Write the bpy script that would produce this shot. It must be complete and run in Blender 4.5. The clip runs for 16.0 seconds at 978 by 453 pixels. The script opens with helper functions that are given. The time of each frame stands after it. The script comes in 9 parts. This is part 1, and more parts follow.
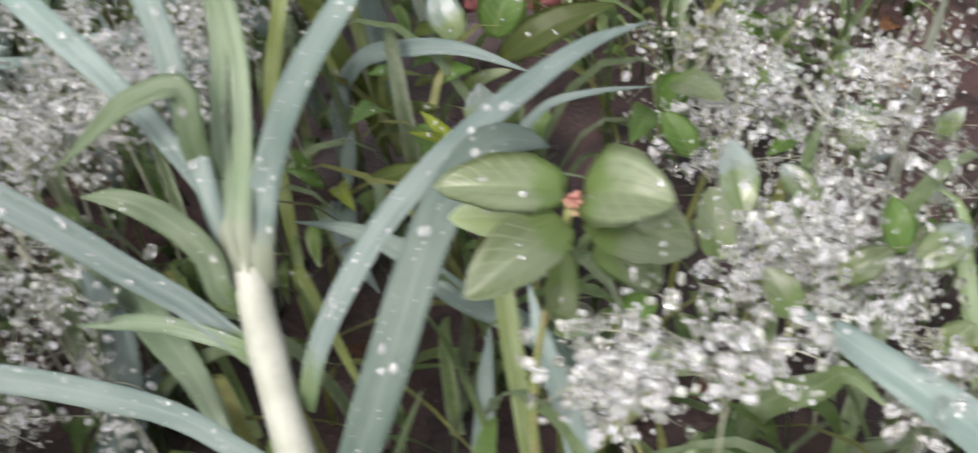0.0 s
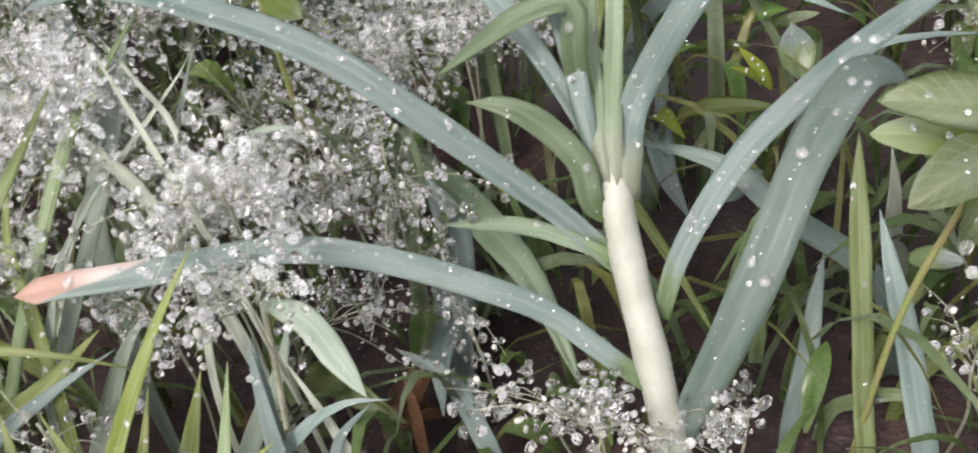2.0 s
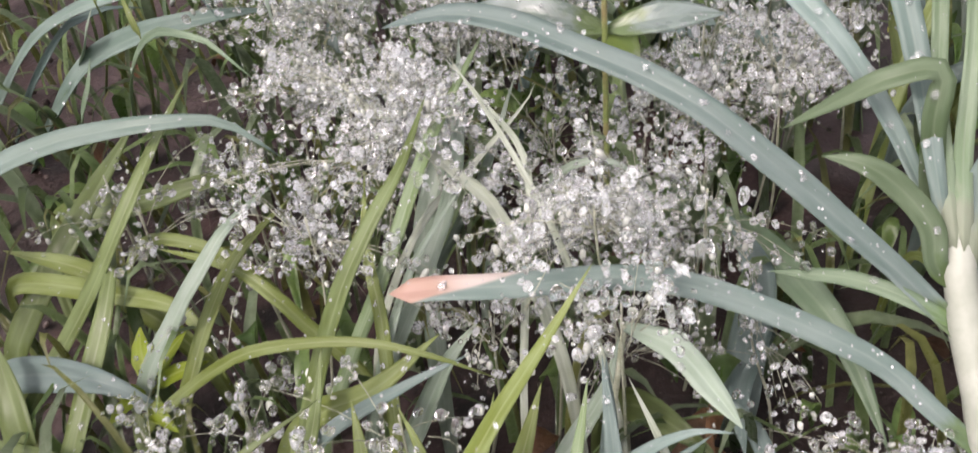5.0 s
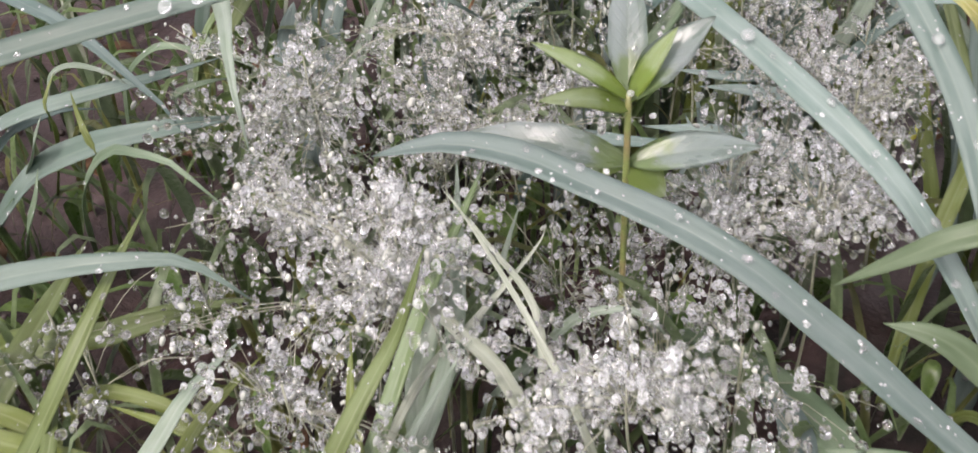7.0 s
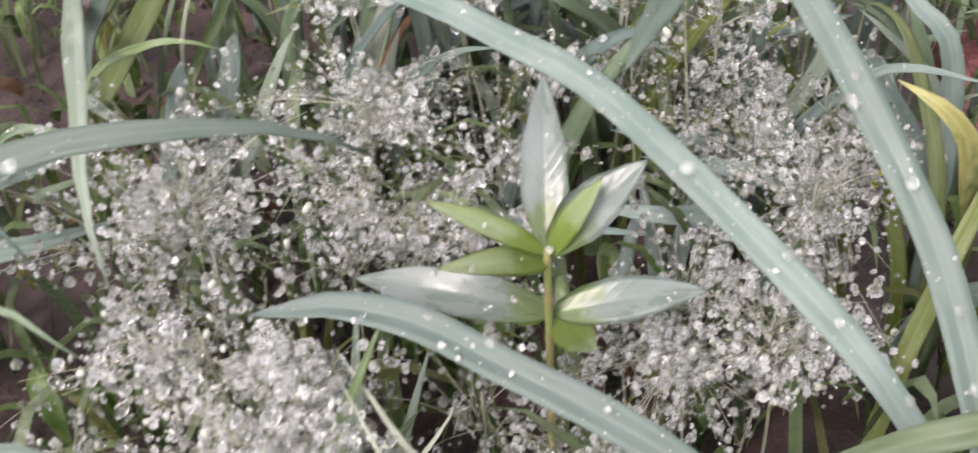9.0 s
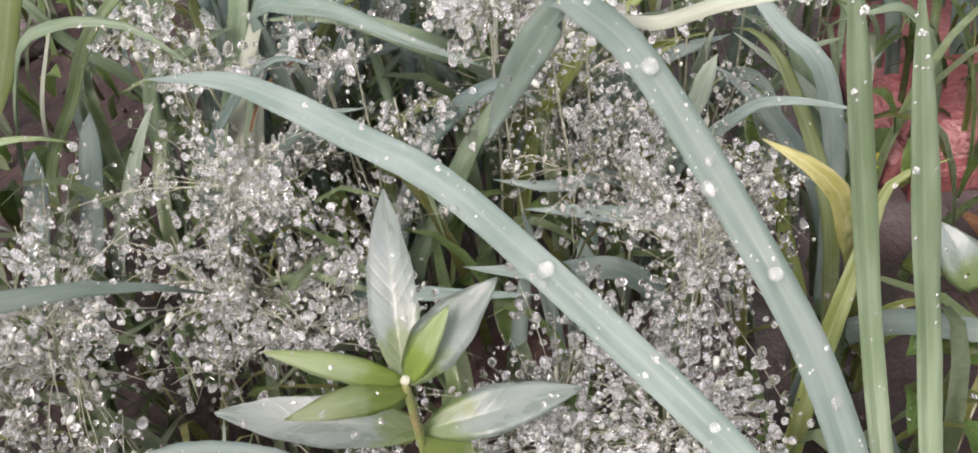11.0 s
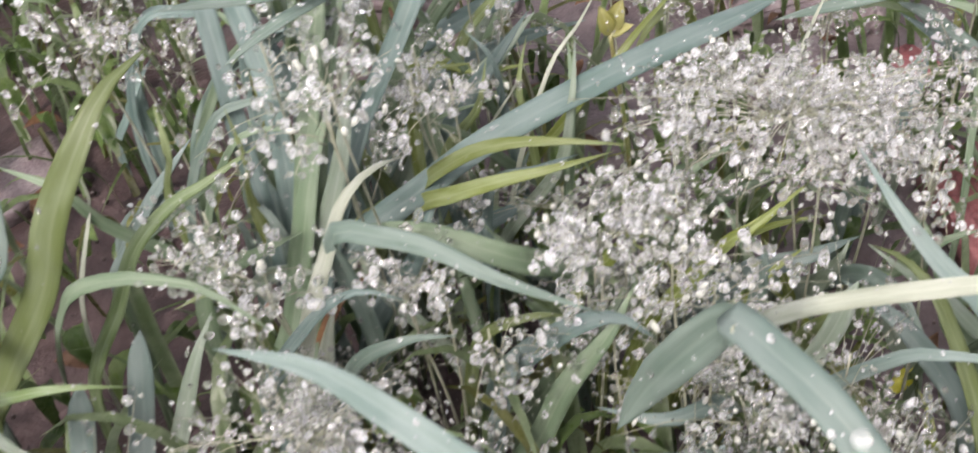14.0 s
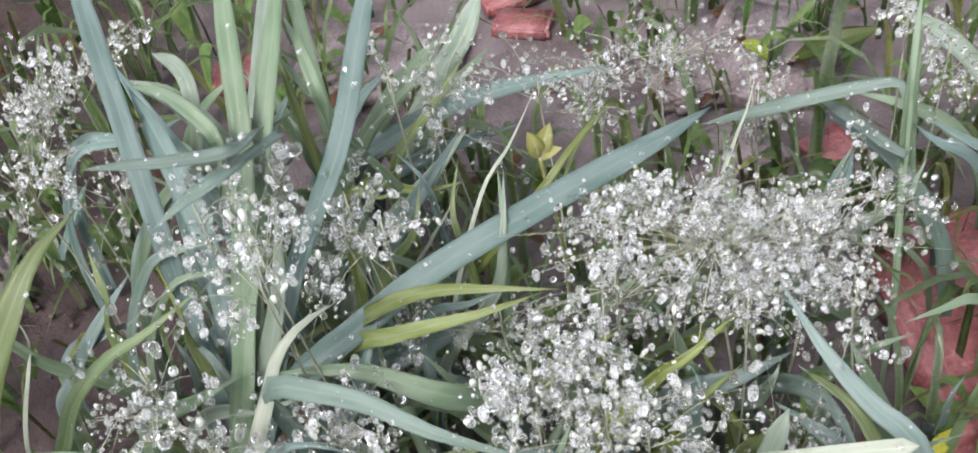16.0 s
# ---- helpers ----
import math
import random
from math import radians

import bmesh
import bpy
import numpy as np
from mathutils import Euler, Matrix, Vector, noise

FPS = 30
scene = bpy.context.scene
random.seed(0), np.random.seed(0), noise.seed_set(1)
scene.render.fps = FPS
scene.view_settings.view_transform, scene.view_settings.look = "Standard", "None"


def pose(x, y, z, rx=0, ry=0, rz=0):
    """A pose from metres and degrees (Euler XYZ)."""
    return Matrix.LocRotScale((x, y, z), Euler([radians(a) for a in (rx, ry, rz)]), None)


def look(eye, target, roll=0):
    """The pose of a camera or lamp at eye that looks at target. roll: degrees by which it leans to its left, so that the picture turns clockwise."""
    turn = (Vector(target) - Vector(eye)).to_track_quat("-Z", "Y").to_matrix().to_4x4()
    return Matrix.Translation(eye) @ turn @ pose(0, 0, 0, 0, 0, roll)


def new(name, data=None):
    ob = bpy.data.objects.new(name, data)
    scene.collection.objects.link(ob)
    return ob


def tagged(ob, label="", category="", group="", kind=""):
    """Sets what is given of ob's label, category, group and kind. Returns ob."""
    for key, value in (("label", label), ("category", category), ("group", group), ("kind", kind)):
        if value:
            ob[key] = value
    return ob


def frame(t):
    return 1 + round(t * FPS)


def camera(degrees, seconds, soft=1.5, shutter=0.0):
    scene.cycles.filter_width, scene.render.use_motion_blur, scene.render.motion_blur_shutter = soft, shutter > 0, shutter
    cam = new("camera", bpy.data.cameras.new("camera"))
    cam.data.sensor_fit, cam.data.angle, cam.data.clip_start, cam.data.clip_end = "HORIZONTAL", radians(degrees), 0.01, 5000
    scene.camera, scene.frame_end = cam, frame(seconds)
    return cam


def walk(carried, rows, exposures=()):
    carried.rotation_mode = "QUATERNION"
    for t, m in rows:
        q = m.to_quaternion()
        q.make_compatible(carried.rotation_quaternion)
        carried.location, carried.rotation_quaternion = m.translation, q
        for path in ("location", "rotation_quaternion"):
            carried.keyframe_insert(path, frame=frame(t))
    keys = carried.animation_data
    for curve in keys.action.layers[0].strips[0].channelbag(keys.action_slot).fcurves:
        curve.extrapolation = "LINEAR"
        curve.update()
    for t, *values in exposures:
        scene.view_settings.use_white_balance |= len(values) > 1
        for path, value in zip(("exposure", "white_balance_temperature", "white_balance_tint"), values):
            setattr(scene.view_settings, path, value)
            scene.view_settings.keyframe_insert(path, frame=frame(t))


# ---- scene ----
cam = camera(48.9, 16.0, soft=1.5, shutter=0.7)
PATH = [
    (0, (0.018, 0.011, 0.286), (-0.104, 1.417, -1.131), -7.6),
    (0.5, (-0.006, 0.011, 0.293), (-0.178, 1.412, -1.123), -8.8),
    (1, (-0.025, 0.004, 0.292), (-0.281, 1.388, -1.129), -10.0),
    (1.5, (-0.031, -0.002, 0.293), (-0.334, 1.361, -1.14), -10.3),
    (2, (-0.037, -0.009, 0.293), (-0.38, 1.338, -1.145), -10.3),
    (2.5, (-0.044, -0.011, 0.296), (-0.417, 1.33, -1.14), -10.2),
    (3, (-0.065, -0.021, 0.305), (-0.517, 1.298, -1.129), -11.3),
    (3.5, (-0.079, -0.031, 0.311), (-0.579, 1.276, -1.118), -10.4),
    (3.7, (-0.083, -0.034, 0.313), (-0.599, 1.267, -1.116), -10.3),
    (6, (-0.107, -0.013, 0.301), (-0.557, 1.43, -1.008), -5.4),
    (6.5, (-0.113, 0.001, 0.303), (-0.55, 1.452, -1.002), -5.2),
    (7, (-0.12, 0.011, 0.3), (-0.552, 1.47, -0.999), -5.0),
    (7.5, (-0.123, 0.027, 0.299), (-0.549, 1.474, -1.014), -5.0),
    (8, (-0.125, 0.044, 0.304), (-0.524, 1.462, -1.049), -4.8),
    (8.5, (-0.126, 0.061, 0.305), (-0.507, 1.46, -1.073), -4.9),
    (9, (-0.12, 0.076, 0.309), (-0.473, 1.463, -1.089), -5.3),
    (9.5, (-0.111, 0.089, 0.308), (-0.435, 1.466, -1.105), -6.5),
    (9.7, (-0.104, 0.093, 0.309), (-0.422, 1.461, -1.116), -7.0),
    (11.8, (-0.107, 0.111, 0.321), (-0.341, 1.464, -1.134), -9.2),
    (12, (-0.114, 0.11, 0.32), (-0.35, 1.47, -1.127), -9.1),
    (12.5, (-0.126, 0.126, 0.318), (-0.384, 1.477, -1.134), -9.5),
    (13, (-0.136, 0.137, 0.321), (-0.393, 1.483, -1.136), -9.3),
    (13.5, (-0.136, 0.158, 0.337), (-0.397, 1.511, -1.113), -9.2),
    (14, (-0.133, 0.177, 0.337), (-0.4, 1.535, -1.107), -10.1),
    (14.5, (-0.121, 0.19, 0.343), (-0.373, 1.551, -1.1), -10.3),
    (15, (-0.12, 0.198, 0.346), (-0.359, 1.563, -1.096), -10.8),
    (15.5, (-0.122, 0.2, 0.351), (-0.345, 1.574, -1.085), -11.0),
    (16, (-0.122, 0.198, 0.36), (-0.325, 1.585, -1.066), -11.0),
]
walk(cam, [(t, look(eye, target, roll)) for t, eye, target, roll in PATH], exposures=[(0.0, 1.65, 6850, 16), (1.0, 1.60, 6850, 16), (3.5, 1.60, 7000, 20), (6.5, 1.53, 6950, 21), (9.0, 1.64, 7050, 21), (12.5, 1.62, 7150, 22), (14.0, 1.69, 7000, 20), (16.0, 1.67, 6550, 14)])

# ---- light ----
world = bpy.data.worlds.new("overcast")
scene.world = world
world.use_nodes = True
wn, wl = world.node_tree.nodes, world.node_tree.links
sky = wn.new("ShaderNodeTexSky")
sky.sky_type, sky.sun_disc = "NISHITA", False
sky.sun_elevation, sky.sun_rotation = radians(54), radians(205)
sky.air_density, sky.dust_density = 1.0, 3.0
grey = wn.new("ShaderNodeHueSaturation")       # cloud cover takes most of the blue away
grey.inputs["Saturation"].default_value = 0.30
wl.new(sky.outputs[0], grey.inputs["Color"])
wl.new(grey.outputs[0], wn["Background"].inputs["Color"])
wn["Background"].inputs["Strength"].default_value = 0.15
sun_data = bpy.data.lights.new("sun", "SUN")
sun_data.energy, sun_data.angle, sun_data.color = 1.0, radians(12), (1.0, 0.98, 0.95)
sun = new("sun", sun_data)
sun.rotation_euler = (radians(36), 0, radians(-25))

GROUND = 0.03


# ---- materials ----
def material(name):
    m = bpy.data.materials.new(name)
    m.use_nodes = True
    return m, m.node_tree.nodes, m.node_tree.links, m.node_tree.nodes["Principled BSDF"]


def mixed(n, l, fac, a, b):
    mix = n.new("ShaderNodeMix")
    mix.data_type = "RGBA"
    for s, v in ((mix.inputs[0], fac), (mix.inputs[6], a), (mix.inputs[7], b)):
        if isinstance(v, (tuple, list)):
            s.default_value = (*v, 1)
        elif isinstance(v, (int, float)):
            s.default_value = v
        else:
            l.new(v, s)
    return mix.outputs[2]


def ramp(n, l, value, a, b, lo=0.0, hi=1.0):
    r = n.new("ShaderNodeMapRange")
    r.interpolation_type = "SMOOTHSTEP"
    for s, v in zip(r.inputs[1:5], (a, b, lo, hi)):
        s.default_value = v
    l.new(value, r.inputs[0])
    return r.outputs[0]


def noise_tex(n, l, scale, detail=3.0, vector=None, stretch=None):
    t = n.new("ShaderNodeTexNoise")
    t.inputs["Scale"].default_value, t.inputs["Detail"].default_value = scale, detail
    if vector is not None:
        if stretch:
            mp = n.new("ShaderNodeMapping")
            mp.inputs["Scale"].default_value = stretch
            l.new(vector, mp.inputs["Vector"])
            vector = mp.outputs[0]
        l.new(vector, t.inputs["Vector"])
    return t.outputs[0]


def blade_material(name, green, pale, rib, rough=0.42, shine=0.32, glow=0.35, vein=0.22, foot=None, reach=0.01, rust=0.0, pinnate=0.0):
    """Grass blade: parallel veins along its length, a paler midrib, a waxy wet sheen and light through the leaf."""
    m, n, l, p = material(name)
    uv = n.new("ShaderNodeUVMap")
    sep = n.new("ShaderNodeSeparateXYZ")
    l.new(uv.outputs[0], sep.inputs[0])
    obj = n.new("ShaderNodeObjectInfo")
    off = n.new("ShaderNodeVectorMath")
    off.operation = "ADD"
    comb = n.new("ShaderNodeCombineXYZ")
    times = n.new("ShaderNodeMath")
    times.operation = "MULTIPLY"
    times.inputs[1].default_value = 37.0
    l.new(obj.outputs["Random"], times.inputs[0])
    l.new(times.outputs[0], comb.inputs[1])
    l.new(uv.outputs[0], off.inputs[0])
    l.new(comb.outputs[0], off.inputs[1])
    veins = noise_tex(n, l, 1.0, 3.0, off.outputs[0], (26.0, 20.0, 1.0))
    blotch = noise_tex(n, l, 1.0, 4.0, off.outputs[0], (1.6, 55.0, 1.0))
    base = mixed(n, l, ramp(n, l, blotch, 0.35, 0.7), green, pale)
    dark = mixed(n, l, ramp(n, l, veins, 0.35, 0.75, 0.0, vein), base, tuple(c * 0.62 for c in green))
    away = n.new("ShaderNodeMath")
    away.operation = "SUBTRACT"
    away.inputs[1].default_value = 0.5
    l.new(sep.outputs[0], away.inputs[0])
    ab = n.new("ShaderNodeMath")
    ab.operation = "ABSOLUTE"
    l.new(away.outputs[0], ab.inputs[0])
    colour = mixed(n, l, ramp(n, l, ab.outputs[0], 0.02, 0.08, 0.45, 0.0), dark, rib)
    if pinnate:
        # side veins running out and forward from the midrib
        run = n.new("ShaderNodeMath")
        run.operation = "MULTIPLY_ADD"
        l.new(ab.outputs[0], run.inputs[0])
        run.inputs[1].default_value = -0.0125
        l.new(sep.outputs[1], run.inputs[2])
        fine = n.new("ShaderNodeMath")
        fine.operation = "MULTIPLY"
        fine.inputs[1].default_value = 2100.0
        l.new(run.outputs[0], fine.inputs[0])
        wave = n.new("ShaderNodeMath")
        wave.operation = "SINE"
        l.new(fine.outputs[0], wave.inputs[0])
        colour = mixed(n, l, ramp(n, l, wave.outputs[0], 0.55, 1.0, 0.0, pinnate), colour, rib)
        sunk = n.new("ShaderNodeMath")
        sunk.operation = "MULTIPLY_ADD"
        l.new(ramp(n, l, wave.outputs[0], 0.3, 1.0), sunk.inputs[0])
        sunk.inputs[1].default_value = -1.2
        l.new(veins, sunk.inputs[2])
        veins = sunk.outputs[0]
    if foot:
        # the lower end keeps another colour, with a blotched border
        edge = n.new("ShaderNodeMath")
        edge.operation = "MULTIPLY_ADD"
        l.new(noise_tex(n, l, 1.0, 3.0, off.outputs[0], (2.2, 190.0, 1.0)), edge.inputs[0])
        edge.inputs[1].default_value = reach * 1.6
        l.new(sep.outputs[1], edge.inputs[2])
        colour = mixed(n, l, ramp(n, l, edge.outputs[0], reach * 1.42, reach * 2.05, 0.9, 0.0), colour, foot)
    if rust:
        # withered from the tip, further along one margin than the other
        back = n.new("ShaderNodeMath")
        back.operation = "MULTIPLY_ADD"
        l.new(sep.outputs[1], back.inputs[0])
        back.inputs[1].default_value, back.inputs[2].default_value = 38.0, -38.0 * rust
        edge = n.new("ShaderNodeMath")
        edge.operation = "ADD"
        l.new(back.outputs[0], edge.inputs[0])
        l.new(sep.outputs[0], edge.inputs[1])
        dead = mixed(n, l, ramp(n, l, back.outputs[0], 0.35, 0.8), (0.42, 0.365, 0.335), (0.35, 0.225, 0.180))
        colour = mixed(n, l, ramp(n, l, edge.outputs[0], 0.86, 1.02), colour, dead)
    vary = n.new("ShaderNodeHueSaturation")
    l.new(colour, vary.inputs["Color"])
    l.new(ramp(n, l, obj.outputs["Random"], 0.0, 1.0, 0.82, 1.18), vary.inputs["Value"])
    l.new(ramp(n, l, blotch, 0.2, 0.8, 0.492, 0.508), vary.inputs["Hue"])
    l.new(vary.outputs[0], p.inputs["Base Color"])
    l.new(ramp(n, l, blotch, 0.3, 0.75, rough * 0.75, rough * 1.5), p.inputs["Roughness"])
    p.inputs["Specular IOR Level"].default_value = shine
    bump = n.new("ShaderNodeBump")
    bump.inputs["Strength"].default_value, bump.inputs["Distance"].default_value = 0.16, 0.0003
    l.new(veins, bump.inputs["Height"])
    l.new(bump.outputs[0], p.inputs["Normal"])
    through_leaf = n.new("ShaderNodeBsdfTranslucent")
    bright = mixed(n, l, 0.4, vary.outputs[0], tuple(min(1, c * 1.5) for c in (green[0] * 1.05, green[1] * 1.05, green[2] * 0.8)))
    l.new(bright, through_leaf.inputs["Color"])
    mix = n.new("ShaderNodeMixShader")
    mix.inputs[0].default_value = glow
    l.new(p.outputs[0], mix.inputs[1])
    l.new(through_leaf.outputs[0], mix.inputs[2])
    l.new(mix.outputs[0], n["Material Output"].inputs["Surface"])
    return m


def plain_material(name, a, b, scale, rough, bump=0.3, distance=0.0005, glow=0.0, shine=0.5, speck=0.45):
    """Two tones mottled at two scales, with fine relief."""
    m, n, l, p = material(name)
    geo = n.new("ShaderNodeNewGeometry")
    obj = n.new("ShaderNodeObjectInfo")
    co = n.new("ShaderNodeTexCoord").outputs["Object"]
    coarse, fine = noise_tex(n, l, scale, 5.0, co), noise_tex(n, l, scale * 7, 3.0, co)
    c = mixed(n, l, ramp(n, l, coarse, 0.35, 0.68), a, b)
    c = mixed(n, l, ramp(n, l, fine, 0.35, 0.8, 0.0, speck), c, tuple(v * 0.6 for v in a))
    vary = n.new("ShaderNodeHueSaturation")
    l.new(c, vary.inputs["Color"])
    l.new(ramp(n, l, geo.outputs["Random Per Island"], 0.0, 1.0, 0.7, 1.3), vary.inputs["Value"])
    l.new(vary.outputs[0], p.inputs["Base Color"])
    l.new(ramp(n, l, fine, 0.3, 0.7, rough * 0.7, min(1.0, rough * 1.3)), p.inputs["Roughness"])
    p.inputs["Specular IOR Level"].default_value = shine
    bn = n.new("ShaderNodeBump")
    bn.inputs["Strength"].default_value, bn.inputs["Distance"].default_value = bump, distance
    l.new(fine, bn.inputs["Height"])
    l.new(bn.outputs[0], p.inputs["Normal"])
    if glow:
        tr = n.new("ShaderNodeBsdfTranslucent")
        l.new(vary.outputs[0], tr.inputs["Color"])
        mix = n.new("ShaderNodeMixShader")
        mix.inputs[0].default_value = glow
        l.new(p.outputs[0], mix.inputs[1])
        l.new(tr.outputs[0], mix.inputs[2])
        l.new(mix.outputs[0], n["Material Output"].inputs["Surface"])
    return m


BLUE = blade_material("glaucous_blade", (0.122, 0.174, 0.160), (0.175, 0.227, 0.212), (0.187, 0.239, 0.222), rough=0.48, vein=0.12, foot=(0.090, 0.140, 0.055), reach=0.012)
SHOOT = blade_material("young_blade", (0.118, 0.178, 0.112), (0.180, 0.235, 0.165), (0.19, 0.245, 0.17), vein=0.2, glow=0.4, foot=(0.16, 0.205, 0.11), reach=0.008)
GREEN = blade_material("green_blade", (0.105, 0.158, 0.066), (0.180, 0.235, 0.140), (0.21, 0.26, 0.17))
YELLOW = blade_material("yellow_green_blade", (0.122, 0.160, 0.038), (0.195, 0.235, 0.095), (0.24, 0.28, 0.14), glow=0.4)
# olive; part of the darkness is shade low in the grass, put into colour
DARK = blade_material("shaded_olive_blade", (0.070, 0.098, 0.028), (0.120, 0.155, 0.062), (0.15, 0.185, 0.09), shine=0.4)
PALE = blade_material("pale_blade", (0.195, 0.255, 0.195), (0.275, 0.33, 0.28), (0.30, 0.35, 0.30), glow=0.4)
MID = blade_material("mid_green_blade", (0.086, 0.132, 0.080), (0.135, 0.182, 0.122), (0.150, 0.198, 0.130), vein=0.18, foot=(0.075, 0.125, 0.045), reach=0.010)
TEAL = blade_material("deep_teal_blade", (0.095, 0.140, 0.118), (0.142, 0.188, 0.165), (0.150, 0.197, 0.172), rough=0.48, vein=0.12)
TUFTBLUE = blade_material("tuft_blade", (0.098, 0.152, 0.140), (0.158, 0.212, 0.200), (0.175, 0.228, 0.215), rough=0.5, vein=0.16, shine=0.24)
PALEYELLOW = blade_material("pale_yellow_leaf", (0.36, 0.36, 0.13), (0.46, 0.45, 0.25), (0.48, 0.47, 0.30), glow=0.45, vein=0.2)
STRAW = blade_material("straw", (0.25, 0.285, 0.225), (0.36, 0.39, 0.335), (0.34, 0.37, 0.31), rough=0.5)
WITHERED = blade_material("withering_blade", (0.132, 0.184, 0.168), (0.188, 0.240, 0.222), (0.200, 0.252, 0.232), rough=0.48, vein=0.12, foot=(0.090, 0.140, 0.055), reach=0.012, rust=0.1248)
YELLOWLEAF = blade_material("yellowing_blade", (0.25, 0.248, 0.080), (0.37, 0.36, 0.18), (0.40, 0.39, 0.23), foot=(0.085, 0.125, 0.032), reach=0.115)
SPURGE = blade_material("spurge_leaf", (0.148, 0.196, 0.098), (0.235, 0.282, 0.185), (0.24, 0.29, 0.18), rough=0.30, shine=0.7, pinnate=0.55, vein=0.35, foot=(0.13, 0.20, 0.06), reach=0.006)
# wet sky sheen is put into both pale tones; leaf bases stay green
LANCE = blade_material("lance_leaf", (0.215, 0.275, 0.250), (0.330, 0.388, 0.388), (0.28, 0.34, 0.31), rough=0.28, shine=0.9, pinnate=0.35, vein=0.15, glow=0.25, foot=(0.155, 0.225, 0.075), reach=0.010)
LANCEG = blade_material("lance_leaf_green", (0.265, 0.340, 0.165), (0.365, 0.430, 0.290), (0.33, 0.40, 0.25), rough=0.34, shine=0.6, vein=0.15, foot=(0.18, 0.26, 0.05), reach=0.010)
WEED = blade_material("weed_leaf", (0.09, 0.18, 0.04), (0.16, 0.27, 0.08), (0.2, 0.3, 0.1), rough=0.35, vein=0.2, pinnate=0.4)
OLIVEBLADE = blade_material("olive_green_blade", (0.105, 0.142, 0.052), (0.165, 0.205, 0.105), (0.19, 0.23, 0.13), vein=0.15)
# underside green, darkened further for shade; also on two dull weed leaves
SHADY = blade_material("shaded_leaf", (0.080, 0.118, 0.098), (0.115, 0.155, 0.132), (0.125, 0.165, 0.140), rough=0.5, vein=0.15, glow=0.15)
FANGREEN = blade_material("fan_blade", (0.125, 0.182, 0.110), (0.185, 0.236, 0.165), (0.195, 0.245, 0.17), vein=0.15, glow=0.35, foot=(0.180, 0.200, 0.150), reach=0.015)
FANBLUE = blade_material("fan_blue_blade", (0.112, 0.162, 0.146), (0.162, 0.212, 0.194), (0.174, 0.224, 0.204), rough=0.48, vein=0.12, foot=(0.172, 0.196, 0.138), reach=0.013)
LIMEBLADE = blade_material("lime_green_blade", (0.128, 0.166, 0.050), (0.205, 0.245, 0.120), (0.23, 0.27, 0.15), vein=0.18, glow=0.4)
FRESH = blade_material("fresh_green_blade", (0.084, 0.128, 0.068), (0.132, 0.178, 0.108), (0.150, 0.196, 0.120), vein=0.18, foot=(0.080, 0.128, 0.045), reach=0.010)
MIDLEAF = blade_material("dark_olive_leaf", (0.085, 0.120, 0.030), (0.115, 0.150, 0.050), (0.14, 0.18, 0.07), rough=0.4, vein=0.2)
LIME = blade_material("lime_leaf", (0.24, 0.31, 0.04), (0.34, 0.40, 0.09), (0.4, 0.44, 0.18), glow=0.45, vein=0.2)
STEM = plain_material("pale_stem", (0.160, 0.172, 0.144), (0.204, 0.214, 0.186), 90, 0.55, 0.1, 0.0002, shine=0.2, speck=0.10)
SHEATH = plain_material("leaf_sheath", (0.150, 0.182, 0.116), (0.195, 0.222, 0.164), 90, 0.42, 0.1, 0.0002, shine=0.35, speck=0.10)
REDSTEM = plain_material("reddish_stem", (0.12, 0.15, 0.05), (0.15, 0.125, 0.06), 150, 0.45, 0.2, 0.0002)
BUD = plain_material("flower_bud", (0.19, 0.070, 0.062), (0.23, 0.19, 0.10), 300, 0.5, 0.3, 0.0003)
YBUD = plain_material("yellow_leaf", (0.55, 0.55, 0.06), (0.68, 0.66, 0.22), 120, 0.4, 0.2, 0.0003, glow=0.4)
HAIR = plain_material("seed_stalk", (0.22, 0.235, 0.165), (0.32, 0.33, 0.26), 200, 0.5, 0.1, 0.0001, glow=0.2)
SEED = plain_material("seed", (0.34, 0.36, 0.32), (0.48, 0.50, 0.46), 300, 0.5, 0.2, 0.0002, glow=0.3)
BRICK = plain_material("red_brick", (0.15, 0.042, 0.044), (0.21, 0.085, 0.088), 45, 0.45, 0.8, 0.002)
STONE = plain_material("stone", (0.095, 0.074, 0.078), (0.155, 0.128, 0.132), 60, 0.5, 0.6, 0.002)
DRYLEAF = plain_material("dry_leaf", (0.11, 0.055, 0.028), (0.20, 0.105, 0.050), 90, 0.5, 0.5, 0.001, glow=0.2)
TURF = plain_material("turf_blade", (0.085, 0.14, 0.045), (0.18, 0.25, 0.11), 40, 0.35, 0.2, 0.0003, glow=0.35)
TALL = plain_material("tall_blade", (0.125, 0.180, 0.085), (0.225, 0.285, 0.180), 40, 0.35, 0.2, 0.0003, glow=0.35)
OLIVE = plain_material("olive_blade", (0.11, 0.125, 0.035), (0.21, 0.225, 0.08), 40, 0.35, 0.2, 0.0003, glow=0.35)
LOWLEAF = plain_material("low_leaf", (0.08, 0.15, 0.04), (0.17, 0.25, 0.08), 60, 0.35, 0.2, 0.0004, glow=0.3)


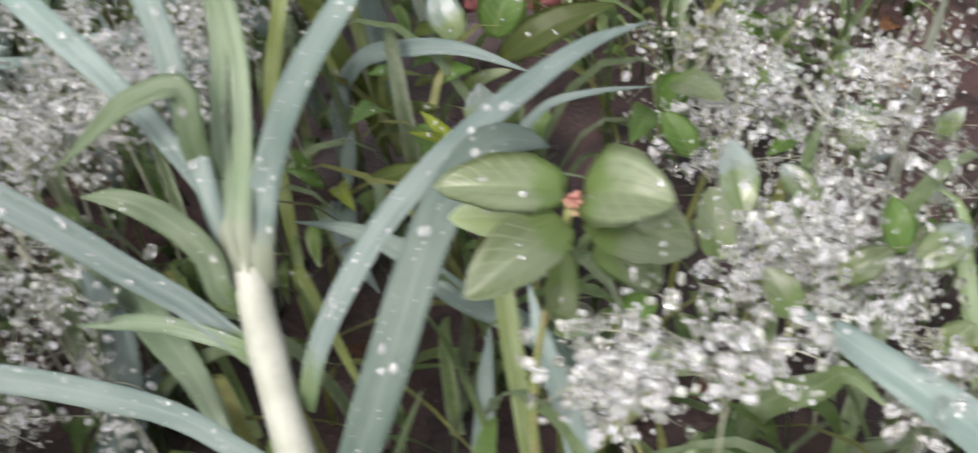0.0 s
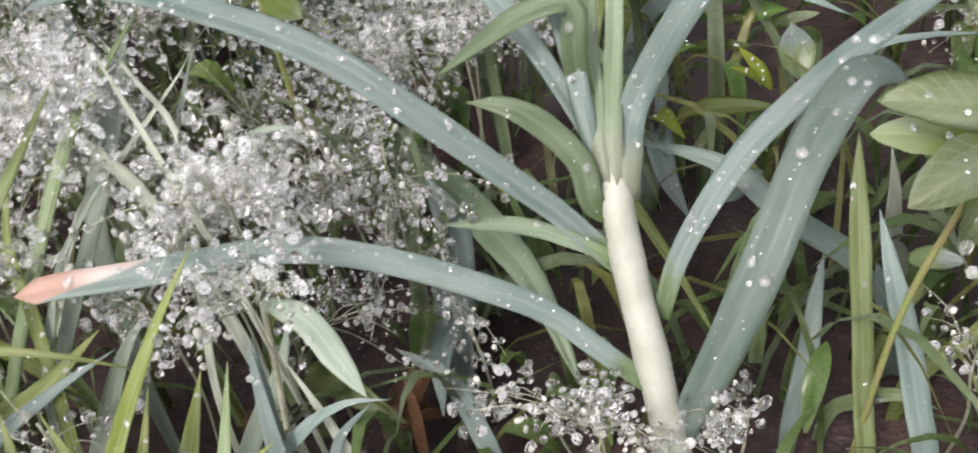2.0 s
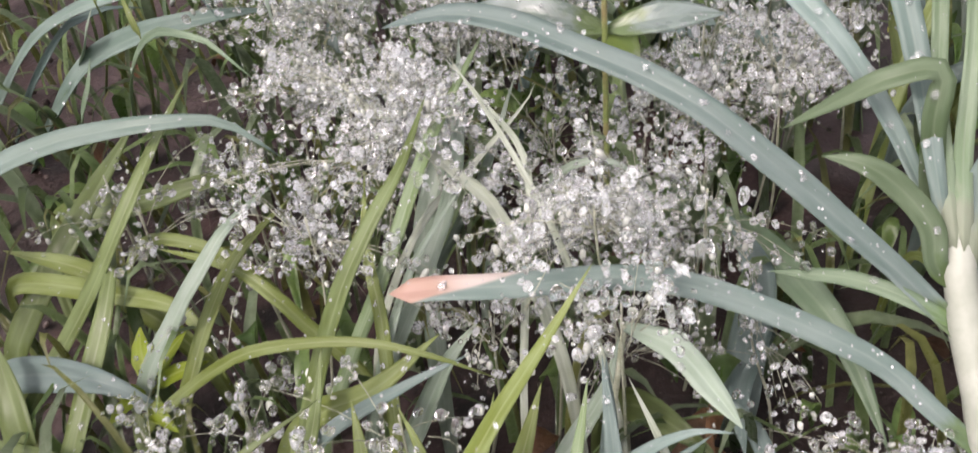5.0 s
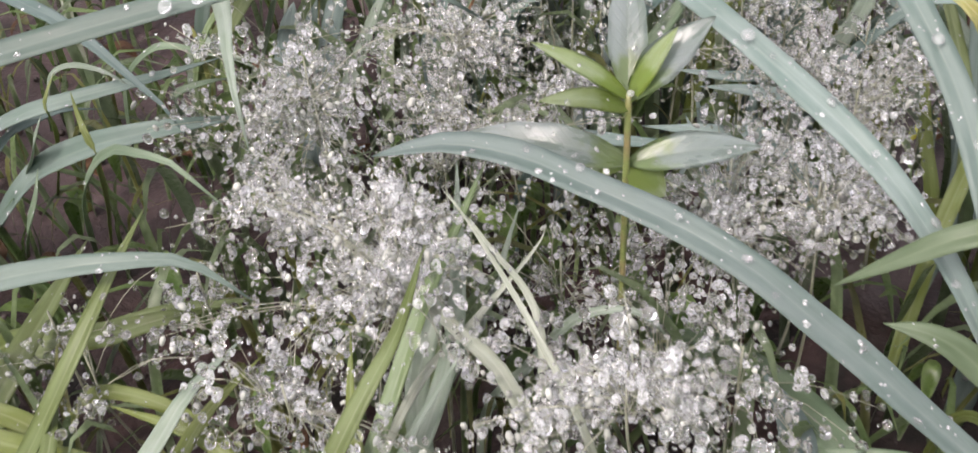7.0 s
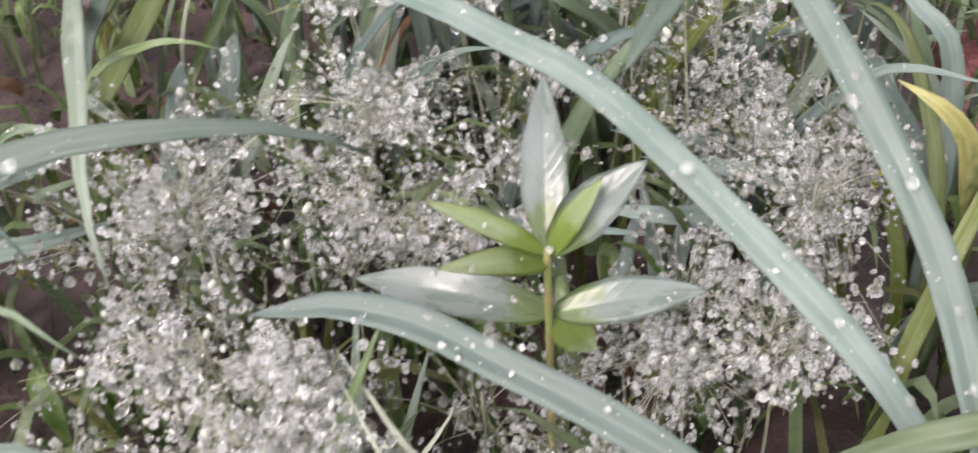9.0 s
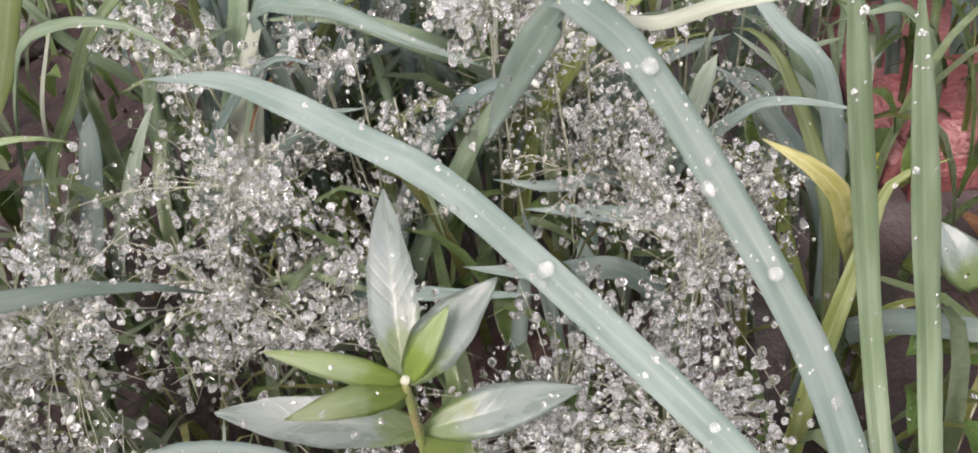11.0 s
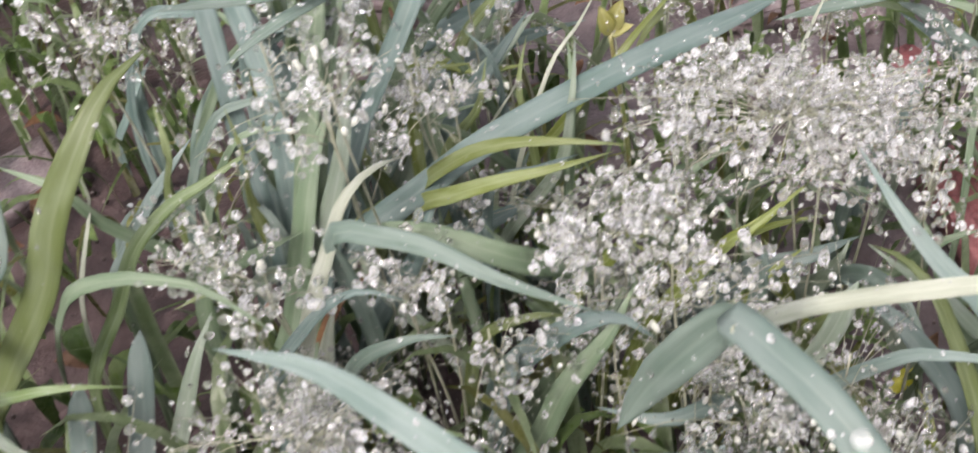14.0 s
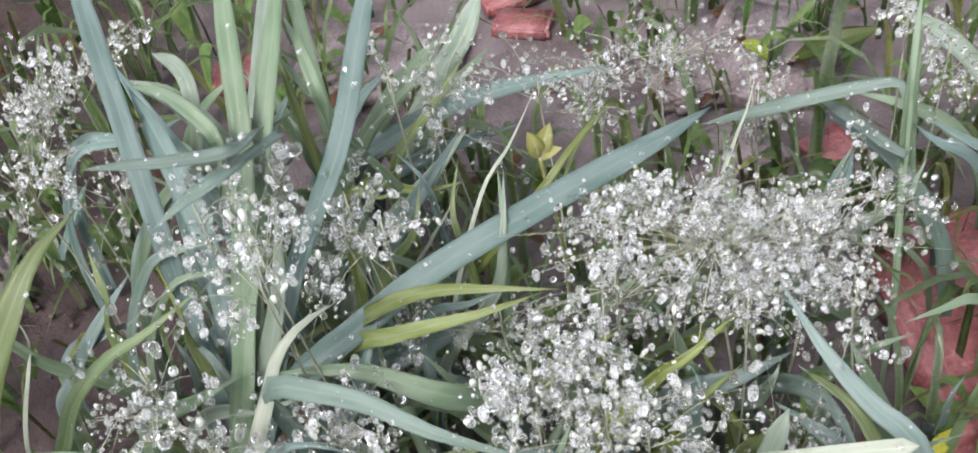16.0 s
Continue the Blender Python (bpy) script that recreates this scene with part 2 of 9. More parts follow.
def soil_material():
    m, n, l, p = material("wet_soil")
    co = n.new("ShaderNodeTexCoord").outputs["Object"]
    big, mid, fine = noise_tex(n, l, 9, 5, co), noise_tex(n, l, 60, 5, co), noise_tex(n, l, 420, 4, co)
    c = mixed(n, l, ramp(n, l, big, 0.42, 0.62), (0.018, 0.0110, 0.0095), (0.044, 0.025, 0.023))
    c = mixed(n, l, ramp(n, l, mid, 0.45, 0.7), c, (0.012, 0.010, 0.009))
    c = mixed(n, l, ramp(n, l, fine, 0.6, 0.75, 0.0, 0.6), c, (0.075, 0.055, 0.052))
    # brick dust lies round the bricks, with a ragged edge
    patch = n.new("ShaderNodeVectorMath")
    patch.operation = "DISTANCE"
    l.new(co, patch.inputs[0])
    patch.inputs[1].default_value = (-0.06, 0.66, GROUND)
    edge = n.new("ShaderNodeMath")
    edge.operation = "MULTIPLY_ADD"
    l.new(noise_tex(n, l, 14, 4, co), edge.inputs[0])
    edge.inputs[1].default_value = 0.34
    l.new(patch.outputs["Value"], edge.inputs[2])
    c = mixed(n, l, ramp(n, l, edge.outputs[0], 0.40, 0.54, 0.8, 0.0), c, mixed(n, l, ramp(n, l, mid, 0.35, 0.65), (0.078, 0.062, 0.065), (0.132, 0.111, 0.116)))
    # red earth where a brick has crumbled
    red = n.new("ShaderNodeVectorMath")
    red.operation = "DISTANCE"
    l.new(co, red.inputs[0])
    red.inputs[1].default_value = (-0.37, 0.42, GROUND)
    crumble = n.new("ShaderNodeMath")
    crumble.operation = "MULTIPLY_ADD"
    l.new(noise_tex(n, l, 18, 4, co), crumble.inputs[0])
    crumble.inputs[1].default_value = 0.20
    l.new(red.outputs["Value"], crumble.inputs[2])
    c = mixed(n, l, ramp(n, l, crumble.outputs[0], 0.20, 0.30, 0.85, 0.0), c, mixed(n, l, ramp(n, l, mid, 0.35, 0.65), (0.036, 0.023, 0.023), (0.066, 0.046, 0.046)))
    # moss and turf take over away from the path
    c = mixed(n, l, ramp(n, l, edge.outputs[0], 0.88, 1.40, 0.0, 0.85), c, mixed(n, l, ramp(n, l, mid, 0.35, 0.65), (0.012, 0.019, 0.006), (0.026, 0.040, 0.012)))
    l.new(c, p.inputs["Base Color"])
    p.inputs["Specular IOR Level"].default_value = 0.3
    l.new(ramp(n, l, mid, 0.3, 0.7, 0.35, 0.8), p.inputs["Roughness"])
    bn = n.new("ShaderNodeBump")
    bn.inputs["Strength"].default_value, bn.inputs["Distance"].default_value = 0.7, 0.0014
    l.new(fine, bn.inputs["Height"])
    l.new(bn.outputs[0], p.inputs["Normal"])
    return m


SOIL = soil_material()
CRUMB = plain_material("earth_crumb", (0.022, 0.014, 0.012), (0.070, 0.050, 0.046), 130, 0.55, 0.6, 0.001)


def water_material(name, milky, share, ior=1.335):
    """Clear water; a share of the beads hold a pale husk and look milky in blotches."""
    m, n, l, p = material(name)
    p.inputs["Base Color"].default_value = (1, 1, 1, 1)
    p.inputs["Roughness"].default_value = 0.0
    p.inputs["IOR"].default_value = ior
    p.inputs["Transmission Weight"].default_value = 1.0
    husk, face = n.new("ShaderNodeBsdfTranslucent"), n.new("ShaderNodeBsdfDiffuse")
    husk.inputs["Color"].default_value = (0.89, 0.92, 0.93, 1)
    face.inputs["Color"].default_value = (0.80, 0.83, 0.84, 1)
    both, mix = n.new("ShaderNodeMixShader"), n.new("ShaderNodeMixShader")
    l.new(husk.outputs[0], both.inputs[1])
    l.new(face.outputs[0], both.inputs[2])
    geo = n.new("ShaderNodeNewGeometry")
    times = n.new("ShaderNodeMath")
    times.operation = "MULTIPLY"
    co = n.new("ShaderNodeTexCoord").outputs["Object"]
    l.new(ramp(n, l, geo.outputs["Random Per Island"], 1 - share - 0.15, 1 - share + 0.15, 0.06, milky), times.inputs[0])
    l.new(ramp(n, l, noise_tex(n, l, 1500, 2.0, co), 0.40, 0.58), times.inputs[1])
    l.new(times.outputs[0], mix.inputs[0])
    l.new(p.outputs[0], mix.inputs[1])
    l.new(both.outputs[0], mix.inputs[2])
    l.new(mix.outputs[0], n["Material Output"].inputs["Surface"])
    return m


def drop_material(name, glint_share):
    """Fat drops on a blade: clear water, with sky glints put in as uneven white."""
    m, n, l, p = material(name)
    p.inputs["Base Color"].default_value = (1, 1, 1, 1)
    p.inputs["Roughness"].default_value = 0.02
    p.inputs["IOR"].default_value = 1.34
    p.inputs["Transmission Weight"].default_value = 1.0
    # matte white blotches stand in for reflected sky
    glint, mix = n.new("ShaderNodeBsdfDiffuse"), n.new("ShaderNodeMixShader")
    glint.inputs["Color"].default_value = (0.82, 0.85, 0.86, 1)
    co = n.new("ShaderNodeTexCoord").outputs["Object"]
    l.new(ramp(n, l, noise_tex(n, l, 1.4, 2.0, co), 0.42, 0.62, 0.04, glint_share), mix.inputs[0])
    l.new(p.outputs[0], mix.inputs[1])
    l.new(glint.outputs[0], mix.inputs[2])
    l.new(mix.outputs[0], n["Material Output"].inputs["Surface"])
    return m


WATER = drop_material("water", 0.12)
MIST = drop_material("fine_water", 0.45)
DEW = water_material("dew_on_seed", 0.46, 0.27)


# ---- mesh helpers ----
def link(name, bm, mat, parent=None, smooth=True):
    me = bpy.data.meshes.new(name)
    bm.to_mesh(me)
    bm.free()
    me.materials.append(mat)
    if smooth:
        me.polygons.foreach_set("use_smooth", [True] * len(me.polygons))
    ob = new(name, me)
    ob.parent = parent
    if parent is not None:
        ob.matrix_parent_inverse = parent.matrix_basis.inverted()
    return ob


def part(name, bm, mat, parent, label=""):
    return tagged(link(name, bm, mat, parent), label)


def thing(name, place, label, category):
    ob = new(name)
    ob.empty_display_size = 0.01
    ob.matrix_basis = Matrix.Translation(place)
    return tagged(ob, label, category)


def spline(pts, count):
    """Points evenly along a Catmull-Rom curve through pts."""
    p = [Vector(q) for q in pts]
    p = [p[0] * 2 - p[1]] + p + [p[-1] * 2 - p[-2]]
    fine = []
    for i in range(1, len(p) - 2):
        for k in range(16):
            t = k / 16
            a, b, c, d = p[i - 1:i + 3]
            fine.append(0.5 * (2 * b + (c - a) * t + (2 * a - 5 * b + 4 * c - d) * t * t + (3 * b - a - 3 * c + d) * t ** 3))
    fine.append(p[-2])
    run = [0.0]
    for a, b in zip(fine, fine[1:]):
        run.append(run[-1] + (b - a).length)
    res, j = [], 0
    for i in range(count):
        s = run[-1] * i / (count - 1)
        while j < len(run) - 2 and run[j + 1] < s:
            j += 1
        k = (s - run[j]) / max(1e-9, run[j + 1] - run[j])
        res.append(fine[j].lerp(fine[j + 1], min(1, max(0, k))))
    return res, run[-1]


def make_drop_mesh(name, squash, fineness, mat):
    bm = bmesh.new()
    bmesh.ops.create_icosphere(bm, subdivisions=fineness, radius=1.0)
    for v in bm.verts:
        v.co.z *= squash
        if v.co.z < -0.25 * squash:
            v.co.z = -0.25 * squash
    me = bpy.data.meshes.new(name)
    bm.to_mesh(me)
    bm.free()
    me.materials.append(mat)
    me.polygons.foreach_set("use_smooth", [True] * len(me.polygons))
    return me


DROP, SMALL_DROP = make_drop_mesh("water_drop", 0.55, 3, WATER), make_drop_mesh("water_drop_small", 0.62, 2, MIST)
rnd = random.Random(4)


def drop_at(parent, place, normal, along, r, long=1.0):
    ob = new("water_drop", DROP if r > 0.0008 else SMALL_DROP)
    ob.parent = parent
    q = Matrix((along, normal.cross(along), normal)).transposed().to_4x4()
    ob.matrix_parent_inverse = parent.matrix_basis.inverted()
    ob.matrix_basis = Matrix.Translation(place) @ q @ Matrix.Diagonal((r * long, r, r, 1))
    return ob


def drop_on(parent, place, r):
    drop_at(parent, Vector(place), Vector((0, -0.5, 0.866)), Vector((1, 0, 0)), r * 0.85)


FACING = Vector((0.0, -0.55, 0.83))


def ribbon(pts, w, twist=0.0, fold=0.24, tip=0.45, base=0.7, thick=0.00028, rows=30, ripple=0.05, seed=0, clasp=0.9):
    """A folded, tapering blade with a keel, real thickness and uneven edges. Returns the mesh and places for drops."""
    line, length = spline(pts, rows)
    bm = bmesh.new()
    uvl = bm.loops.layers.uv.new("UVMap")
    r = random.Random(seed)
    ph = r.uniform(0, 6.28)
    rings, frames = [], []
    for i, c in enumerate(line):
        t = (line[min(i + 1, rows - 1)] - line[max(i - 1, 0)]).normalized()
        n = FACING - t * FACING.dot(t)
        if n.length < 0.15:
            n = Vector((1, 0, 0.2)) - t * t.dot(Vector((1, 0, 0.2)))
        n.normalize()
        s = i / (rows - 1)
        n = Matrix.Rotation(radians(twist * (s - 0.5) + 7 * math.sin(5 * s + ph)), 3, t) @ n
        side = t.cross(n).normalized()
        grow = base + (1 - base) * min(1, s / 0.3)
        end = 1.0 if s < 1 - tip else max(0.03, 1 - ((s - 1 + tip) / tip) ** 2.2)
        half = 0.5 * w * grow * end
        keel = fold * (1 + clasp * max(0.0, 1 - s / 0.22))
        ring = []
        for layer in (0, 1):
            us = (-1, -0.5, -0.04, 0.04, 0.5, 1)
            for u in (us if layer == 0 else us[::-1]):
                wave = ripple * half * math.sin(s * 26 + ph + (2 if u > 0 else 0)) * abs(u)
                lift = keel * half * (abs(u) - 0.4)
                lower = layer * thick * (1.6 if abs(u) < 0.2 else 1.0) * (0.5 + 0.5 * end)
                v = bm.verts.new(c + side * (half * u + wave * 0.3) + n * (lift - lower + wave))
                ring.append((v, (u + 1) / 2, s * length))
        rings.append(ring)
        frames.append((c, t, side, n, half))
    k = len(rings[0])
    for a, b in zip(rings, rings[1:]):
        for j in range(k):
            q = (a[j], a[(j + 1) % k], b[(j + 1) % k], b[j])
            f = bm.faces.new([x[0] for x in q])
            for lp, x in zip(f.loops, q):
                lp[uvl].uv = (x[1], x[2])
    bm.faces.new([x[0] for x in rings[0]][::-1])
    bm.faces.new([x[0] for x in rings[-1]])
    bmesh.ops.recalc_face_normals(bm, faces=bm.faces)
    return bm, frames


made = 0


def blade(name, pts, w, mat, drops, label="", parent=None, twist=0, fold=0.24, tip=0.45, base=0.7, big=1.0, clasp=0.9):
    global made
    made += 1
    bm, frames = ribbon(pts, w, twist, fold, tip, base, seed=made, clasp=clasp)
    ob = link(name, bm, mat, parent)
    tagged(ob, label)
    # water beads, most of them small, sit along the upper side
    for i in range(int(drops * 2.4)):
        s = rnd.uniform(0.12, 0.97)
        j = min(len(frames) - 2, int(s * (len(frames) - 1)))
        c, t, side, n, half = frames[j]
        k = s * (len(frames) - 1) - j
        c = c.lerp(frames[j + 1][0], min(1, k))
        u = rnd.choice((-1, 1)) * rnd.random() ** 0.6 * 0.85
        lift = fold * half * (abs(u) - 0.4)
        r = min(half * 0.5, 0.00024 + 0.00062 * rnd.random() ** 7 * big)
        if i < drops * 0.04 * big:
            r = min(half * 0.50, rnd.uniform(0.0006, 0.0011) * big ** 0.5)
        drop_at(ob, c + side * half * u + n * (lift + r * 0.1), n, t, r, rnd.uniform(1.0, 1.5))
    return ob


def leaf(name, a, b, w, mat, parent, droop=0.1, up=(0, -0.5, 0.85), drops=3, cup=0.15, label="", blunt=0.85):
    """A broad leaf from a to b: lens outline, sunk midrib, wavy margin, bowed along its length."""
    global made
    made += 1
    r = random.Random(made)
    a, b, up = Vector(a), Vector(b), Vector(up)
    length = (b - a).length
    t = (b - a).normalized()
    n0 = (up - t * up.dot(t)).normalized()
    side = t.cross(n0)
    bm = bmesh.new()
    uvl = bm.loops.layers.uv.new("UVMap")
    rows, us = 16, (-1, -0.7, -0.35, -0.06, 0.06, 0.35, 0.7, 1)
    grid, ph = [], r.uniform(0, 6)
    for i in range(rows):
        s = i / (rows - 1)
        half = 0.5 * w * max(0.03, math.sin(math.pi * min(1, s * 0.97 + 0.03) ** 0.85) ** blunt) if s < 0.999 else 0.015 * w
        c = a.lerp(b, s) + n0 * droop * length * (math.sin(math.pi * s) * 0.9)
        row = []
        for u in us:
            h = cup * half * abs(u) ** 1.4 - (0.06 * half if abs(u) < 0.1 else 0)
            h += 0.06 * half * math.sin(9 * s + ph + u) * abs(u)
            out = u * (1 + 0.035 * math.sin(23 * s + ph) + 0.05 * math.sin(4.1 * s + 2 * ph)) if abs(u) > 0.9 else u
            row.append(bm.verts.new(c + side * half * out + n0 * h))
        grid.append(row)
    for i in range(rows - 1):
        for j in range(len(us) - 1):
            f = bm.faces.new((grid[i][j], grid[i][j + 1], grid[i + 1][j + 1], grid[i + 1][j]))
            for lp, (ii, jj) in zip(f.loops, ((i, j), (i, j + 1), (i + 1, j + 1), (i + 1, j))):
                lp[uvl].uv = ((us[jj] + 1) / 2, ii / (rows - 1) * length)
    bmesh.ops.solidify(bm, geom=bm.faces[:], thickness=0.0003)
    bmesh.ops.recalc_face_normals(bm, faces=bm.faces)
    ob = part(name, bm, mat, parent, label)
    for _ in range(drops * 2):
        s, u = r.uniform(0.15, 0.85), r.uniform(-0.7, 0.7)
        half = 0.5 * w * math.sin(math.pi * s)
        c = a.lerp(b, s) + n0 * (droop * length * math.sin(math.pi * s) * 0.9 + cup * half * abs(u) ** 1.4)
        drop_at(ob, c + side * half * u, n0, t, 0.0003 + 0.0006 * r.random() ** 2)
    return ob


def tube(bm, pts, r0, r1, sides=10, rows=14, bulge=(), close=0.0):
    line, _ = spline(pts, rows)
    rings, x = [], Vector((0.83, 0.41, 0.2))
    for i, c in enumerate(line):
        t = (line[min(i + 1, rows - 1)] - line[max(i - 1, 0)]).normalized()
        x = (x - t * x.dot(t)).normalized()
        y = t.cross(x)
        s = i / (rows - 1)
        rr = r0 + (r1 - r0) * s
        rr *= 1 + sum(0.07 * math.exp(-((s - q) * rows / 1.3) ** 2) for q in bulge)
        if close and s > 1 - close:
            rr *= 1 - 0.75 * ((s - 1 + close) / close) ** 1.5
        rings.append([bm.verts.new(c + (x * math.cos(a) + y * math.sin(a)) * rr) for a in [2 * math.pi * k / sides for k in range(sides)]])
    for a, b in zip(rings, rings[1:]):
        for j in range(sides):
            bm.faces.new((a[j], a[(j + 1) % sides], b[(j + 1) % sides], b[j]))
    bm.faces.new(rings[-1])


def stalk(name, pts, r0, r1, mat, parent, nodes=0, close=0.0):
    bm = bmesh.new()
    tube(bm, pts, r0, r1, 14, 40, [(k + 1) / (nodes + 1) for k in range(nodes)], close)
    bmesh.ops.recalc_face_normals(bm, faces=bm.faces)
    return part(name, bm, mat, parent)


def buds(name, place, r, parent):
    rr = random.Random(3)
    for k in range(22):
        bm = bmesh.new()
        d = Vector((rr.uniform(-1, 1), rr.uniform(-1, 1), rr.uniform(-0.6, 1)))
        bmesh.ops.create_icosphere(bm, subdivisions=2, radius=rr.uniform(0.0003, 0.0006))
        for v in bm.verts:
            v.co.z *= 1.4
            v.co += Vector(place) + d * r * 0.7
        part(name, bm, BUD, parent)


def buds_yellow(place):
    weed_top = thing("yellow_leaf_shoot", (place[0], place[1], GROUND), "small shoot with yellow wet leaves", "plant")
    p = Vector(place)
    stalk("stem", [(p.x, p.y, GROUND - 0.004), (p.x + 0.004, p.y, (p.z + GROUND) / 2), tuple(p)], 0.0009, 0.0007, REDSTEM, weed_top)
    for dx, dy, dz, w in ((0.004, 0.004, 0.010, 0.006), (-0.003, 0.001, 0.010, 0.0055), (0.007, -0.001, 0.004, 0.004)):
        leaf("leaf", tuple(p), tuple(p + Vector((dx, dy, dz))), w, PALEYELLOW, weed_top, droop=0.15, drops=1)


def litter_leaf(place, size, turn, label="", mat=None):
    base = thing("dead_leaf", place, label, "leaf")
    p = Vector(place)
    d = Vector((math.cos(radians(turn)), math.sin(radians(turn)), 0.45)) * size
    leaf("leaf", tuple(p - d), tuple(p + d), size * 0.8, mat or DRYLEAF, base, droop=0.15, up=(0, -0.2, 1), drops=0)


# one bead shape, fine or coarse, many copies joined into one mesh
def ball(fineness):
    bm = bmesh.new()
    bmesh.ops.create_icosphere(bm, subdivisions=fineness, radius=1.0)
    bm.verts.ensure_lookup_table()
    v = np.array([q.co[:] for q in bm.verts])
    f = np.array([[q.index for q in face.verts] for face in bm.faces])
    bm.free()
    return v, f


FINE, COARSE = ball(2), ball(1)


def beads_mesh(name, centres, radii, stretch, gen, mat, shape_of=FINE):
    ball_v, ball_f = shape_of
    m = len(centres)
    axis = gen.normal(size=(m, 3)) * 0.5 + np.array((0, 0, 1.0))
    axis /= np.linalg.norm(axis, axis=1)[:, None]
    along = ball_v @ axis.T                                     # verts x beads
    # drawn out along the axis, pointed at one end
    shape = ball_v[None] + axis[:, None, :] * (along.T * (stretch[:, None] - 1))[:, :, None]
    shape *= (1 - 0.42 * np.clip(along.T, 0, 1) ** 2)[:, :, None]
    # a dent on one side, where two beads have run together
    dent = gen.normal(size=(m, 3))
    dent /= np.linalg.norm(dent, axis=1)[:, None]
    shape *= (1 - 0.20 * np.clip((ball_v @ dent.T).T, 0, 1) ** 2)[:, :, None]
    v = (centres[:, None, :] + shape * radii[:, None, None]).reshape(-1, 3)
    f = (ball_f[None] + (np.arange(m) * len(ball_v))[:, None, None]).reshape(-1, 3)
    me = bpy.data.meshes.new(name)
    me.vertices.add(len(v))
    me.vertices.foreach_set("co", v.ravel())
    me.loops.add(f.size)
    me.loops.foreach_set("vertex_index", f.ravel().astype(np.int32))
    me.polygons.add(len(f))
    me.polygons.foreach_set("loop_start", np.arange(0, f.size, 3, dtype=np.int32))
    me.polygons.foreach_set("use_smooth", np.ones(len(f), dtype=bool))
    me.update(calc_edges=True)
    me.materials.append(mat)
    return me


heads = 0


def seed_head(centre, radius, count, size, label=""):
    """A loose grass panicle: one stalk from the soil, hair-fine branches, a wet seed or a bead of dew at each tip."""
    global heads
    heads += 1
    gen = np.random.default_rng(100 + heads)
    r = random.Random(heads)
    c, rad = np.array(centre), np.array(radius)
    foot = (c[0] + r.uniform(-0.01, 0.01), c[1] + r.uniform(-0.012, 0.012), GROUND)
    head = thing("seed_head", foot, label, "grass")
    head["group"] = "dewy seed heads"
    # side sprays, each a loose string of beads running outward
    top = c + np.array((0, 0, rad[2] * 0.5))
    bottom = c - np.array((0, 0, rad[2] * 0.9))
    bottom[2] = max(bottom[2], GROUND + 0.01)
    bm = bmesh.new()
    tube(bm, [(foot[0], foot[1], GROUND - 0.004), tuple((np.array(foot) + bottom) / 2 + (0.002, 0, 0)), tuple(bottom), tuple(c), tuple(top)], 0.0006, 0.0003, 5, 12)
    link("stalk", bm, HAIR, head)
    bm = bmesh.new()
    sprays = max(6, count // 14)
    centres, sizes = [], []
    limbs = max(4, min(11, sprays // 4))
    arms = gen.normal(size=(limbs, 3)) * 0.58
    for k in range(sprays):
        d = arms[k % limbs] * (0.55 + 0.6 * gen.random()) + gen.normal(size=3) * 0.36
        d *= min(1.0, 1.45 / np.linalg.norm(d))
        end = c + d * rad
        end[2] = max(end[2], GROUND + 0.004)
        start = bottom + (top - bottom) * (0.2 + 0.6 * (k % limbs) / limbs)
        start = start + (c + arms[k % limbs] * rad * 0.5 - start) * 0.5 * gen.random()
        bend = (start + end) / 2 + np.array((0, 0, 0.004))
        tube(bm, [tuple(start), tuple(bend), tuple(end)], 0.00017, 0.00010, 3, 6)
        per = count // sprays
        for i in range(per):
            s = 0.45 + 0.6 * gen.random()
            q = start + (end - start) * s + np.array((0, 0, 0.004 * (1 - (2 * s - 1) ** 2)))
            q = q + gen.normal(size=3) * 0.0026
            q[2] = max(q[2], GROUND + 0.003)
            centres.append(q)
            sizes.append(size * (0.36 + 1.05 * gen.random() ** 2.0))
    tagged(link("branch", bm, HAIR, head), kind="stuff")
    centres, sizes = np.array(centres), np.array(sizes)
    wet = gen.random(len(centres)) < 0.88
    tiny = sizes < size * 0.46
    for name, pick, mat, scale in (("dew", wet & ~tiny, DEW, 1.0), ("fine_dew", wet & tiny, DEW, 1.0), ("seed", ~wet, SEED, 0.72)):
        me = beads_mesh(name, centres[pick], sizes[pick] * scale, 1.15 + 1.1 * gen.random(pick.sum()) + (0.5 if mat is SEED else 0), gen, mat, FINE if name == "dew" else COARSE)
        ob = new(name, me)
        ob.parent = head
        ob.matrix_parent_inverse = head.matrix_basis.inverted()
        tagged(ob, kind="stuff")
    return head


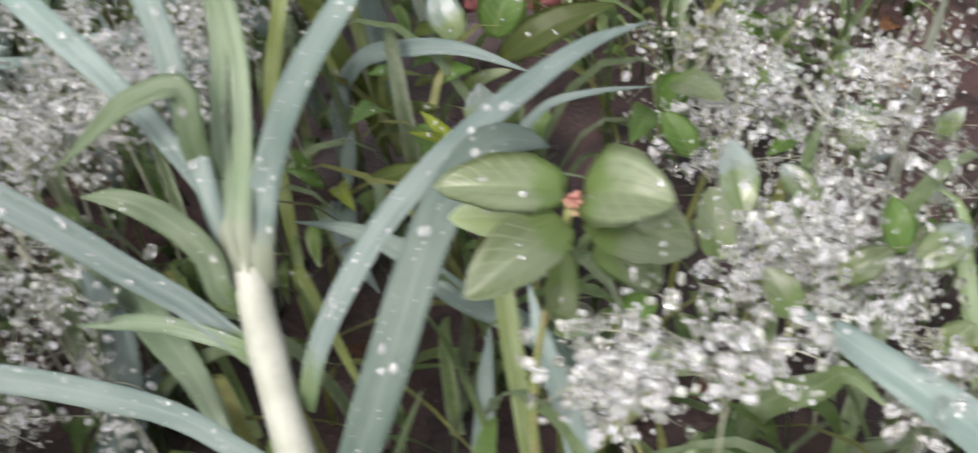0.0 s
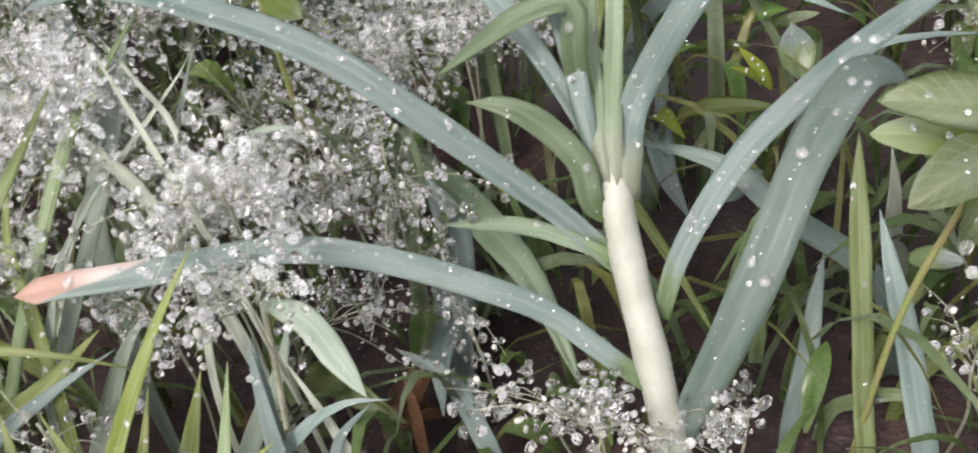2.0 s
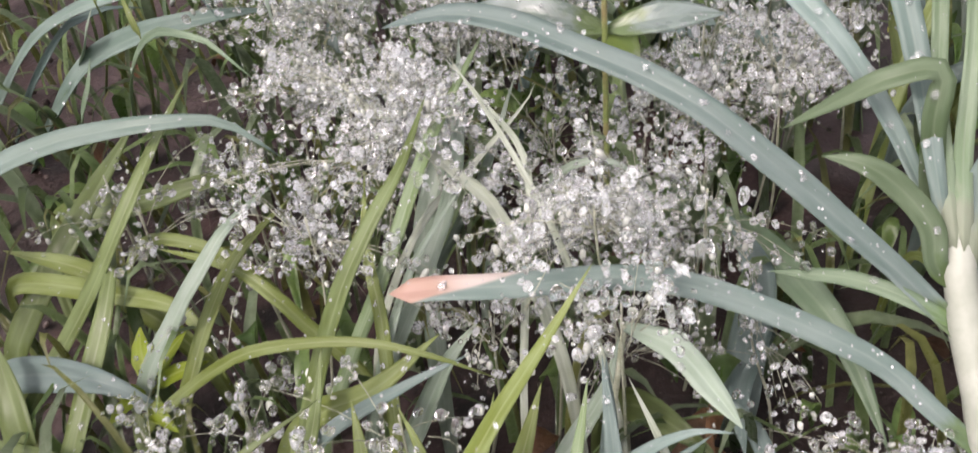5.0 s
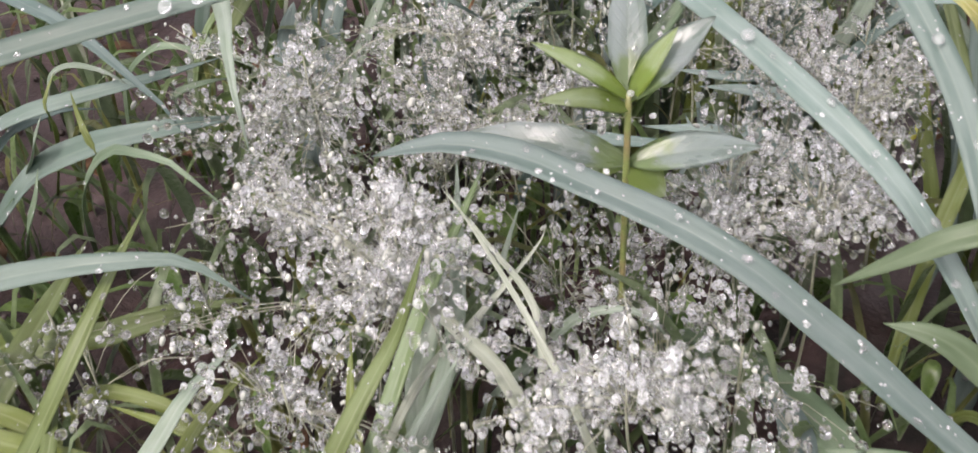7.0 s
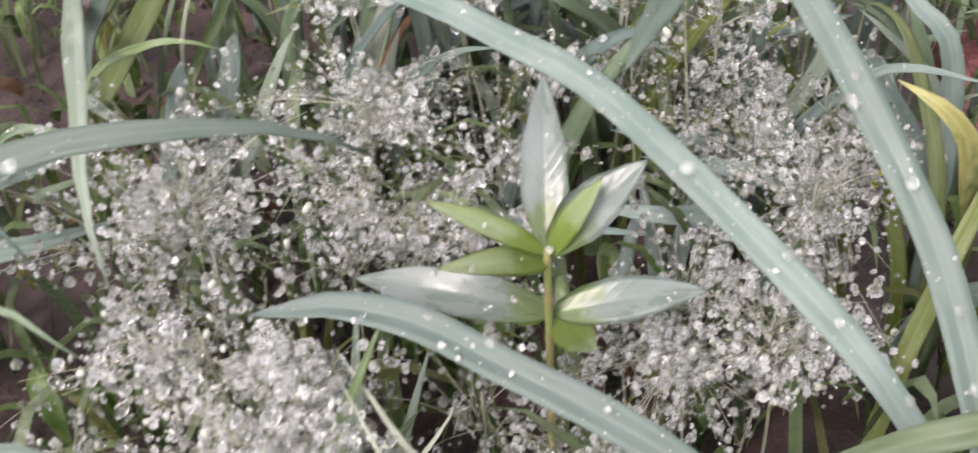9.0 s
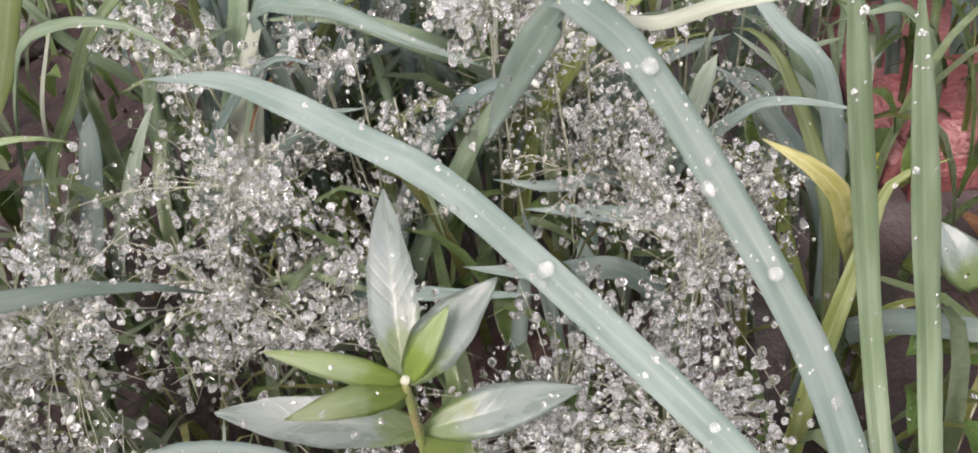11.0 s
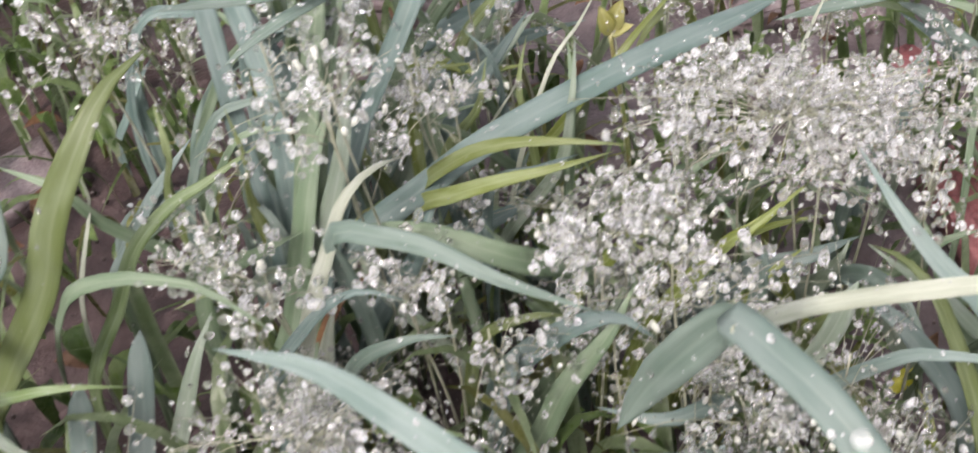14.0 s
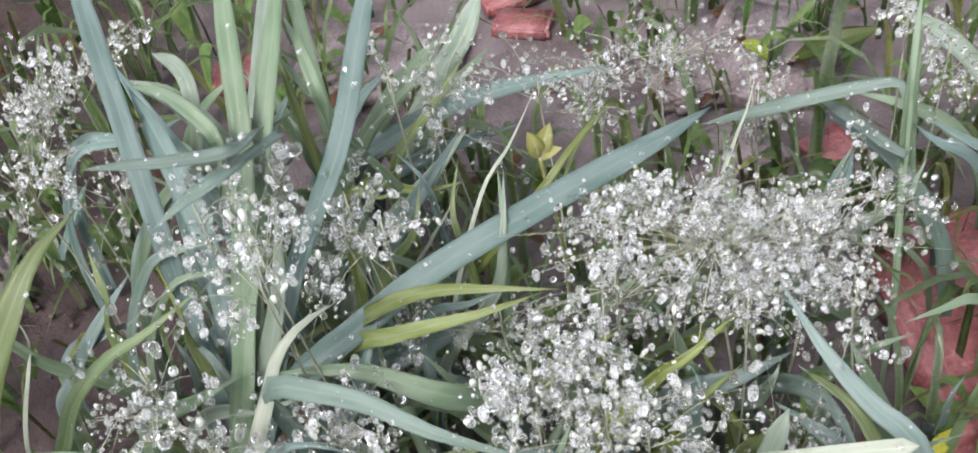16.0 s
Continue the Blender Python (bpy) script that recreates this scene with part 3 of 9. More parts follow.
# ---- the ground ----
def ground_sheet():
    def steps(lo, hi, fine, far):
        xs = list(np.arange(lo, hi, fine))
        d, x = fine, hi
        right = []
        while x < far:
            right.append(x)
            d *= 1.35
            x += d
        left = [lo + hi - v for v in right[1:]]
        return left[::-1] + xs + right
    xs, ys = steps(-0.45, 0.25, 0.006, 60.0), steps(-0.05, 0.95, 0.006, 60.0)
    verts = []
    for y in ys:
        for x in xs:
            near = max(0.0, 1 - max(abs(x + 0.1) - 0.35, abs(y - 0.45) - 0.50, 0.0) / 0.12)
            p = Vector((x, y, 0))
            z = GROUND - 0.004 + near * (0.007 * noise.noise(p * 14) + 0.004 * noise.noise(p * 45))
            verts.append((x, y, z))
    w = len(xs)
    faces = [(j * w + i, j * w + i + 1, (j + 1) * w + i + 1, (j + 1) * w + i) for j in range(len(ys) - 1) for i in range(w - 1)]
    me = bpy.data.meshes.new("ground")
    me.from_pydata(verts, [], faces)
    me.polygons.foreach_set("use_smooth", [True] * len(faces))
    me.materials.append(SOIL)
    tagged(new("ground", me), "dark wet soil under the grass", "ground", kind="structure")


ground_sheet()


def lump(name, x, y, sx, sy, sz, turn, mat, label, category, seed):
    """A worn block, half sunk in the soil."""
    bm = bmesh.new()
    bmesh.ops.create_cube(bm, size=1.0)
    bmesh.ops.bevel(bm, geom=bm.edges[:], offset=0.07, segments=2, affect="EDGES")
    bmesh.ops.subdivide_edges(bm, edges=bm.edges[:], cuts=2, use_grid_fill=True)
    off = Vector((seed * 3.1, seed * 1.7, 0))
    for v in bm.verts:
        d = noise.noise(v.co * 2.2 + off) * 0.10 + noise.noise(v.co * 6 + off) * 0.04
        v.co += v.co.normalized() * d * 0.6
        v.co = Vector((v.co.x * sx, v.co.y * sy, v.co.z * sz))
    ob = link(name, bm, mat)
    ob.matrix_basis = pose(x, y, GROUND + sz * 0.22, seed * 7 % 9 - 4, seed * 5 % 9 - 4, turn)
    return tagged(ob, label, category)


lump("brick", 0.036, 0.446, 0.110, 0.105, 0.014, 8, BRICK, "weathered red brick half sunk in the soil", "brick", 3)
lump("stone", -0.035, 0.615, 0.055, 0.070, 0.010, -25, STONE, "dull purple-grey stone on the soil", "stone", 5)
lump("brick", -0.158, 0.690, 0.034, 0.022, 0.006, 20, BRICK, "broken piece of red brick on the soil", "brick", 2)
lump("brick", -0.018, 0.548, 0.026, 0.020, 0.006, 30, BRICK, "broken piece of red brick on the soil", "brick", 8)
lump("brick", -0.152, 0.662, 0.030, 0.020, 0.006, -12, BRICK, "worn red brick flush with the soil", "brick", 12)
lump("stone", -0.050, 0.620, 0.095, 0.060, 0.008, 15, STONE, "flat mauve-grey paving stone in the soil", "stone", 13)
lump("stone", -0.225, 0.640, 0.085, 0.055, 0.008, -8, STONE, "flat mauve-grey paving stone in the soil", "stone", 14)
lump("brick", -0.300, 0.645, 0.030, 0.024, 0.006, 10, BRICK, "worn red brick flush with the soil", "brick", 15)
lump("stone", -0.066, 0.548, 0.050, 0.035, 0.008, 10, STONE, "dull purple-grey stone on the soil", "stone", 9)
lump("stone", -0.400, 0.500, 0.050, 0.040, 0.010, 40, STONE, "dull purple-grey stone on the soil", "stone", 4)


# ---- low growth that hides most of the soil ----
def low_growth(name, mat, count, label, category, seed, height, lean_to, wide, bare, broad, wider=False):
    r = random.Random(seed)
    bm = bmesh.new()
    for _ in range(count):
        if wider:
            # thinning out round the dense patch
            far, turn = 0.55 + abs(r.gauss(0, 0.75)), r.uniform(0, 6.283)
            x, y = -0.1 + far * math.cos(turn) * 0.9, 0.5 + far * math.sin(turn)
            if -0.55 < x < 0.35 and 0.0 < y < 1.15:
                continue
        else:
            x, y = r.uniform(-0.55, 0.35), r.uniform(0.0, 1.15)
            if (y > 0.52 or (x < -0.25 and y > 0.36)) and not broad and r.random() < 0.42:
                continue
        # a crumbled brick keeps one spot almost free of grass
        if not broad and (x + 0.34) ** 2 + (y - 0.42) ** 2 < 0.006 and r.random() < 0.5:
            continue
        # the soil stays bare in patches
        if noise.noise(Vector((x, y, 0.3)) * 9) > bare:
            continue
        a, h, lean, w = r.uniform(0, 6.28), r.uniform(*height), r.uniform(*lean_to), r.uniform(*wide)
        if h > 0.05 and abs(x + 0.035) < 0.05 and 0.04 < y < 0.15:
            continue                                # only low growth in front of the thick stem
        base = Vector((x, y, GROUND + h * 0.6 if broad else GROUND - 0.004))
        d = Vector((math.cos(a), math.sin(a), 0))
        side = Vector((-d.y, d.x, r.uniform(-0.4, 0.4))).normalized()
        rows, prev = (4 if wider else 7), None
        for i in range(rows):
            s = i / (rows - 1)
            up = h * (1 - (1 - s) ** 2) - (0.3 * h * s ** 2 if broad else 0.35 * h * s ** 3)
            c = base + d * lean * s ** 1.6 + Vector((0, 0, up))
            hw = w * 0.5 * (math.sin(math.pi * (0.06 + 0.93 * s)) if broad else 1 - s ** 3)
            row = [bm.verts.new(c - side * hw + Vector((0, 0, hw * 0.3))), bm.verts.new(c), bm.verts.new(c + side * hw + Vector((0, 0, hw * 0.3)))]
            if prev:
                for j in (0, 1):
                    bm.faces.new((prev[j], prev[j + 1], row[j + 1], row[j]))
            prev = row
    bmesh.ops.solidify(bm, geom=bm.faces[:], thickness=0.00025)
    tagged(link(name, bm, mat), label, category, kind="stuff")


low_growth("short_grass", TURF, 2600, "short wet grass between the larger plants", "grass", 21, (0.02, 0.085), (0.005, 0.06), (0.0016, 0.0050), 0.22, False)
low_growth("olive_grass", OLIVE, 1300, "olive wet grass between the larger plants", "grass", 33, (0.03, 0.090), (0.01, 0.07), (0.0014, 0.0042), 0.20, False)
low_growth("tall_grass", TALL, 1300, "wet grey-green grass between the larger blades", "grass", 41, (0.05, 0.105), (0.02, 0.08), (0.0022, 0.0060), 0.10, False)
low_growth("small_leaves", LOWLEAF, 1800, "small green leaves close to the soil", "leaves", 22, (0.008, 0.035), (0.008, 0.016), (0.004, 0.010), 0.22, True)
low_growth("dead_leaves", DRYLEAF, 320, "brown dead leaf scraps on the soil", "leaves", 27, (0.003, 0.012), (0.008, 0.018), (0.004, 0.009), 0.6, True)



def soil_crumbs(count):
    """Loose crumbs of earth and grit strewn over the soil."""
    gen = np.random.default_rng(77)
    x, y = gen.uniform(-0.5, 0.3, count), gen.uniform(0.0, 0.5, count)
    size = 0.0005 + 0.0018 * gen.random(count) ** 3
    centres = np.stack([x, y, np.full(count, GROUND - 0.002) + size * 0.3], axis=1)
    for k in range(count):
        p = Vector((x[k], y[k], 0))
        centres[k, 2] += 0.007 * noise.noise(p * 14) + 0.004 * noise.noise(p * 45)
    me = beads_mesh("soil_crumbs", centres, size, 0.7 + 0.7 * gen.random(count), gen, CRUMB, COARSE)
    tagged(new("soil_crumbs", me), "loose dark crumbs of wet earth and grit", "soil", kind="stuff")


soil_crumbs(1800)
low_growth("outer_grass", TURF, 3000, "wet grass spreading away from the path", "grass", 51, (0.04, 0.12), (0.02, 0.09), (0.003, 0.007), 0.35, False, wider=True)
low_growth("outer_olive_grass", OLIVE, 1800, "olive wet grass spreading away from the path", "grass", 52, (0.04, 0.12), (0.02, 0.09), (0.003, 0.007), 0.30, False, wider=True)

# ---- the plants ----
# the thick-stemmed plant with strap leaves
strap = thing("strap_leaf_plant", (-0.0300, 0.1180, 0.0300), "thick pale stem with long dewy strap leaves, rooted in soil", "plant")
stalk("stem", [(-0.0300, 0.1180, 0.0240), (-0.0410, 0.1390, 0.0800), (-0.0480, 0.1600, 0.0989), (-0.0524, 0.1788, 0.1140)], 0.0044, 0.0040, STEM, strap, nodes=4)
stalk("leaf_sheath", [(-0.0521, 0.1774, 0.1128), (-0.0530, 0.1805, 0.1152), (-0.0536, 0.1835, 0.1178)], 0.0043, 0.0047, SHEATH, strap, close=0.25)
blade("leaf_blade", [(-0.0488, 0.1714, 0.1094), (-0.0483, 0.1770, 0.1175), (-0.0469, 0.1894, 0.1240), (-0.0355, 0.1917, 0.1480), (-0.0199, 0.1967, 0.1680), (-0.0099, 0.2123, 0.1720)], 0.0073, FANBLUE, 14, base=0.95, clasp=-3.2, parent=strap, label="")
blade("leaf_blade", [(-0.0507, 0.1722, 0.1124), (-0.0518, 0.1800, 0.1212), (-0.0521, 0.1961, 0.1280), (-0.0520, 0.2150, 0.1450), (-0.0546, 0.2220, 0.1650), (-0.0575, 0.2225, 0.1800), (-0.0633, 0.2225, 0.2100), (-0.0690, 0.2225, 0.2400)], 0.0044, FANGREEN, 8, fold=0.4, tip=0.3, base=1.15, clasp=-3.2, parent=strap, label="")
blade("leaf_blade", [(-0.0522, 0.1724, 0.1122), (-0.0546, 0.1800, 0.1212), (-0.0580, 0.2043, 0.1310), (-0.0595, 0.2300, 0.1470), (-0.0646, 0.2375, 0.1800), (-0.0698, 0.2375, 0.2100), (-0.0748, 0.2380, 0.2400)], 0.0042, FANGREEN, 8, fold=0.4, tip=0.3, base=1.15, clasp=-3.2, parent=strap, label="")
blade("leaf_blade", [(-0.0537, 0.1726, 0.1112), (-0.0566, 0.1796, 0.1205), (-0.0628, 0.1986, 0.1380), (-0.0695, 0.2176, 0.1540), (-0.0790, 0.2340, 0.1690), (-0.1000, 0.2680, 0.1890), (-0.1120, 0.2835, 0.1925), (-0.1170, 0.2915, 0.1905), (-0.1192, 0.2950, 0.1860)], 0.0066, FANBLUE, 22, tip=0.04, base=0.48, clasp=-3.2, big=1.5, parent=strap, label="")
# shade behind the fold is put into this part's darker colour
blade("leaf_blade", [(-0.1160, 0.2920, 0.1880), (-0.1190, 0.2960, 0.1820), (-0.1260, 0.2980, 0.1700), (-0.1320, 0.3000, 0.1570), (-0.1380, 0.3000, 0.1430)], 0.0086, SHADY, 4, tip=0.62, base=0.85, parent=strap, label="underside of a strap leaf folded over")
blade("leaf_blade", [(-0.0532, 0.1793, 0.1040), (-0.0573, 0.1886, 0.1120), (-0.0605, 0.1924, 0.1350), (-0.0610, 0.1970, 0.1480), (-0.0720, 0.1950, 0.1470), (-0.0820, 0.1950, 0.1400), (-0.0960, 0.1960, 0.1280)], 0.0062, FRESH, 3, parent=strap, label="")
blade("leaf_blade", [(-0.0536, 0.1803, 0.1040), (-0.0578, 0.1899, 0.1120), (-0.0722, 0.2025, 0.1330), (-0.0900, 0.2140, 0.1510), (-0.1200, 0.2410, 0.1630), (-0.1424, 0.2617, 0.1680), (-0.1640, 0.2767, 0.1680), (-0.1800, 0.2886, 0.1670), (-0.2005, 0.3036, 0.1620), (-0.2261, 0.3143, 0.1548)], 0.0066, BLUE, 26, base=0.5, fold=0.36, tip=0.3, big=1.4, parent=strap, label="")
blade("leaf_blade", [(-0.0500, 0.1700, 0.1040), (-0.0565, 0.1690, 0.1110), (-0.0590, 0.1740, 0.1190), (-0.0670, 0.1790, 0.1260), (-0.0760, 0.1810, 0.1310), (-0.0860, 0.1830, 0.1310)], 0.0064, FRESH, 4, tip=0.4, parent=strap, label="")
blade("leaf_blade", [(-0.0477, 0.1603, 0.0990), (-0.0629, 0.1644, 0.1040), (-0.0768, 0.1687, 0.1040), (-0.0951, 0.1723, 0.1000)], 0.0042, MID, 3, parent=strap, label="")
blade("leaf_blade", [(-0.0470, 0.1580, 0.0975), (-0.0568, 0.1641, 0.1030), (-0.0648, 0.1689, 0.1080), (-0.0773, 0.1727, 0.1170), (-0.0893, 0.1768, 0.1255), (-0.1013, 0.1805, 0.1330), (-0.1140, 0.1856, 0.1400), (-0.1299, 0.1920, 0.1445), (-0.1520, 0.1994, 0.1480), (-0.1694, 0.2065, 0.1490), (-0.1865, 0.2089, 0.1490), (-0.1967, 0.2082, 0.1470), (-0.2070, 0.2087, 0.1430)], 0.0072, BLUE, 24, fold=0.42, tip=0.22, parent=strap, label="")
blade("leaf_blade", [(-0.0412, 0.1378, 0.0800), (-0.0550, 0.1430, 0.0890), (-0.0640, 0.1460, 0.0960), (-0.0739, 0.1473, 0.1020), (-0.0964, 0.1479, 0.1120), (-0.1156, 0.1464, 0.1190), (-0.1318, 0.1428, 0.1220), (-0.1549, 0.1334, 0.1250), (-0.1699, 0.1298, 0.1256), (-0.1756, 0.1284, 0.1252), (-0.1811, 0.1272, 0.1245)], 0.0062, WITHERED, 22, tip=0.035, parent=strap, label="blue-green strap leaf with a rusty withered tip")
blade("leaf_blade", [(-0.0407, 0.1516, 0.0900), (-0.0353, 0.1632, 0.1020), (-0.0220, 0.1785, 0.1170), (-0.0091, 0.1881, 0.1260), (0.0009, 0.1970, 0.1295), (0.0151, 0.2098, 0.1320), (0.0296, 0.2221, 0.1330), (0.0451, 0.2330, 0.1300)], 0.0063, BLUE, 24, big=1.3, parent=strap, label="")
# dark teal puts this leaf's shadow side into its colour
blade("leaf_blade", [(-0.0363, 0.1321, 0.0700), (-0.0204, 0.1485, 0.1040), (-0.0083, 0.1707, 0.1240), (0.0031, 0.1892, 0.1300), (0.0113, 0.1972, 0.1260), (0.0185, 0.2025, 0.1180)], 0.0101, TEAL, 18, tip=0.25, big=1.3, parent=strap, label="")
# the spurge with broad opposite leaves
spurge = thing("spurge", (0.0090, 0.1512, 0.0300), "small spurge with broad green leaves and rusty flower buds", "plant")
stalk("stem", [(0.0090, 0.1512, 0.0300), (0.0110, 0.1452, 0.0988), (0.0170, 0.1422, 0.1388), (0.0210, 0.1412, 0.1588)], 0.0009, 0.0007, REDSTEM, spurge)
leaf("leaf", (0.0204, 0.1446, 0.1588), (-0.0020, 0.1436, 0.1628), 0.0108, SPURGE, spurge, droop=0.120, up=(0, -0.5, 0.85), drops=1, cup=0.34, blunt=0.6)
leaf("leaf", (0.0232, 0.1436, 0.1588), (0.0379, 0.1356, 0.1628), 0.0140, SPURGE, spurge, droop=0.220, up=(0, -0.5, 0.85), drops=1, cup=0.34, blunt=0.6)
leaf("leaf", (0.0200, 0.1394, 0.1558), (0.0024, 0.1268, 0.1528), 0.0110, SPURGE, spurge, droop=0.150, up=(0, -0.5, 0.85), drops=1, cup=0.34, blunt=0.6)
leaf("leaf", (0.0234, 0.1405, 0.1558), (0.0415, 0.1362, 0.1508), 0.0123, SPURGE, spurge, droop=0.200, up=(0, -0.5, 0.85), drops=2, cup=0.34, blunt=0.6)
leaf("leaf", (0.0194, 0.1421, 0.1468), (0.0179, 0.1398, 0.1288), 0.0066, SPURGE, spurge, droop=0.200, up=(0, -0.5, 0.85), drops=1, cup=0.34, blunt=0.6)
leaf("leaf", (0.0243, 0.1416, 0.1468), (0.0369, 0.1438, 0.1338), 0.0096, SPURGE, spurge, droop=0.200, up=(0, -0.5, 0.85), drops=1, cup=0.34, blunt=0.6)
leaf("leaf", (0.0190, 0.1450, 0.1500), (-0.0010, 0.1490, 0.1500), 0.0080, LANCEG, spurge, droop=0.15, drops=1, cup=0.2, blunt=0.6)
buds("flower_bud", (0.0212, 0.1408, 0.1590), 0.0021, spurge)
# the seedling with lance leaves
seedling = thing("lance_leaf_seedling", (-0.1473, 0.2230, 0.0300), "upright seedling with pale wet lance-shaped leaves", "plant")
stalk("stem", [(-0.1473, 0.2230, 0.0300), (-0.1461, 0.2206, 0.1079), (-0.1453, 0.2190, 0.1598)], 0.0010, 0.0008, REDSTEM, seedling)
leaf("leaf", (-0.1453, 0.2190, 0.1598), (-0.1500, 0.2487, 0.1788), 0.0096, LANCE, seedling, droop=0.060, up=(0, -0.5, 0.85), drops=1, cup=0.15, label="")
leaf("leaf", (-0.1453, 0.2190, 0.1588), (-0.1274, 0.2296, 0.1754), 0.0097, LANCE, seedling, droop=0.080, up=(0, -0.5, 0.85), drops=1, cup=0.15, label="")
leaf("leaf", (-0.1453, 0.2190, 0.1588), (-0.1668, 0.2138, 0.1754), 0.0049, LANCEG, seedling, droop=0.100, up=(0, -0.5, 0.85), drops=1, cup=0.15, label="")
leaf("leaf", (-0.1453, 0.2190, 0.1558), (-0.1642, 0.2075, 0.1640), 0.0064, LANCEG, seedling, droop=0.140, up=(0, -0.5, 0.85), drops=1, cup=0.15, label="")
leaf("leaf", (-0.1453, 0.2190, 0.1578), (-0.1352, 0.2229, 0.1760), 0.0052, LANCEG, seedling, droop=0.050, up=(0, -0.5, 0.85), drops=0, cup=0.15, label="")
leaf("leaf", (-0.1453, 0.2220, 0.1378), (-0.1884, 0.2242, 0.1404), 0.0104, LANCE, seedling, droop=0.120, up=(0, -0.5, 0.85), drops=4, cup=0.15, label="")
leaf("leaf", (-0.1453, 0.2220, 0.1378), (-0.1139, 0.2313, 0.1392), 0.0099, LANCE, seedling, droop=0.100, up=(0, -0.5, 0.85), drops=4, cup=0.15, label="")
leaf("leaf", (-0.1453, 0.2220, 0.1378), (-0.1359, 0.2198, 0.1300), 0.0092, LANCEG, seedling, droop=0.120, up=(0, -0.5, 0.85), drops=0, cup=0.15, label="")
leaf("leaf", (-0.1453, 0.2220, 0.1378), (-0.1553, 0.2278, 0.1300), 0.0067, LANCEG, seedling, droop=0.120, up=(0, -0.5, 0.85), drops=0, cup=0.15, label="")
drop_on(seedling, (-0.1448, 0.2180, 0.1608), 0.0011)
# long arching blades
blade("dried_blade_end", [(-0.1173, 0.2886, 0.1910), (-0.0989, 0.3124, 0.1670), (-0.0824, 0.3105, 0.1730), (-0.0662, 0.3086, 0.1775)], 0.0037, STRAW, 3, tip=0.04, base=0.4, parent=strap, label="pale dried end of a broken blade")
# round the thick stem
# broad low leaves behind
weed = thing("low_weed", (0.0006, 0.3556, 0.0300), "low weed with small green leaves", "plant")
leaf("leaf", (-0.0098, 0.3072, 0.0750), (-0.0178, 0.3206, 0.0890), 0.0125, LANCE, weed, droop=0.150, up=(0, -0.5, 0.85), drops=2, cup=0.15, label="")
leaf("leaf", (0.0037, 0.2968, 0.0750), (0.0419, 0.3026, 0.0890), 0.0125, MIDLEAF, weed, droop=0.150, up=(0, -0.5, 0.85), drops=2, cup=0.15, label="")
leaf("leaf", (0.0018, 0.3092, 0.0750), (0.0116, 0.3237, 0.0890), 0.0167, WEED, weed, droop=0.150, up=(0, -0.5, 0.85), drops=2, cup=0.15, label="")
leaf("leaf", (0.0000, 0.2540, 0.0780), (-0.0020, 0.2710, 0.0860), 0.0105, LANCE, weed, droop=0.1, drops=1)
leaf("leaf", (-0.0165, 0.2862, 0.0750), (-0.0030, 0.2741, 0.0890), 0.0078, WEED, weed, droop=0.150, up=(0, -0.5, 0.85), drops=2, cup=0.15, label="")
leaf("leaf", (-0.0320, 0.2739, 0.0750), (-0.0394, 0.2521, 0.0890), 0.0075, WEED, weed, droop=0.150, up=(0, -0.5, 0.85), drops=2, cup=0.15, label="")
leaf("leaf", (-0.0288, 0.2894, 0.0750), (-0.0356, 0.2753, 0.0890), 0.0067, WEED, weed, droop=0.150, up=(0, -0.5, 0.85), drops=2, cup=0.15, label="")
leaf("leaf", (-0.0250, 0.2955, 0.0750), (-0.0107, 0.2814, 0.0890), 0.0059, WEED, weed, droop=0.150, up=(0, -0.5, 0.85), drops=2, cup=0.15, label="")
leaf("leaf", (-0.0526, 0.2445, 0.0750), (-0.0550, 0.2442, 0.0890), 0.0054, WEED, weed, droop=0.150, up=(0, -0.5, 0.85), drops=2, cup=0.15, label="")
leaf("leaf", (-0.0485, 0.2414, 0.0750), (-0.0566, 0.2351, 0.0890), 0.0043, WEED, weed, droop=0.150, up=(0, -0.5, 0.85), drops=2, cup=0.15, label="")
leaf("leaf", (-0.0085, 0.2527, 0.0750), (-0.0188, 0.2560, 0.0890), 0.0044, LIME, weed, droop=0.150, up=(0, -0.5, 0.85), drops=2, cup=0.15, label="")
leaf("leaf", (-0.0114, 0.2545, 0.0750), (-0.0219, 0.2466, 0.0890), 0.0037, LIME, weed, droop=0.150, up=(0, -0.5, 0.85), drops=2, cup=0.15, label="")
leaf("leaf", (-0.0438, 0.2409, 0.0750), (-0.0346, 0.2154, 0.0890), 0.0059, LIME, weed, droop=0.150, up=(0, -0.5, 0.85), drops=2, cup=0.15, label="")
leaf("leaf", (0.0528, 0.2665, 0.0750), (0.0629, 0.2624, 0.0890), 0.0111, WEED, weed, droop=0.150, up=(0, -0.5, 0.85), drops=2, cup=0.15, label="")
leaf("leaf", (0.0506, 0.2638, 0.0750), (0.0401, 0.2346, 0.0890), 0.0108, WEED, weed, droop=0.150, up=(0, -0.5, 0.85), drops=2, cup=0.15, label="")
leaf("leaf", (0.1074, 0.2012, 0.0750), (0.1005, 0.2016, 0.0890), 0.0079, WEED, weed, droop=0.150, up=(0, -0.5, 0.85), drops=2, cup=0.15, label="")
leaf("leaf", (0.1088, 0.2033, 0.0750), (0.1117, 0.1982, 0.0890), 0.0073, WEED, weed, droop=0.150, up=(0, -0.5, 0.85), drops=2, cup=0.15, label="")
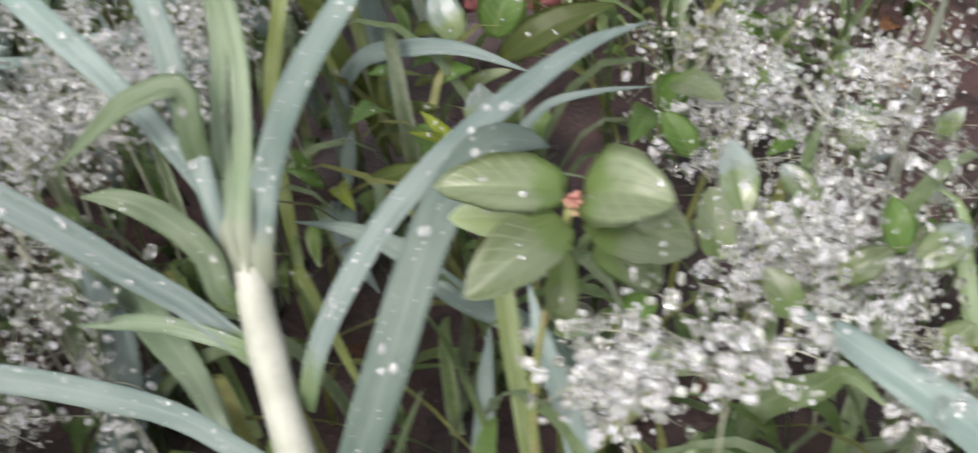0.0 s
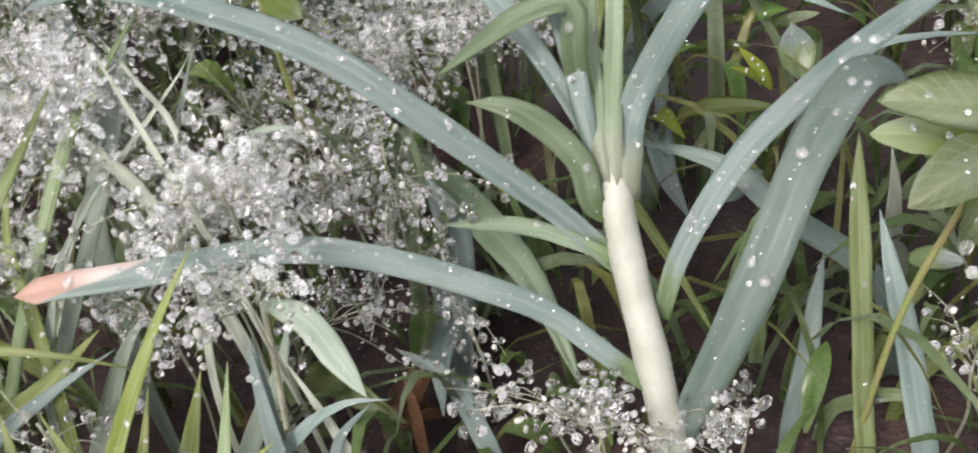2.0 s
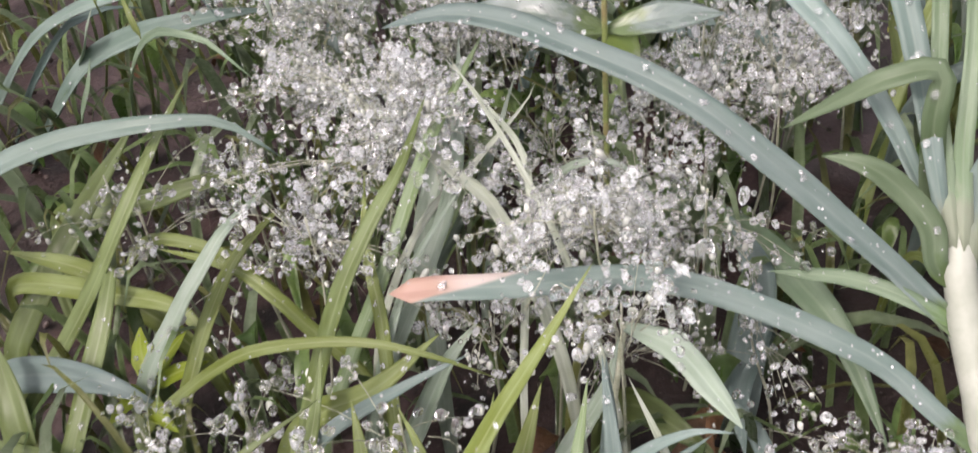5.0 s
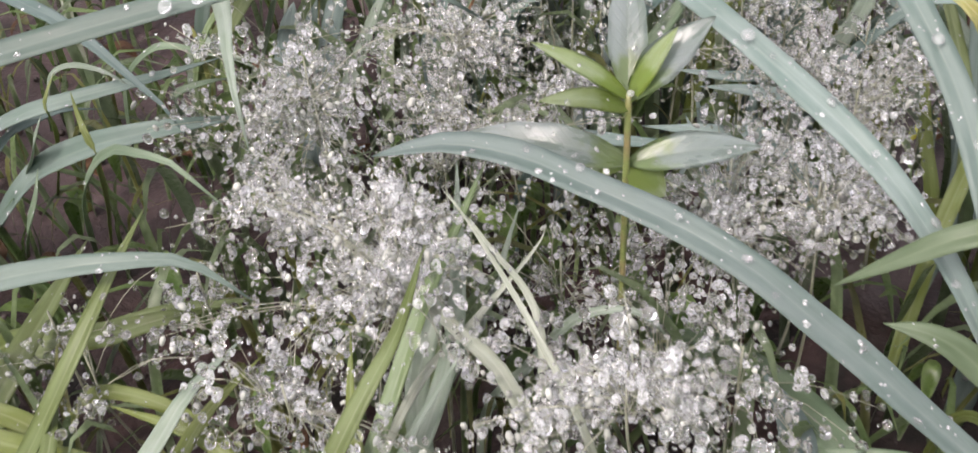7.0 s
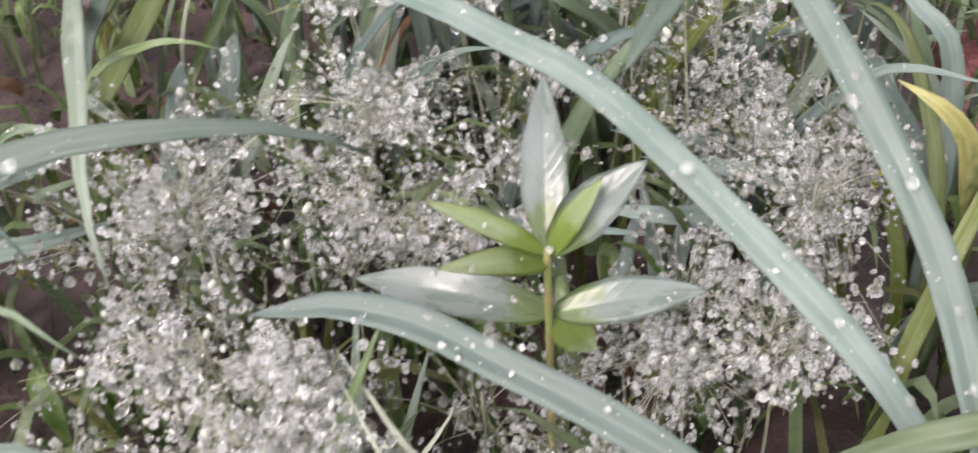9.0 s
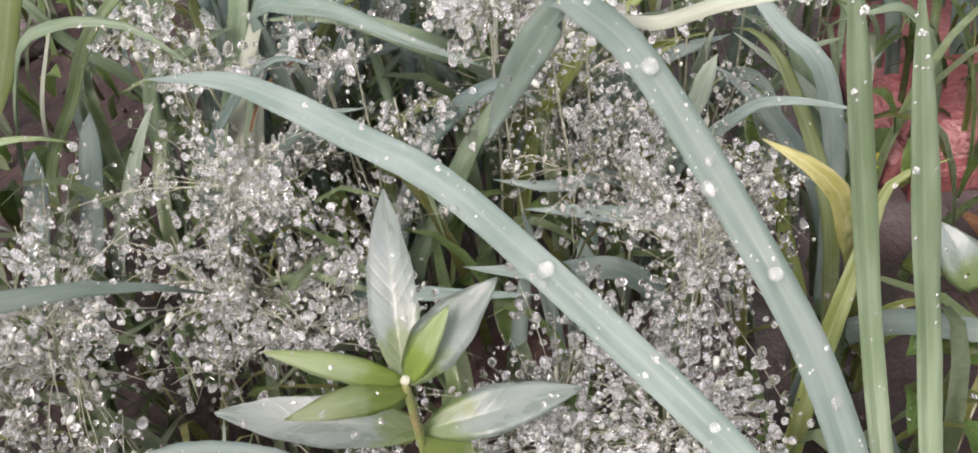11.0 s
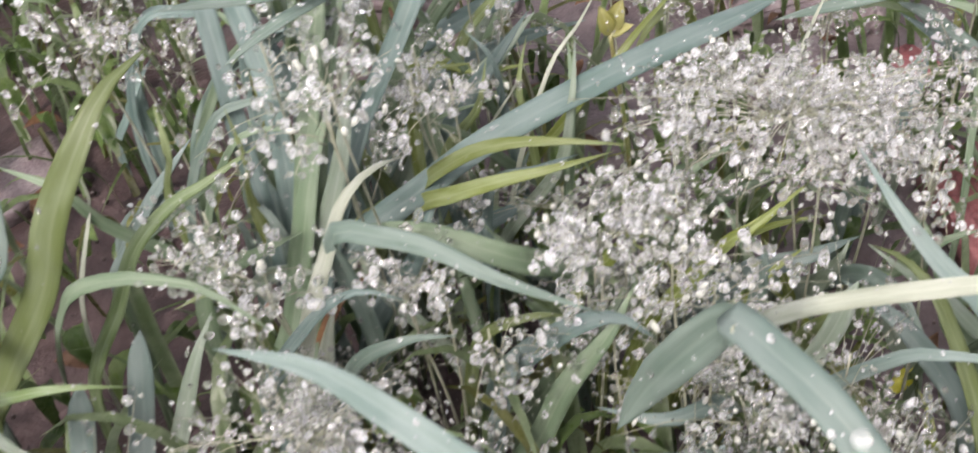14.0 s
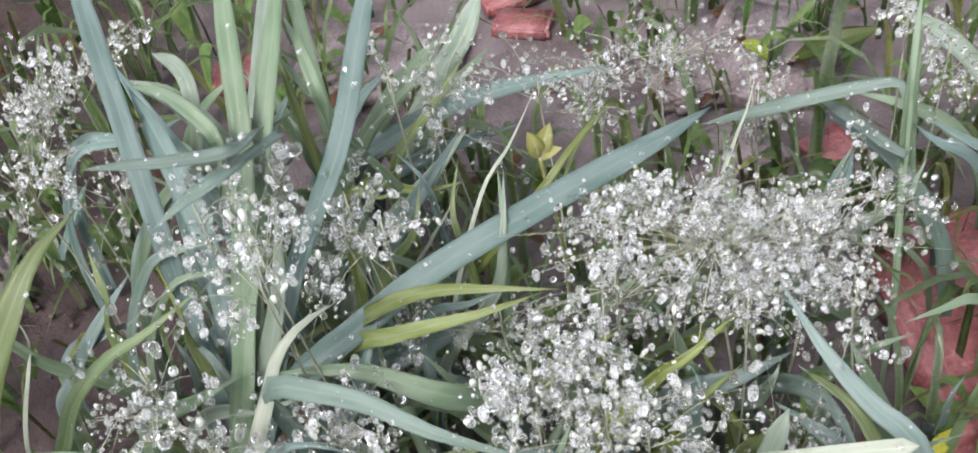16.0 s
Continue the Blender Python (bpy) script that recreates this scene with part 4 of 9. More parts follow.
leaf("leaf", (0.0904, 0.1963, 0.0750), (0.0816, 0.1926, 0.0890), 0.0078, WEED, weed, droop=0.150, up=(0, -0.5, 0.85), drops=2, cup=0.15, label="")
leaf("leaf", (0.1069, 0.2513, 0.0750), (0.1104, 0.2395, 0.0890), 0.0106, WEED, weed, droop=0.150, up=(0, -0.5, 0.85), drops=2, cup=0.15, label="")
leaf("leaf", (0.1030, 0.2575, 0.0750), (0.1018, 0.2250, 0.0890), 0.0105, LANCE, weed, droop=0.150, up=(0, -0.5, 0.85), drops=2, cup=0.15, label="")
leaf("leaf", (-0.0090, 0.2870, 0.0720), (0.0080, 0.2840, 0.0800), 0.0050, LANCEG, weed, droop=0.1, drops=1, blunt=0.7)
leaf("leaf", (-0.0370, 0.2460, 0.0720), (-0.0080, 0.2390, 0.0800), 0.0062, MIDLEAF, weed, droop=0.1, drops=1, blunt=0.7)
leaf("leaf", (-0.0330, 0.2770, 0.0720), (-0.0140, 0.2680, 0.0800), 0.0050, MIDLEAF, weed, droop=0.1, drops=1, blunt=0.7)
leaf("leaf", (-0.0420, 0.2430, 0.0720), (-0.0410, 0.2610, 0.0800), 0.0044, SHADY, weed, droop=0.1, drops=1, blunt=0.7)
leaf("leaf", (-0.0260, 0.3200, 0.0720), (-0.0110, 0.3090, 0.0800), 0.0060, MIDLEAF, weed, droop=0.1, drops=1, blunt=0.7)
leaf("leaf", (0.0080, 0.3120, 0.0720), (0.0170, 0.3030, 0.0800), 0.0062, WEED, weed, droop=0.1, drops=1, blunt=0.7)
leaf("leaf", (-0.0240, 0.2910, 0.0720), (-0.0130, 0.2820, 0.0800), 0.0040, LIMEBLADE, weed, droop=0.1, drops=1, blunt=0.7)
leaf("leaf", (-0.0330, 0.2250, 0.0720), (-0.0230, 0.2380, 0.0800), 0.0034, OLIVEBLADE, weed, droop=0.1, drops=1, blunt=0.7)
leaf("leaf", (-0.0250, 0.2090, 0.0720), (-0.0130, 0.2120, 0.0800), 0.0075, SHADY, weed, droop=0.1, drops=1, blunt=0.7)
seed_head((0.1189, 0.2694, 0.0850), (0.0277, 0.0264, 0.0168), 240, 0.00097, label="airy seed head covered in clear dew beads")
seed_head((0.0717, 0.2491, 0.0850), (0.0267, 0.0235, 0.0149), 170, 0.00097, label="airy seed head covered in clear dew beads")
low_weed = thing("low_weed", (0.1152, 0.2937, 0.0300), "low weed with pale grey-green leaves among dew beads", "plant")
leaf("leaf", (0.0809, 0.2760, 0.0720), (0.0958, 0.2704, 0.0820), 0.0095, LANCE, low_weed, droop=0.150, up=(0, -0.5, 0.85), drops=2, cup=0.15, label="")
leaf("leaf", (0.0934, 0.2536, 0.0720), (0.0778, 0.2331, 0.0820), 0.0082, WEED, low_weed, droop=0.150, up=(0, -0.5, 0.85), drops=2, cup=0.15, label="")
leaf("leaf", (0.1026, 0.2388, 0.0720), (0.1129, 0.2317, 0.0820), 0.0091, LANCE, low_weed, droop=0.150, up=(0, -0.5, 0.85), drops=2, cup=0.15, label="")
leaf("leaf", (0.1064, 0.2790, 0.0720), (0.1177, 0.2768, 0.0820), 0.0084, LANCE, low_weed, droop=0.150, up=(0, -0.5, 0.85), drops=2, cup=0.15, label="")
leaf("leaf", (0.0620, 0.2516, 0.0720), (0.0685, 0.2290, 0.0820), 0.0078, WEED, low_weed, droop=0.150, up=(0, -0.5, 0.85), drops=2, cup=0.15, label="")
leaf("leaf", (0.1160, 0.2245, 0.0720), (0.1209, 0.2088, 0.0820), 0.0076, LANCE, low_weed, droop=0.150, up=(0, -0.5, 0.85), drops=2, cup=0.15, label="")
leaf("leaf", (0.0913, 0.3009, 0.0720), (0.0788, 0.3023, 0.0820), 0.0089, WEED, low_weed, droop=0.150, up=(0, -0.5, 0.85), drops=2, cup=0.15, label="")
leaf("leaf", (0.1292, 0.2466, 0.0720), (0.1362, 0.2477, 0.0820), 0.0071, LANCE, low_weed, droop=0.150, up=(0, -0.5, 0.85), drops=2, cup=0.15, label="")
broad_weed = thing("low_weed", (0.0940, 0.2320, 0.0300), "low weed with rounded pale green wet leaves among dew", "plant")
leaf("leaf", (0.0540, 0.1748, 0.1051), (0.0540, 0.1892, 0.1141), 0.0095, SPURGE, broad_weed, droop=0.12, drops=1, blunt=0.65)
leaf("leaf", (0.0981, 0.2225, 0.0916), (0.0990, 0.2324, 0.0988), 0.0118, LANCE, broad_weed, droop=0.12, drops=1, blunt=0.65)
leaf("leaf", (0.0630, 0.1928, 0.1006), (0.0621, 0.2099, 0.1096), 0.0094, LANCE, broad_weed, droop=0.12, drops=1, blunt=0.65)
leaf("leaf", (0.0936, 0.1730, 0.1051), (0.0927, 0.1820, 0.1141), 0.0078, WEED, broad_weed, droop=0.12, drops=1, blunt=0.65)
leaf("leaf", (0.0963, 0.1694, 0.1051), (0.1089, 0.1757, 0.1096), 0.0093, LANCE, broad_weed, droop=0.12, drops=1, blunt=0.65)
leaf("leaf", (0.0315, 0.1613, 0.1051), (0.0387, 0.1595, 0.1096), 0.0075, WEED, broad_weed, droop=0.12, drops=1, blunt=0.65)
leaf("leaf", (0.0162, 0.1658, 0.0961), (0.0270, 0.1604, 0.1006), 0.0059, LANCE, broad_weed, droop=0.12, drops=1, blunt=0.65)
leaf("leaf", (0.0783, 0.1667, 0.1051), (0.0909, 0.1703, 0.1096), 0.0074, SPURGE, broad_weed, droop=0.12, drops=1, blunt=0.65)
leaf("leaf", (0.0639, 0.1460, 0.1186), (0.0585, 0.1532, 0.1258), 0.0075, SPURGE, broad_weed, droop=0.12, drops=1, blunt=0.65)
leaf("leaf", (0.0801, 0.1937, 0.1006), (0.0729, 0.2018, 0.1078), 0.0085, LANCE, broad_weed, droop=0.12, drops=1, blunt=0.65)
leaf("leaf", (0.0558, 0.2252, 0.0916), (0.0486, 0.2333, 0.1006), 0.0091, WEED, broad_weed, droop=0.12, drops=1, blunt=0.65)
leaf("leaf", (0.0549, 0.2576, 0.0916), (0.0666, 0.2414, 0.0961), 0.0096, SPURGE, broad_weed, droop=0.12, drops=1, blunt=0.65)
leaf("leaf", (0.0936, 0.1460, 0.1051), (0.1008, 0.1487, 0.1096), 0.0071, SPURGE, broad_weed, droop=0.12, drops=1, blunt=0.65)
leaf("leaf", (0.0342, 0.1478, 0.1096), (0.0423, 0.1370, 0.1141), 0.0068, WEED, broad_weed, droop=0.12, drops=1, blunt=0.65)
stalk("stem", [(0.0940, 0.2320, 0.0280), (0.0810, 0.2060, 0.0600), (0.0700, 0.1670, 0.0860)], 0.0010, 0.0007, REDSTEM, broad_weed)
# grass left of the stem
culm = thing("grass_culm", (-0.1376, 0.1201, 0.0300), "pale wet grass culm with one short leaf", "grass")
stalk("stem", [(-0.1376, 0.1201, 0.0260), (-0.1299, 0.1272, 0.0828), (-0.1265, 0.1319, 0.1180)], 0.0010, 0.0007, HAIR, culm)
blade("leaf_blade", [(-0.1265, 0.1319, 0.1180), (-0.1144, 0.1251, 0.1210), (-0.1053, 0.1158, 0.1200), (-0.0980, 0.1081, 0.1180)], 0.0061, PALE, 2, base=0.35, parent=culm, label="")
litter_leaf((-0.1089, 0.1537, 0.0500), 0.012, 60, label="dry orange leaf scrap on the soil")
shoot = thing("yellow_green_weed", (-0.2910, 0.1503, 0.0300), "small yellow-green weed low in the grass", "plant")
leaf("leaf", (-0.2601, 0.1253, 0.0750), (-0.2676, 0.1386, 0.0840), 0.0063, LIME, shoot, droop=0.150, up=(0, -0.5, 0.85), drops=1, cup=0.15, label="")
leaf("leaf", (-0.2591, 0.1255, 0.0750), (-0.2416, 0.1303, 0.0840), 0.0055, LIME, shoot, droop=0.150, up=(0, -0.5, 0.85), drops=1, cup=0.15, label="")
leaf("leaf", (-0.2589, 0.1209, 0.0750), (-0.2590, 0.1052, 0.0840), 0.0061, LIME, shoot, droop=0.150, up=(0, -0.5, 0.85), drops=1, cup=0.15, label="")
leaf("leaf", (-0.2569, 0.1212, 0.0750), (-0.2390, 0.1063, 0.0840), 0.0060, LIME, shoot, droop=0.150, up=(0, -0.5, 0.85), drops=1, cup=0.15, label="")
leaf("leaf", (-0.2596, 0.1242, 0.0750), (-0.2532, 0.1394, 0.0840), 0.0052, LIME, shoot, droop=0.150, up=(0, -0.5, 0.85), drops=1, cup=0.15, label="")
leaf("leaf", (-0.2598, 0.1219, 0.0750), (-0.2689, 0.1158, 0.0840), 0.0047, LIME, shoot, droop=0.150, up=(0, -0.5, 0.85), drops=1, cup=0.15, label="")
stalk("stem", [(-0.2910, 0.1503, 0.0300), (-0.2731, 0.1360, 0.0550), (-0.2583, 0.1230, 0.0760)], 0.0009, 0.0007, REDSTEM, shoot)
# grass in the middle of the walk
# grass in the later part
# the tuft at the end of the walk
seed_head((-0.0028, 0.4862, 0.1250), (0.0124, 0.0181, 0.0115), 180, 0.00097, label="airy seed head covered in clear dew beads")
seed_head((-0.0181, 0.4855, 0.1400), (0.0120, 0.0154, 0.0098), 72, 0.00108, label="airy seed head covered in clear dew beads")
seed_head((-0.0638, 0.4878, 0.1100), (0.0195, 0.0267, 0.0170), 84, 0.00097, label="airy seed head covered in clear dew beads")
litter_leaf((-0.0495, 0.3803, 0.0450), 0.0070, 35, label="small fallen yellow leaf on the soil", mat=YBUD)
litter_leaf((-0.0185, 0.3892, 0.0450), 0.0070, 35, label="small fallen yellow leaf on the soil", mat=YBUD)
buds_yellow((-0.1380, 0.4414, 0.1380))
soil_weed = thing("low_weed", (-0.0240, 0.6100, 0.0300), "small weed with a dark olive leaf and yellow leaves on brick", "plant")
leaf("leaf", (-0.0270, 0.5940, 0.0450), (0.0100, 0.5900, 0.0600), 0.0106, MIDLEAF, soil_weed, droop=0.12, drops=0)
leaf("leaf", (-0.0340, 0.6020, 0.0400), (-0.0490, 0.6060, 0.0480), 0.0080, LIME, soil_weed, droop=0.12, drops=0, blunt=0.6)
leaf("leaf", (-0.0220, 0.5990, 0.0450), (-0.0100, 0.6020, 0.0500), 0.0067, LIME, soil_weed, droop=0.12, drops=0, blunt=0.6)
leaf("leaf", (-0.0330, 0.6060, 0.0360), (-0.0410, 0.5960, 0.0400), 0.0053, LIME, soil_weed, droop=0.12, drops=0, blunt=0.6)
stalk("stem", [(-0.0240, 0.6100, 0.0260), (-0.0290, 0.5990, 0.0400), (-0.0260, 0.5920, 0.0470)], 0.0009, 0.0006, REDSTEM, soil_weed)
# single large drops
drop_on(strap, (0.0086, 0.2021, 0.1316), 0.0016)
drop_on(strap, (0.0008, 0.1963, 0.1301), 0.0012)
drop_on(strap, (0.0018, 0.1870, 0.1316), 0.0013)
drop_on(strap, (-0.0097, 0.1706, 0.1251), 0.0017)
drop_on(strap, (-0.0178, 0.1486, 0.1071), 0.0016)
drop_on(strap, (-0.1141, 0.1885, 0.1411), 0.0011)
drop_on(strap, (-0.1299, 0.1945, 0.1461), 0.0010)
drop_on(strap, (-0.1200, 0.2406, 0.1646), 0.0020)
drop_on(strap, (-0.0900, 0.2136, 0.1526), 0.0012)
drop_on(strap, (-0.0790, 0.2336, 0.1706), 0.0017)
drop_on(strap, (-0.1000, 0.2676, 0.1906), 0.0021)
drop_on(strap, (-0.1540, 0.2026, 0.1501), 0.0014)
drop_on(strap, (-0.1480, 0.2026, 0.1496), 0.0009)
drop_on(strap, (-0.1590, 0.1346, 0.1251), 0.0017)
drop_on(strap, (-0.1689, 0.1300, 0.1261), 0.0013)
drop_on(strap, (-0.1147, 0.1871, 0.1416), 0.0010)
drop_on(strap, (-0.1424, 0.2634, 0.1696), 0.0008)
drop_on(strap, (-0.1154, 0.1871, 0.1416), 0.0011)
drop_on(strap, (-0.1306, 0.1924, 0.1471), 0.0010)
# grass tufts
tuft = thing("grass_tuft", (-0.3582, 0.1195, GROUND), "small tuft of deep blue-green and dark olive-green grass beaded with drops", "grass")
tuft["group"] = "grass tufts"
blade("blade", [(-0.3582, 0.1195, 0.0240), (-0.3522, 0.1246, 0.0750), (-0.3382, 0.1365, 0.1050), (-0.3166, 0.1547, 0.1200), (-0.2968, 0.1643, 0.1270), (-0.2769, 0.1706, 0.1300), (-0.2629, 0.1741, 0.1310), (-0.2468, 0.1788, 0.1290), (-0.2317, 0.1791, 0.1180)], 0.0072, TEAL, 12, parent=tuft)
blade("blade", [(-0.3297, 0.1056, 0.0240), (-0.3266, 0.1050, 0.0480), (-0.3194, 0.1036, 0.0600), (-0.2756, 0.0950, 0.0750), (-0.2494, 0.0911, 0.0750), (-0.2347, 0.0889, 0.0650)], 0.0089, DARK, 2, parent=tuft, label="wet green grass blade rising from the turf")
tuft = thing("grass_tuft", (-0.4327, 0.1518, GROUND), "single wet deep blue-green grass blade beaded with drops", "grass")
tuft["group"] = "grass tufts"
blade("blade", [(-0.4327, 0.1518, 0.0240), (-0.4256, 0.1539, 0.0720), (-0.4092, 0.1587, 0.1000), (-0.3571, 0.1741, 0.1450), (-0.3104, 0.1791, 0.1720), (-0.2424, 0.2033, 0.1870), (-0.2198, 0.2098, 0.1900), (-0.2001, 0.2186, 0.1860), (-0.1910, 0.2248, 0.1800), (-0.1817, 0.2310, 0.1700)], 0.0063, TEAL, 14, tip=0.3, parent=tuft)
drop_on(tuft, (-0.2450, 0.1980, 0.1880), 0.0020)
drop_on(tuft, (-0.2370, 0.1990, 0.1900), 0.0018)
drop_on(tuft, (-0.2560, 0.2000, 0.1860), 0.0009)
tuft = thing("grass_tuft", (-0.1705, 0.3395, GROUND), "small tuft of blue-green and green grass with few drops", "grass")
tuft["group"] = "grass tufts"
blade("blade", [(-0.1721, 0.3546, 0.0240), (-0.1664, 0.3557, 0.0630), (-0.1532, 0.3580, 0.0850), (-0.1433, 0.3598, 0.1000), (-0.1342, 0.3684, 0.1100)], 0.0064, SHOOT, 2, parent=tuft, label="arching blue-green grass blade beaded with water drops")
blade("blade", [(-0.1835, 0.3198, 0.0240), (-0.1815, 0.3234, 0.0540), (-0.1768, 0.3320, 0.0700), (-0.1718, 0.3412, 0.0850), (-0.1646, 0.3573, 0.1000)], 0.0063, BLUE, 2, parent=tuft)
blade("blade", [(-0.1773, 0.3316, 0.0240), (-0.1723, 0.3335, 0.0600), (-0.1609, 0.3378, 0.0800), (-0.1519, 0.3412, 0.1000), (-0.1402, 0.3424, 0.1200), (-0.1330, 0.3509, 0.1300)], 0.0068, SHOOT, 2, parent=tuft, label="arching blue-green grass blade beaded with water drops")
tuft = thing("grass_tuft", (-0.0365, 0.3475, GROUND), "dense tuft of blue-green and yellowing grass with few drops", "grass")
tuft["group"] = "grass tufts"
blade("blade", [(-0.0410, 0.3080, 0.0240), (-0.0450, 0.2980, 0.0700), (-0.0500, 0.2850, 0.1100), (-0.0560, 0.2750, 0.1360), (-0.0600, 0.2730, 0.1500), (-0.0670, 0.2740, 0.1580), (-0.0760, 0.2800, 0.1600)], 0.0066, YELLOWLEAF, 4, tip=0.25, base=0.3, parent=tuft, label="yellowing withered grass blade bent over")
blade("blade", [(-0.0360, 0.3080, 0.0300), (-0.0380, 0.2960, 0.0750), (-0.0320, 0.2950, 0.0850), (-0.0220, 0.2980, 0.0820)], 0.0042, YELLOW, 1, parent=tuft)
blade("blade", [(-0.0360, 0.3040, 0.0300), (-0.0360, 0.2950, 0.0680), (-0.0310, 0.2940, 0.0750), (-0.0210, 0.2980, 0.0700)], 0.0040, YELLOW, 1, parent=tuft)
blade("blade", [(-0.0272, 0.3765, 0.0240), (-0.0326, 0.3744, 0.0630), (-0.0452, 0.3696, 0.0850), (-0.0530, 0.3665, 0.1100), (-0.0591, 0.3732, 0.1250)], 0.0081, SHOOT, 0, parent=tuft, label="wet green grass blade rising from the turf")
blade("blade", [(-0.0421, 0.3363, 0.0240), (-0.0451, 0.3363, 0.0900), (-0.0521, 0.3363, 0.1300), (-0.0627, 0.3436, 0.1400), (-0.0723, 0.3526, 0.1500), (-0.0797, 0.3687, 0.1560)], 0.0062, BLUE, 3, parent=tuft)
blade("blade", [(-0.0384, 0.3460, 0.0240), (-0.0453, 0.3485, 0.0720), (-0.0615, 0.3543, 0.1000), (-0.0712, 0.3577, 0.1100), (-0.0801, 0.3625, 0.1150)], 0.0070, BLUE, 4, parent=tuft)
blade("blade", [(-0.0240, 0.3627, 0.0240), (-0.0314, 0.3628, 0.0720), (-0.0485, 0.3631, 0.1000), (-0.0629, 0.3633, 0.1150), (-0.0729, 0.3702, 0.1200)], 0.0048, PALE, 2, parent=tuft, label="arching blue-green grass blade beaded with water drops")
tuft = thing("grass_tuft", (-0.0676, 0.2516, GROUND), "small tuft of yellowing and yellow-green grass with few drops", "grass")
tuft["group"] = "grass tufts"
blade("blade", [(-0.0676, 0.2516, 0.0240), (-0.0627, 0.2591, 0.0900), (-0.0513, 0.2767, 0.1300), (-0.0452, 0.2860, 0.1400), (-0.0327, 0.2882, 0.1450)], 0.0050, LIMEBLADE, 4, parent=tuft)
blade("blade", [(-0.0593, 0.2231, 0.0240), (-0.0572, 0.2189, 0.0570), (-0.0523, 0.2090, 0.0750), (-0.0407, 0.1852, 0.0780), (-0.0321, 0.1688, 0.0750), (-0.0260, 0.1634, 0.0650)], 0.0032, YELLOW, 4, parent=tuft, label="yellow-green grass blade with a few drops")
blade("blade", [(-0.0470, 0.2482, 0.0240), (-0.0458, 0.2437, 0.0570), (-0.0430, 0.2330, 0.0750), (-0.0395, 0.2197, 0.0700), (-0.0326, 0.2115, 0.0600)], 0.0090, BLUE, 2, parent=tuft, label="arching blue-green grass blade beaded with water drops")
tuft = thing("grass_tuft", (0.0109, 0.1411, GROUND), "small tuft of blue-green and yellow-green grass beaded with drops", "grass")
tuft["group"] = "grass tufts"
blade("blade", [(0.0109, 0.1411, 0.0240), (0.0104, 0.1437, 0.0450), (0.0093, 0.1497, 0.0550), (0.0074, 0.1594, 0.0780), (0.0055, 0.1719, 0.1000), (0.0048, 0.1856, 0.1180)], 0.0052, OLIVEBLADE, 3, tip=0.3, parent=tuft, label="yellow-green grass blade with a few drops")
blade("blade", [(0.0249, 0.1385, 0.0240), (0.0238, 0.1414, 0.0480), (0.0214, 0.1484, 0.0600), (0.0180, 0.1579, 0.0750), (0.0137, 0.1649, 0.0900), (0.0108, 0.1777, 0.1000)], 0.0067, BLUE, 8, parent=tuft)
blade("blade", [(-0.0077, 0.1529, 0.0240), (-0.0072, 0.1544, 0.0390), (-0.0060, 0.1578, 0.0450), (-0.0033, 0.1650, 0.0600), (-0.0017, 0.1734, 0.0700), (0.0003, 0.1816, 0.0800)], 0.0054, BLUE, 3, parent=tuft)
blade("blade", [(0.0014, 0.1596, 0.0240), (0.0033, 0.1587, 0.0420), (0.0078, 0.1566, 0.0500), (0.0168, 0.1523, 0.0600), (0.0277, 0.1517, 0.0550)], 0.0040, GREEN, 3, parent=tuft, label="wet green grass blade rising from the turf")
tuft = thing("grass_tuft", (0.0243, 0.1821, GROUND), "small tuft of yellow-green and blue-green grass with few drops", "grass")
tuft["group"] = "grass tufts"
blade("blade", [(0.0243, 0.1821, 0.0240), (0.0196, 0.1825, 0.0570), (0.0086, 0.1836, 0.0750), (-0.0075, 0.1852, 0.0880), (-0.0227, 0.1955, 0.0960), (-0.0352, 0.2008, 0.0980), (-0.0482, 0.2042, 0.0980)], 0.0070, TEAL, 8, parent=tuft, label="arching blue-green grass blade beaded with water drops")
blade("blade", [(0.0152, 0.1742, 0.0240), (0.0176, 0.1762, 0.0480), (0.0231, 0.1810, 0.0600), (0.0305, 0.1874, 0.0650), (0.0348, 0.1983, 0.0700)], 0.0036, YELLOW, 1, parent=tuft)
blade("blade", [(0.0215, 0.1656, 0.0240), (0.0234, 0.1664, 0.0420), (0.0280, 0.1682, 0.0500), (0.0396, 0.1728, 0.0600), (0.0451, 0.1789, 0.0700)], 0.0048, YELLOW, 1, parent=tuft)
blade("blade", [(0.0274, 0.2062, 0.0240), (0.0252, 0.2026, 0.0540), (0.0202, 0.1942, 0.0700), (0.0151, 0.1858, 0.1000), (0.0123, 0.1832, 0.1150)], 0.0051, STRAW, 0, parent=tuft, label="pale bleached grass stalk")
tuft = thing("grass_tuft", (-0.0559, 0.2982, GROUND), "small tuft of blue-green and yellowing grass beaded with drops", "grass")
tuft["group"] = "grass tufts"
blade("blade", [(-0.0559, 0.2982, 0.0240), (-0.0509, 0.2954, 0.0630), (-0.0392, 0.2887, 0.0850), (-0.0216, 0.2788, 0.0950), (-0.0052, 0.2718, 0.0980), (0.0145, 0.2659, 0.0920)], 0.0067, BLUE, 8, parent=tuft)
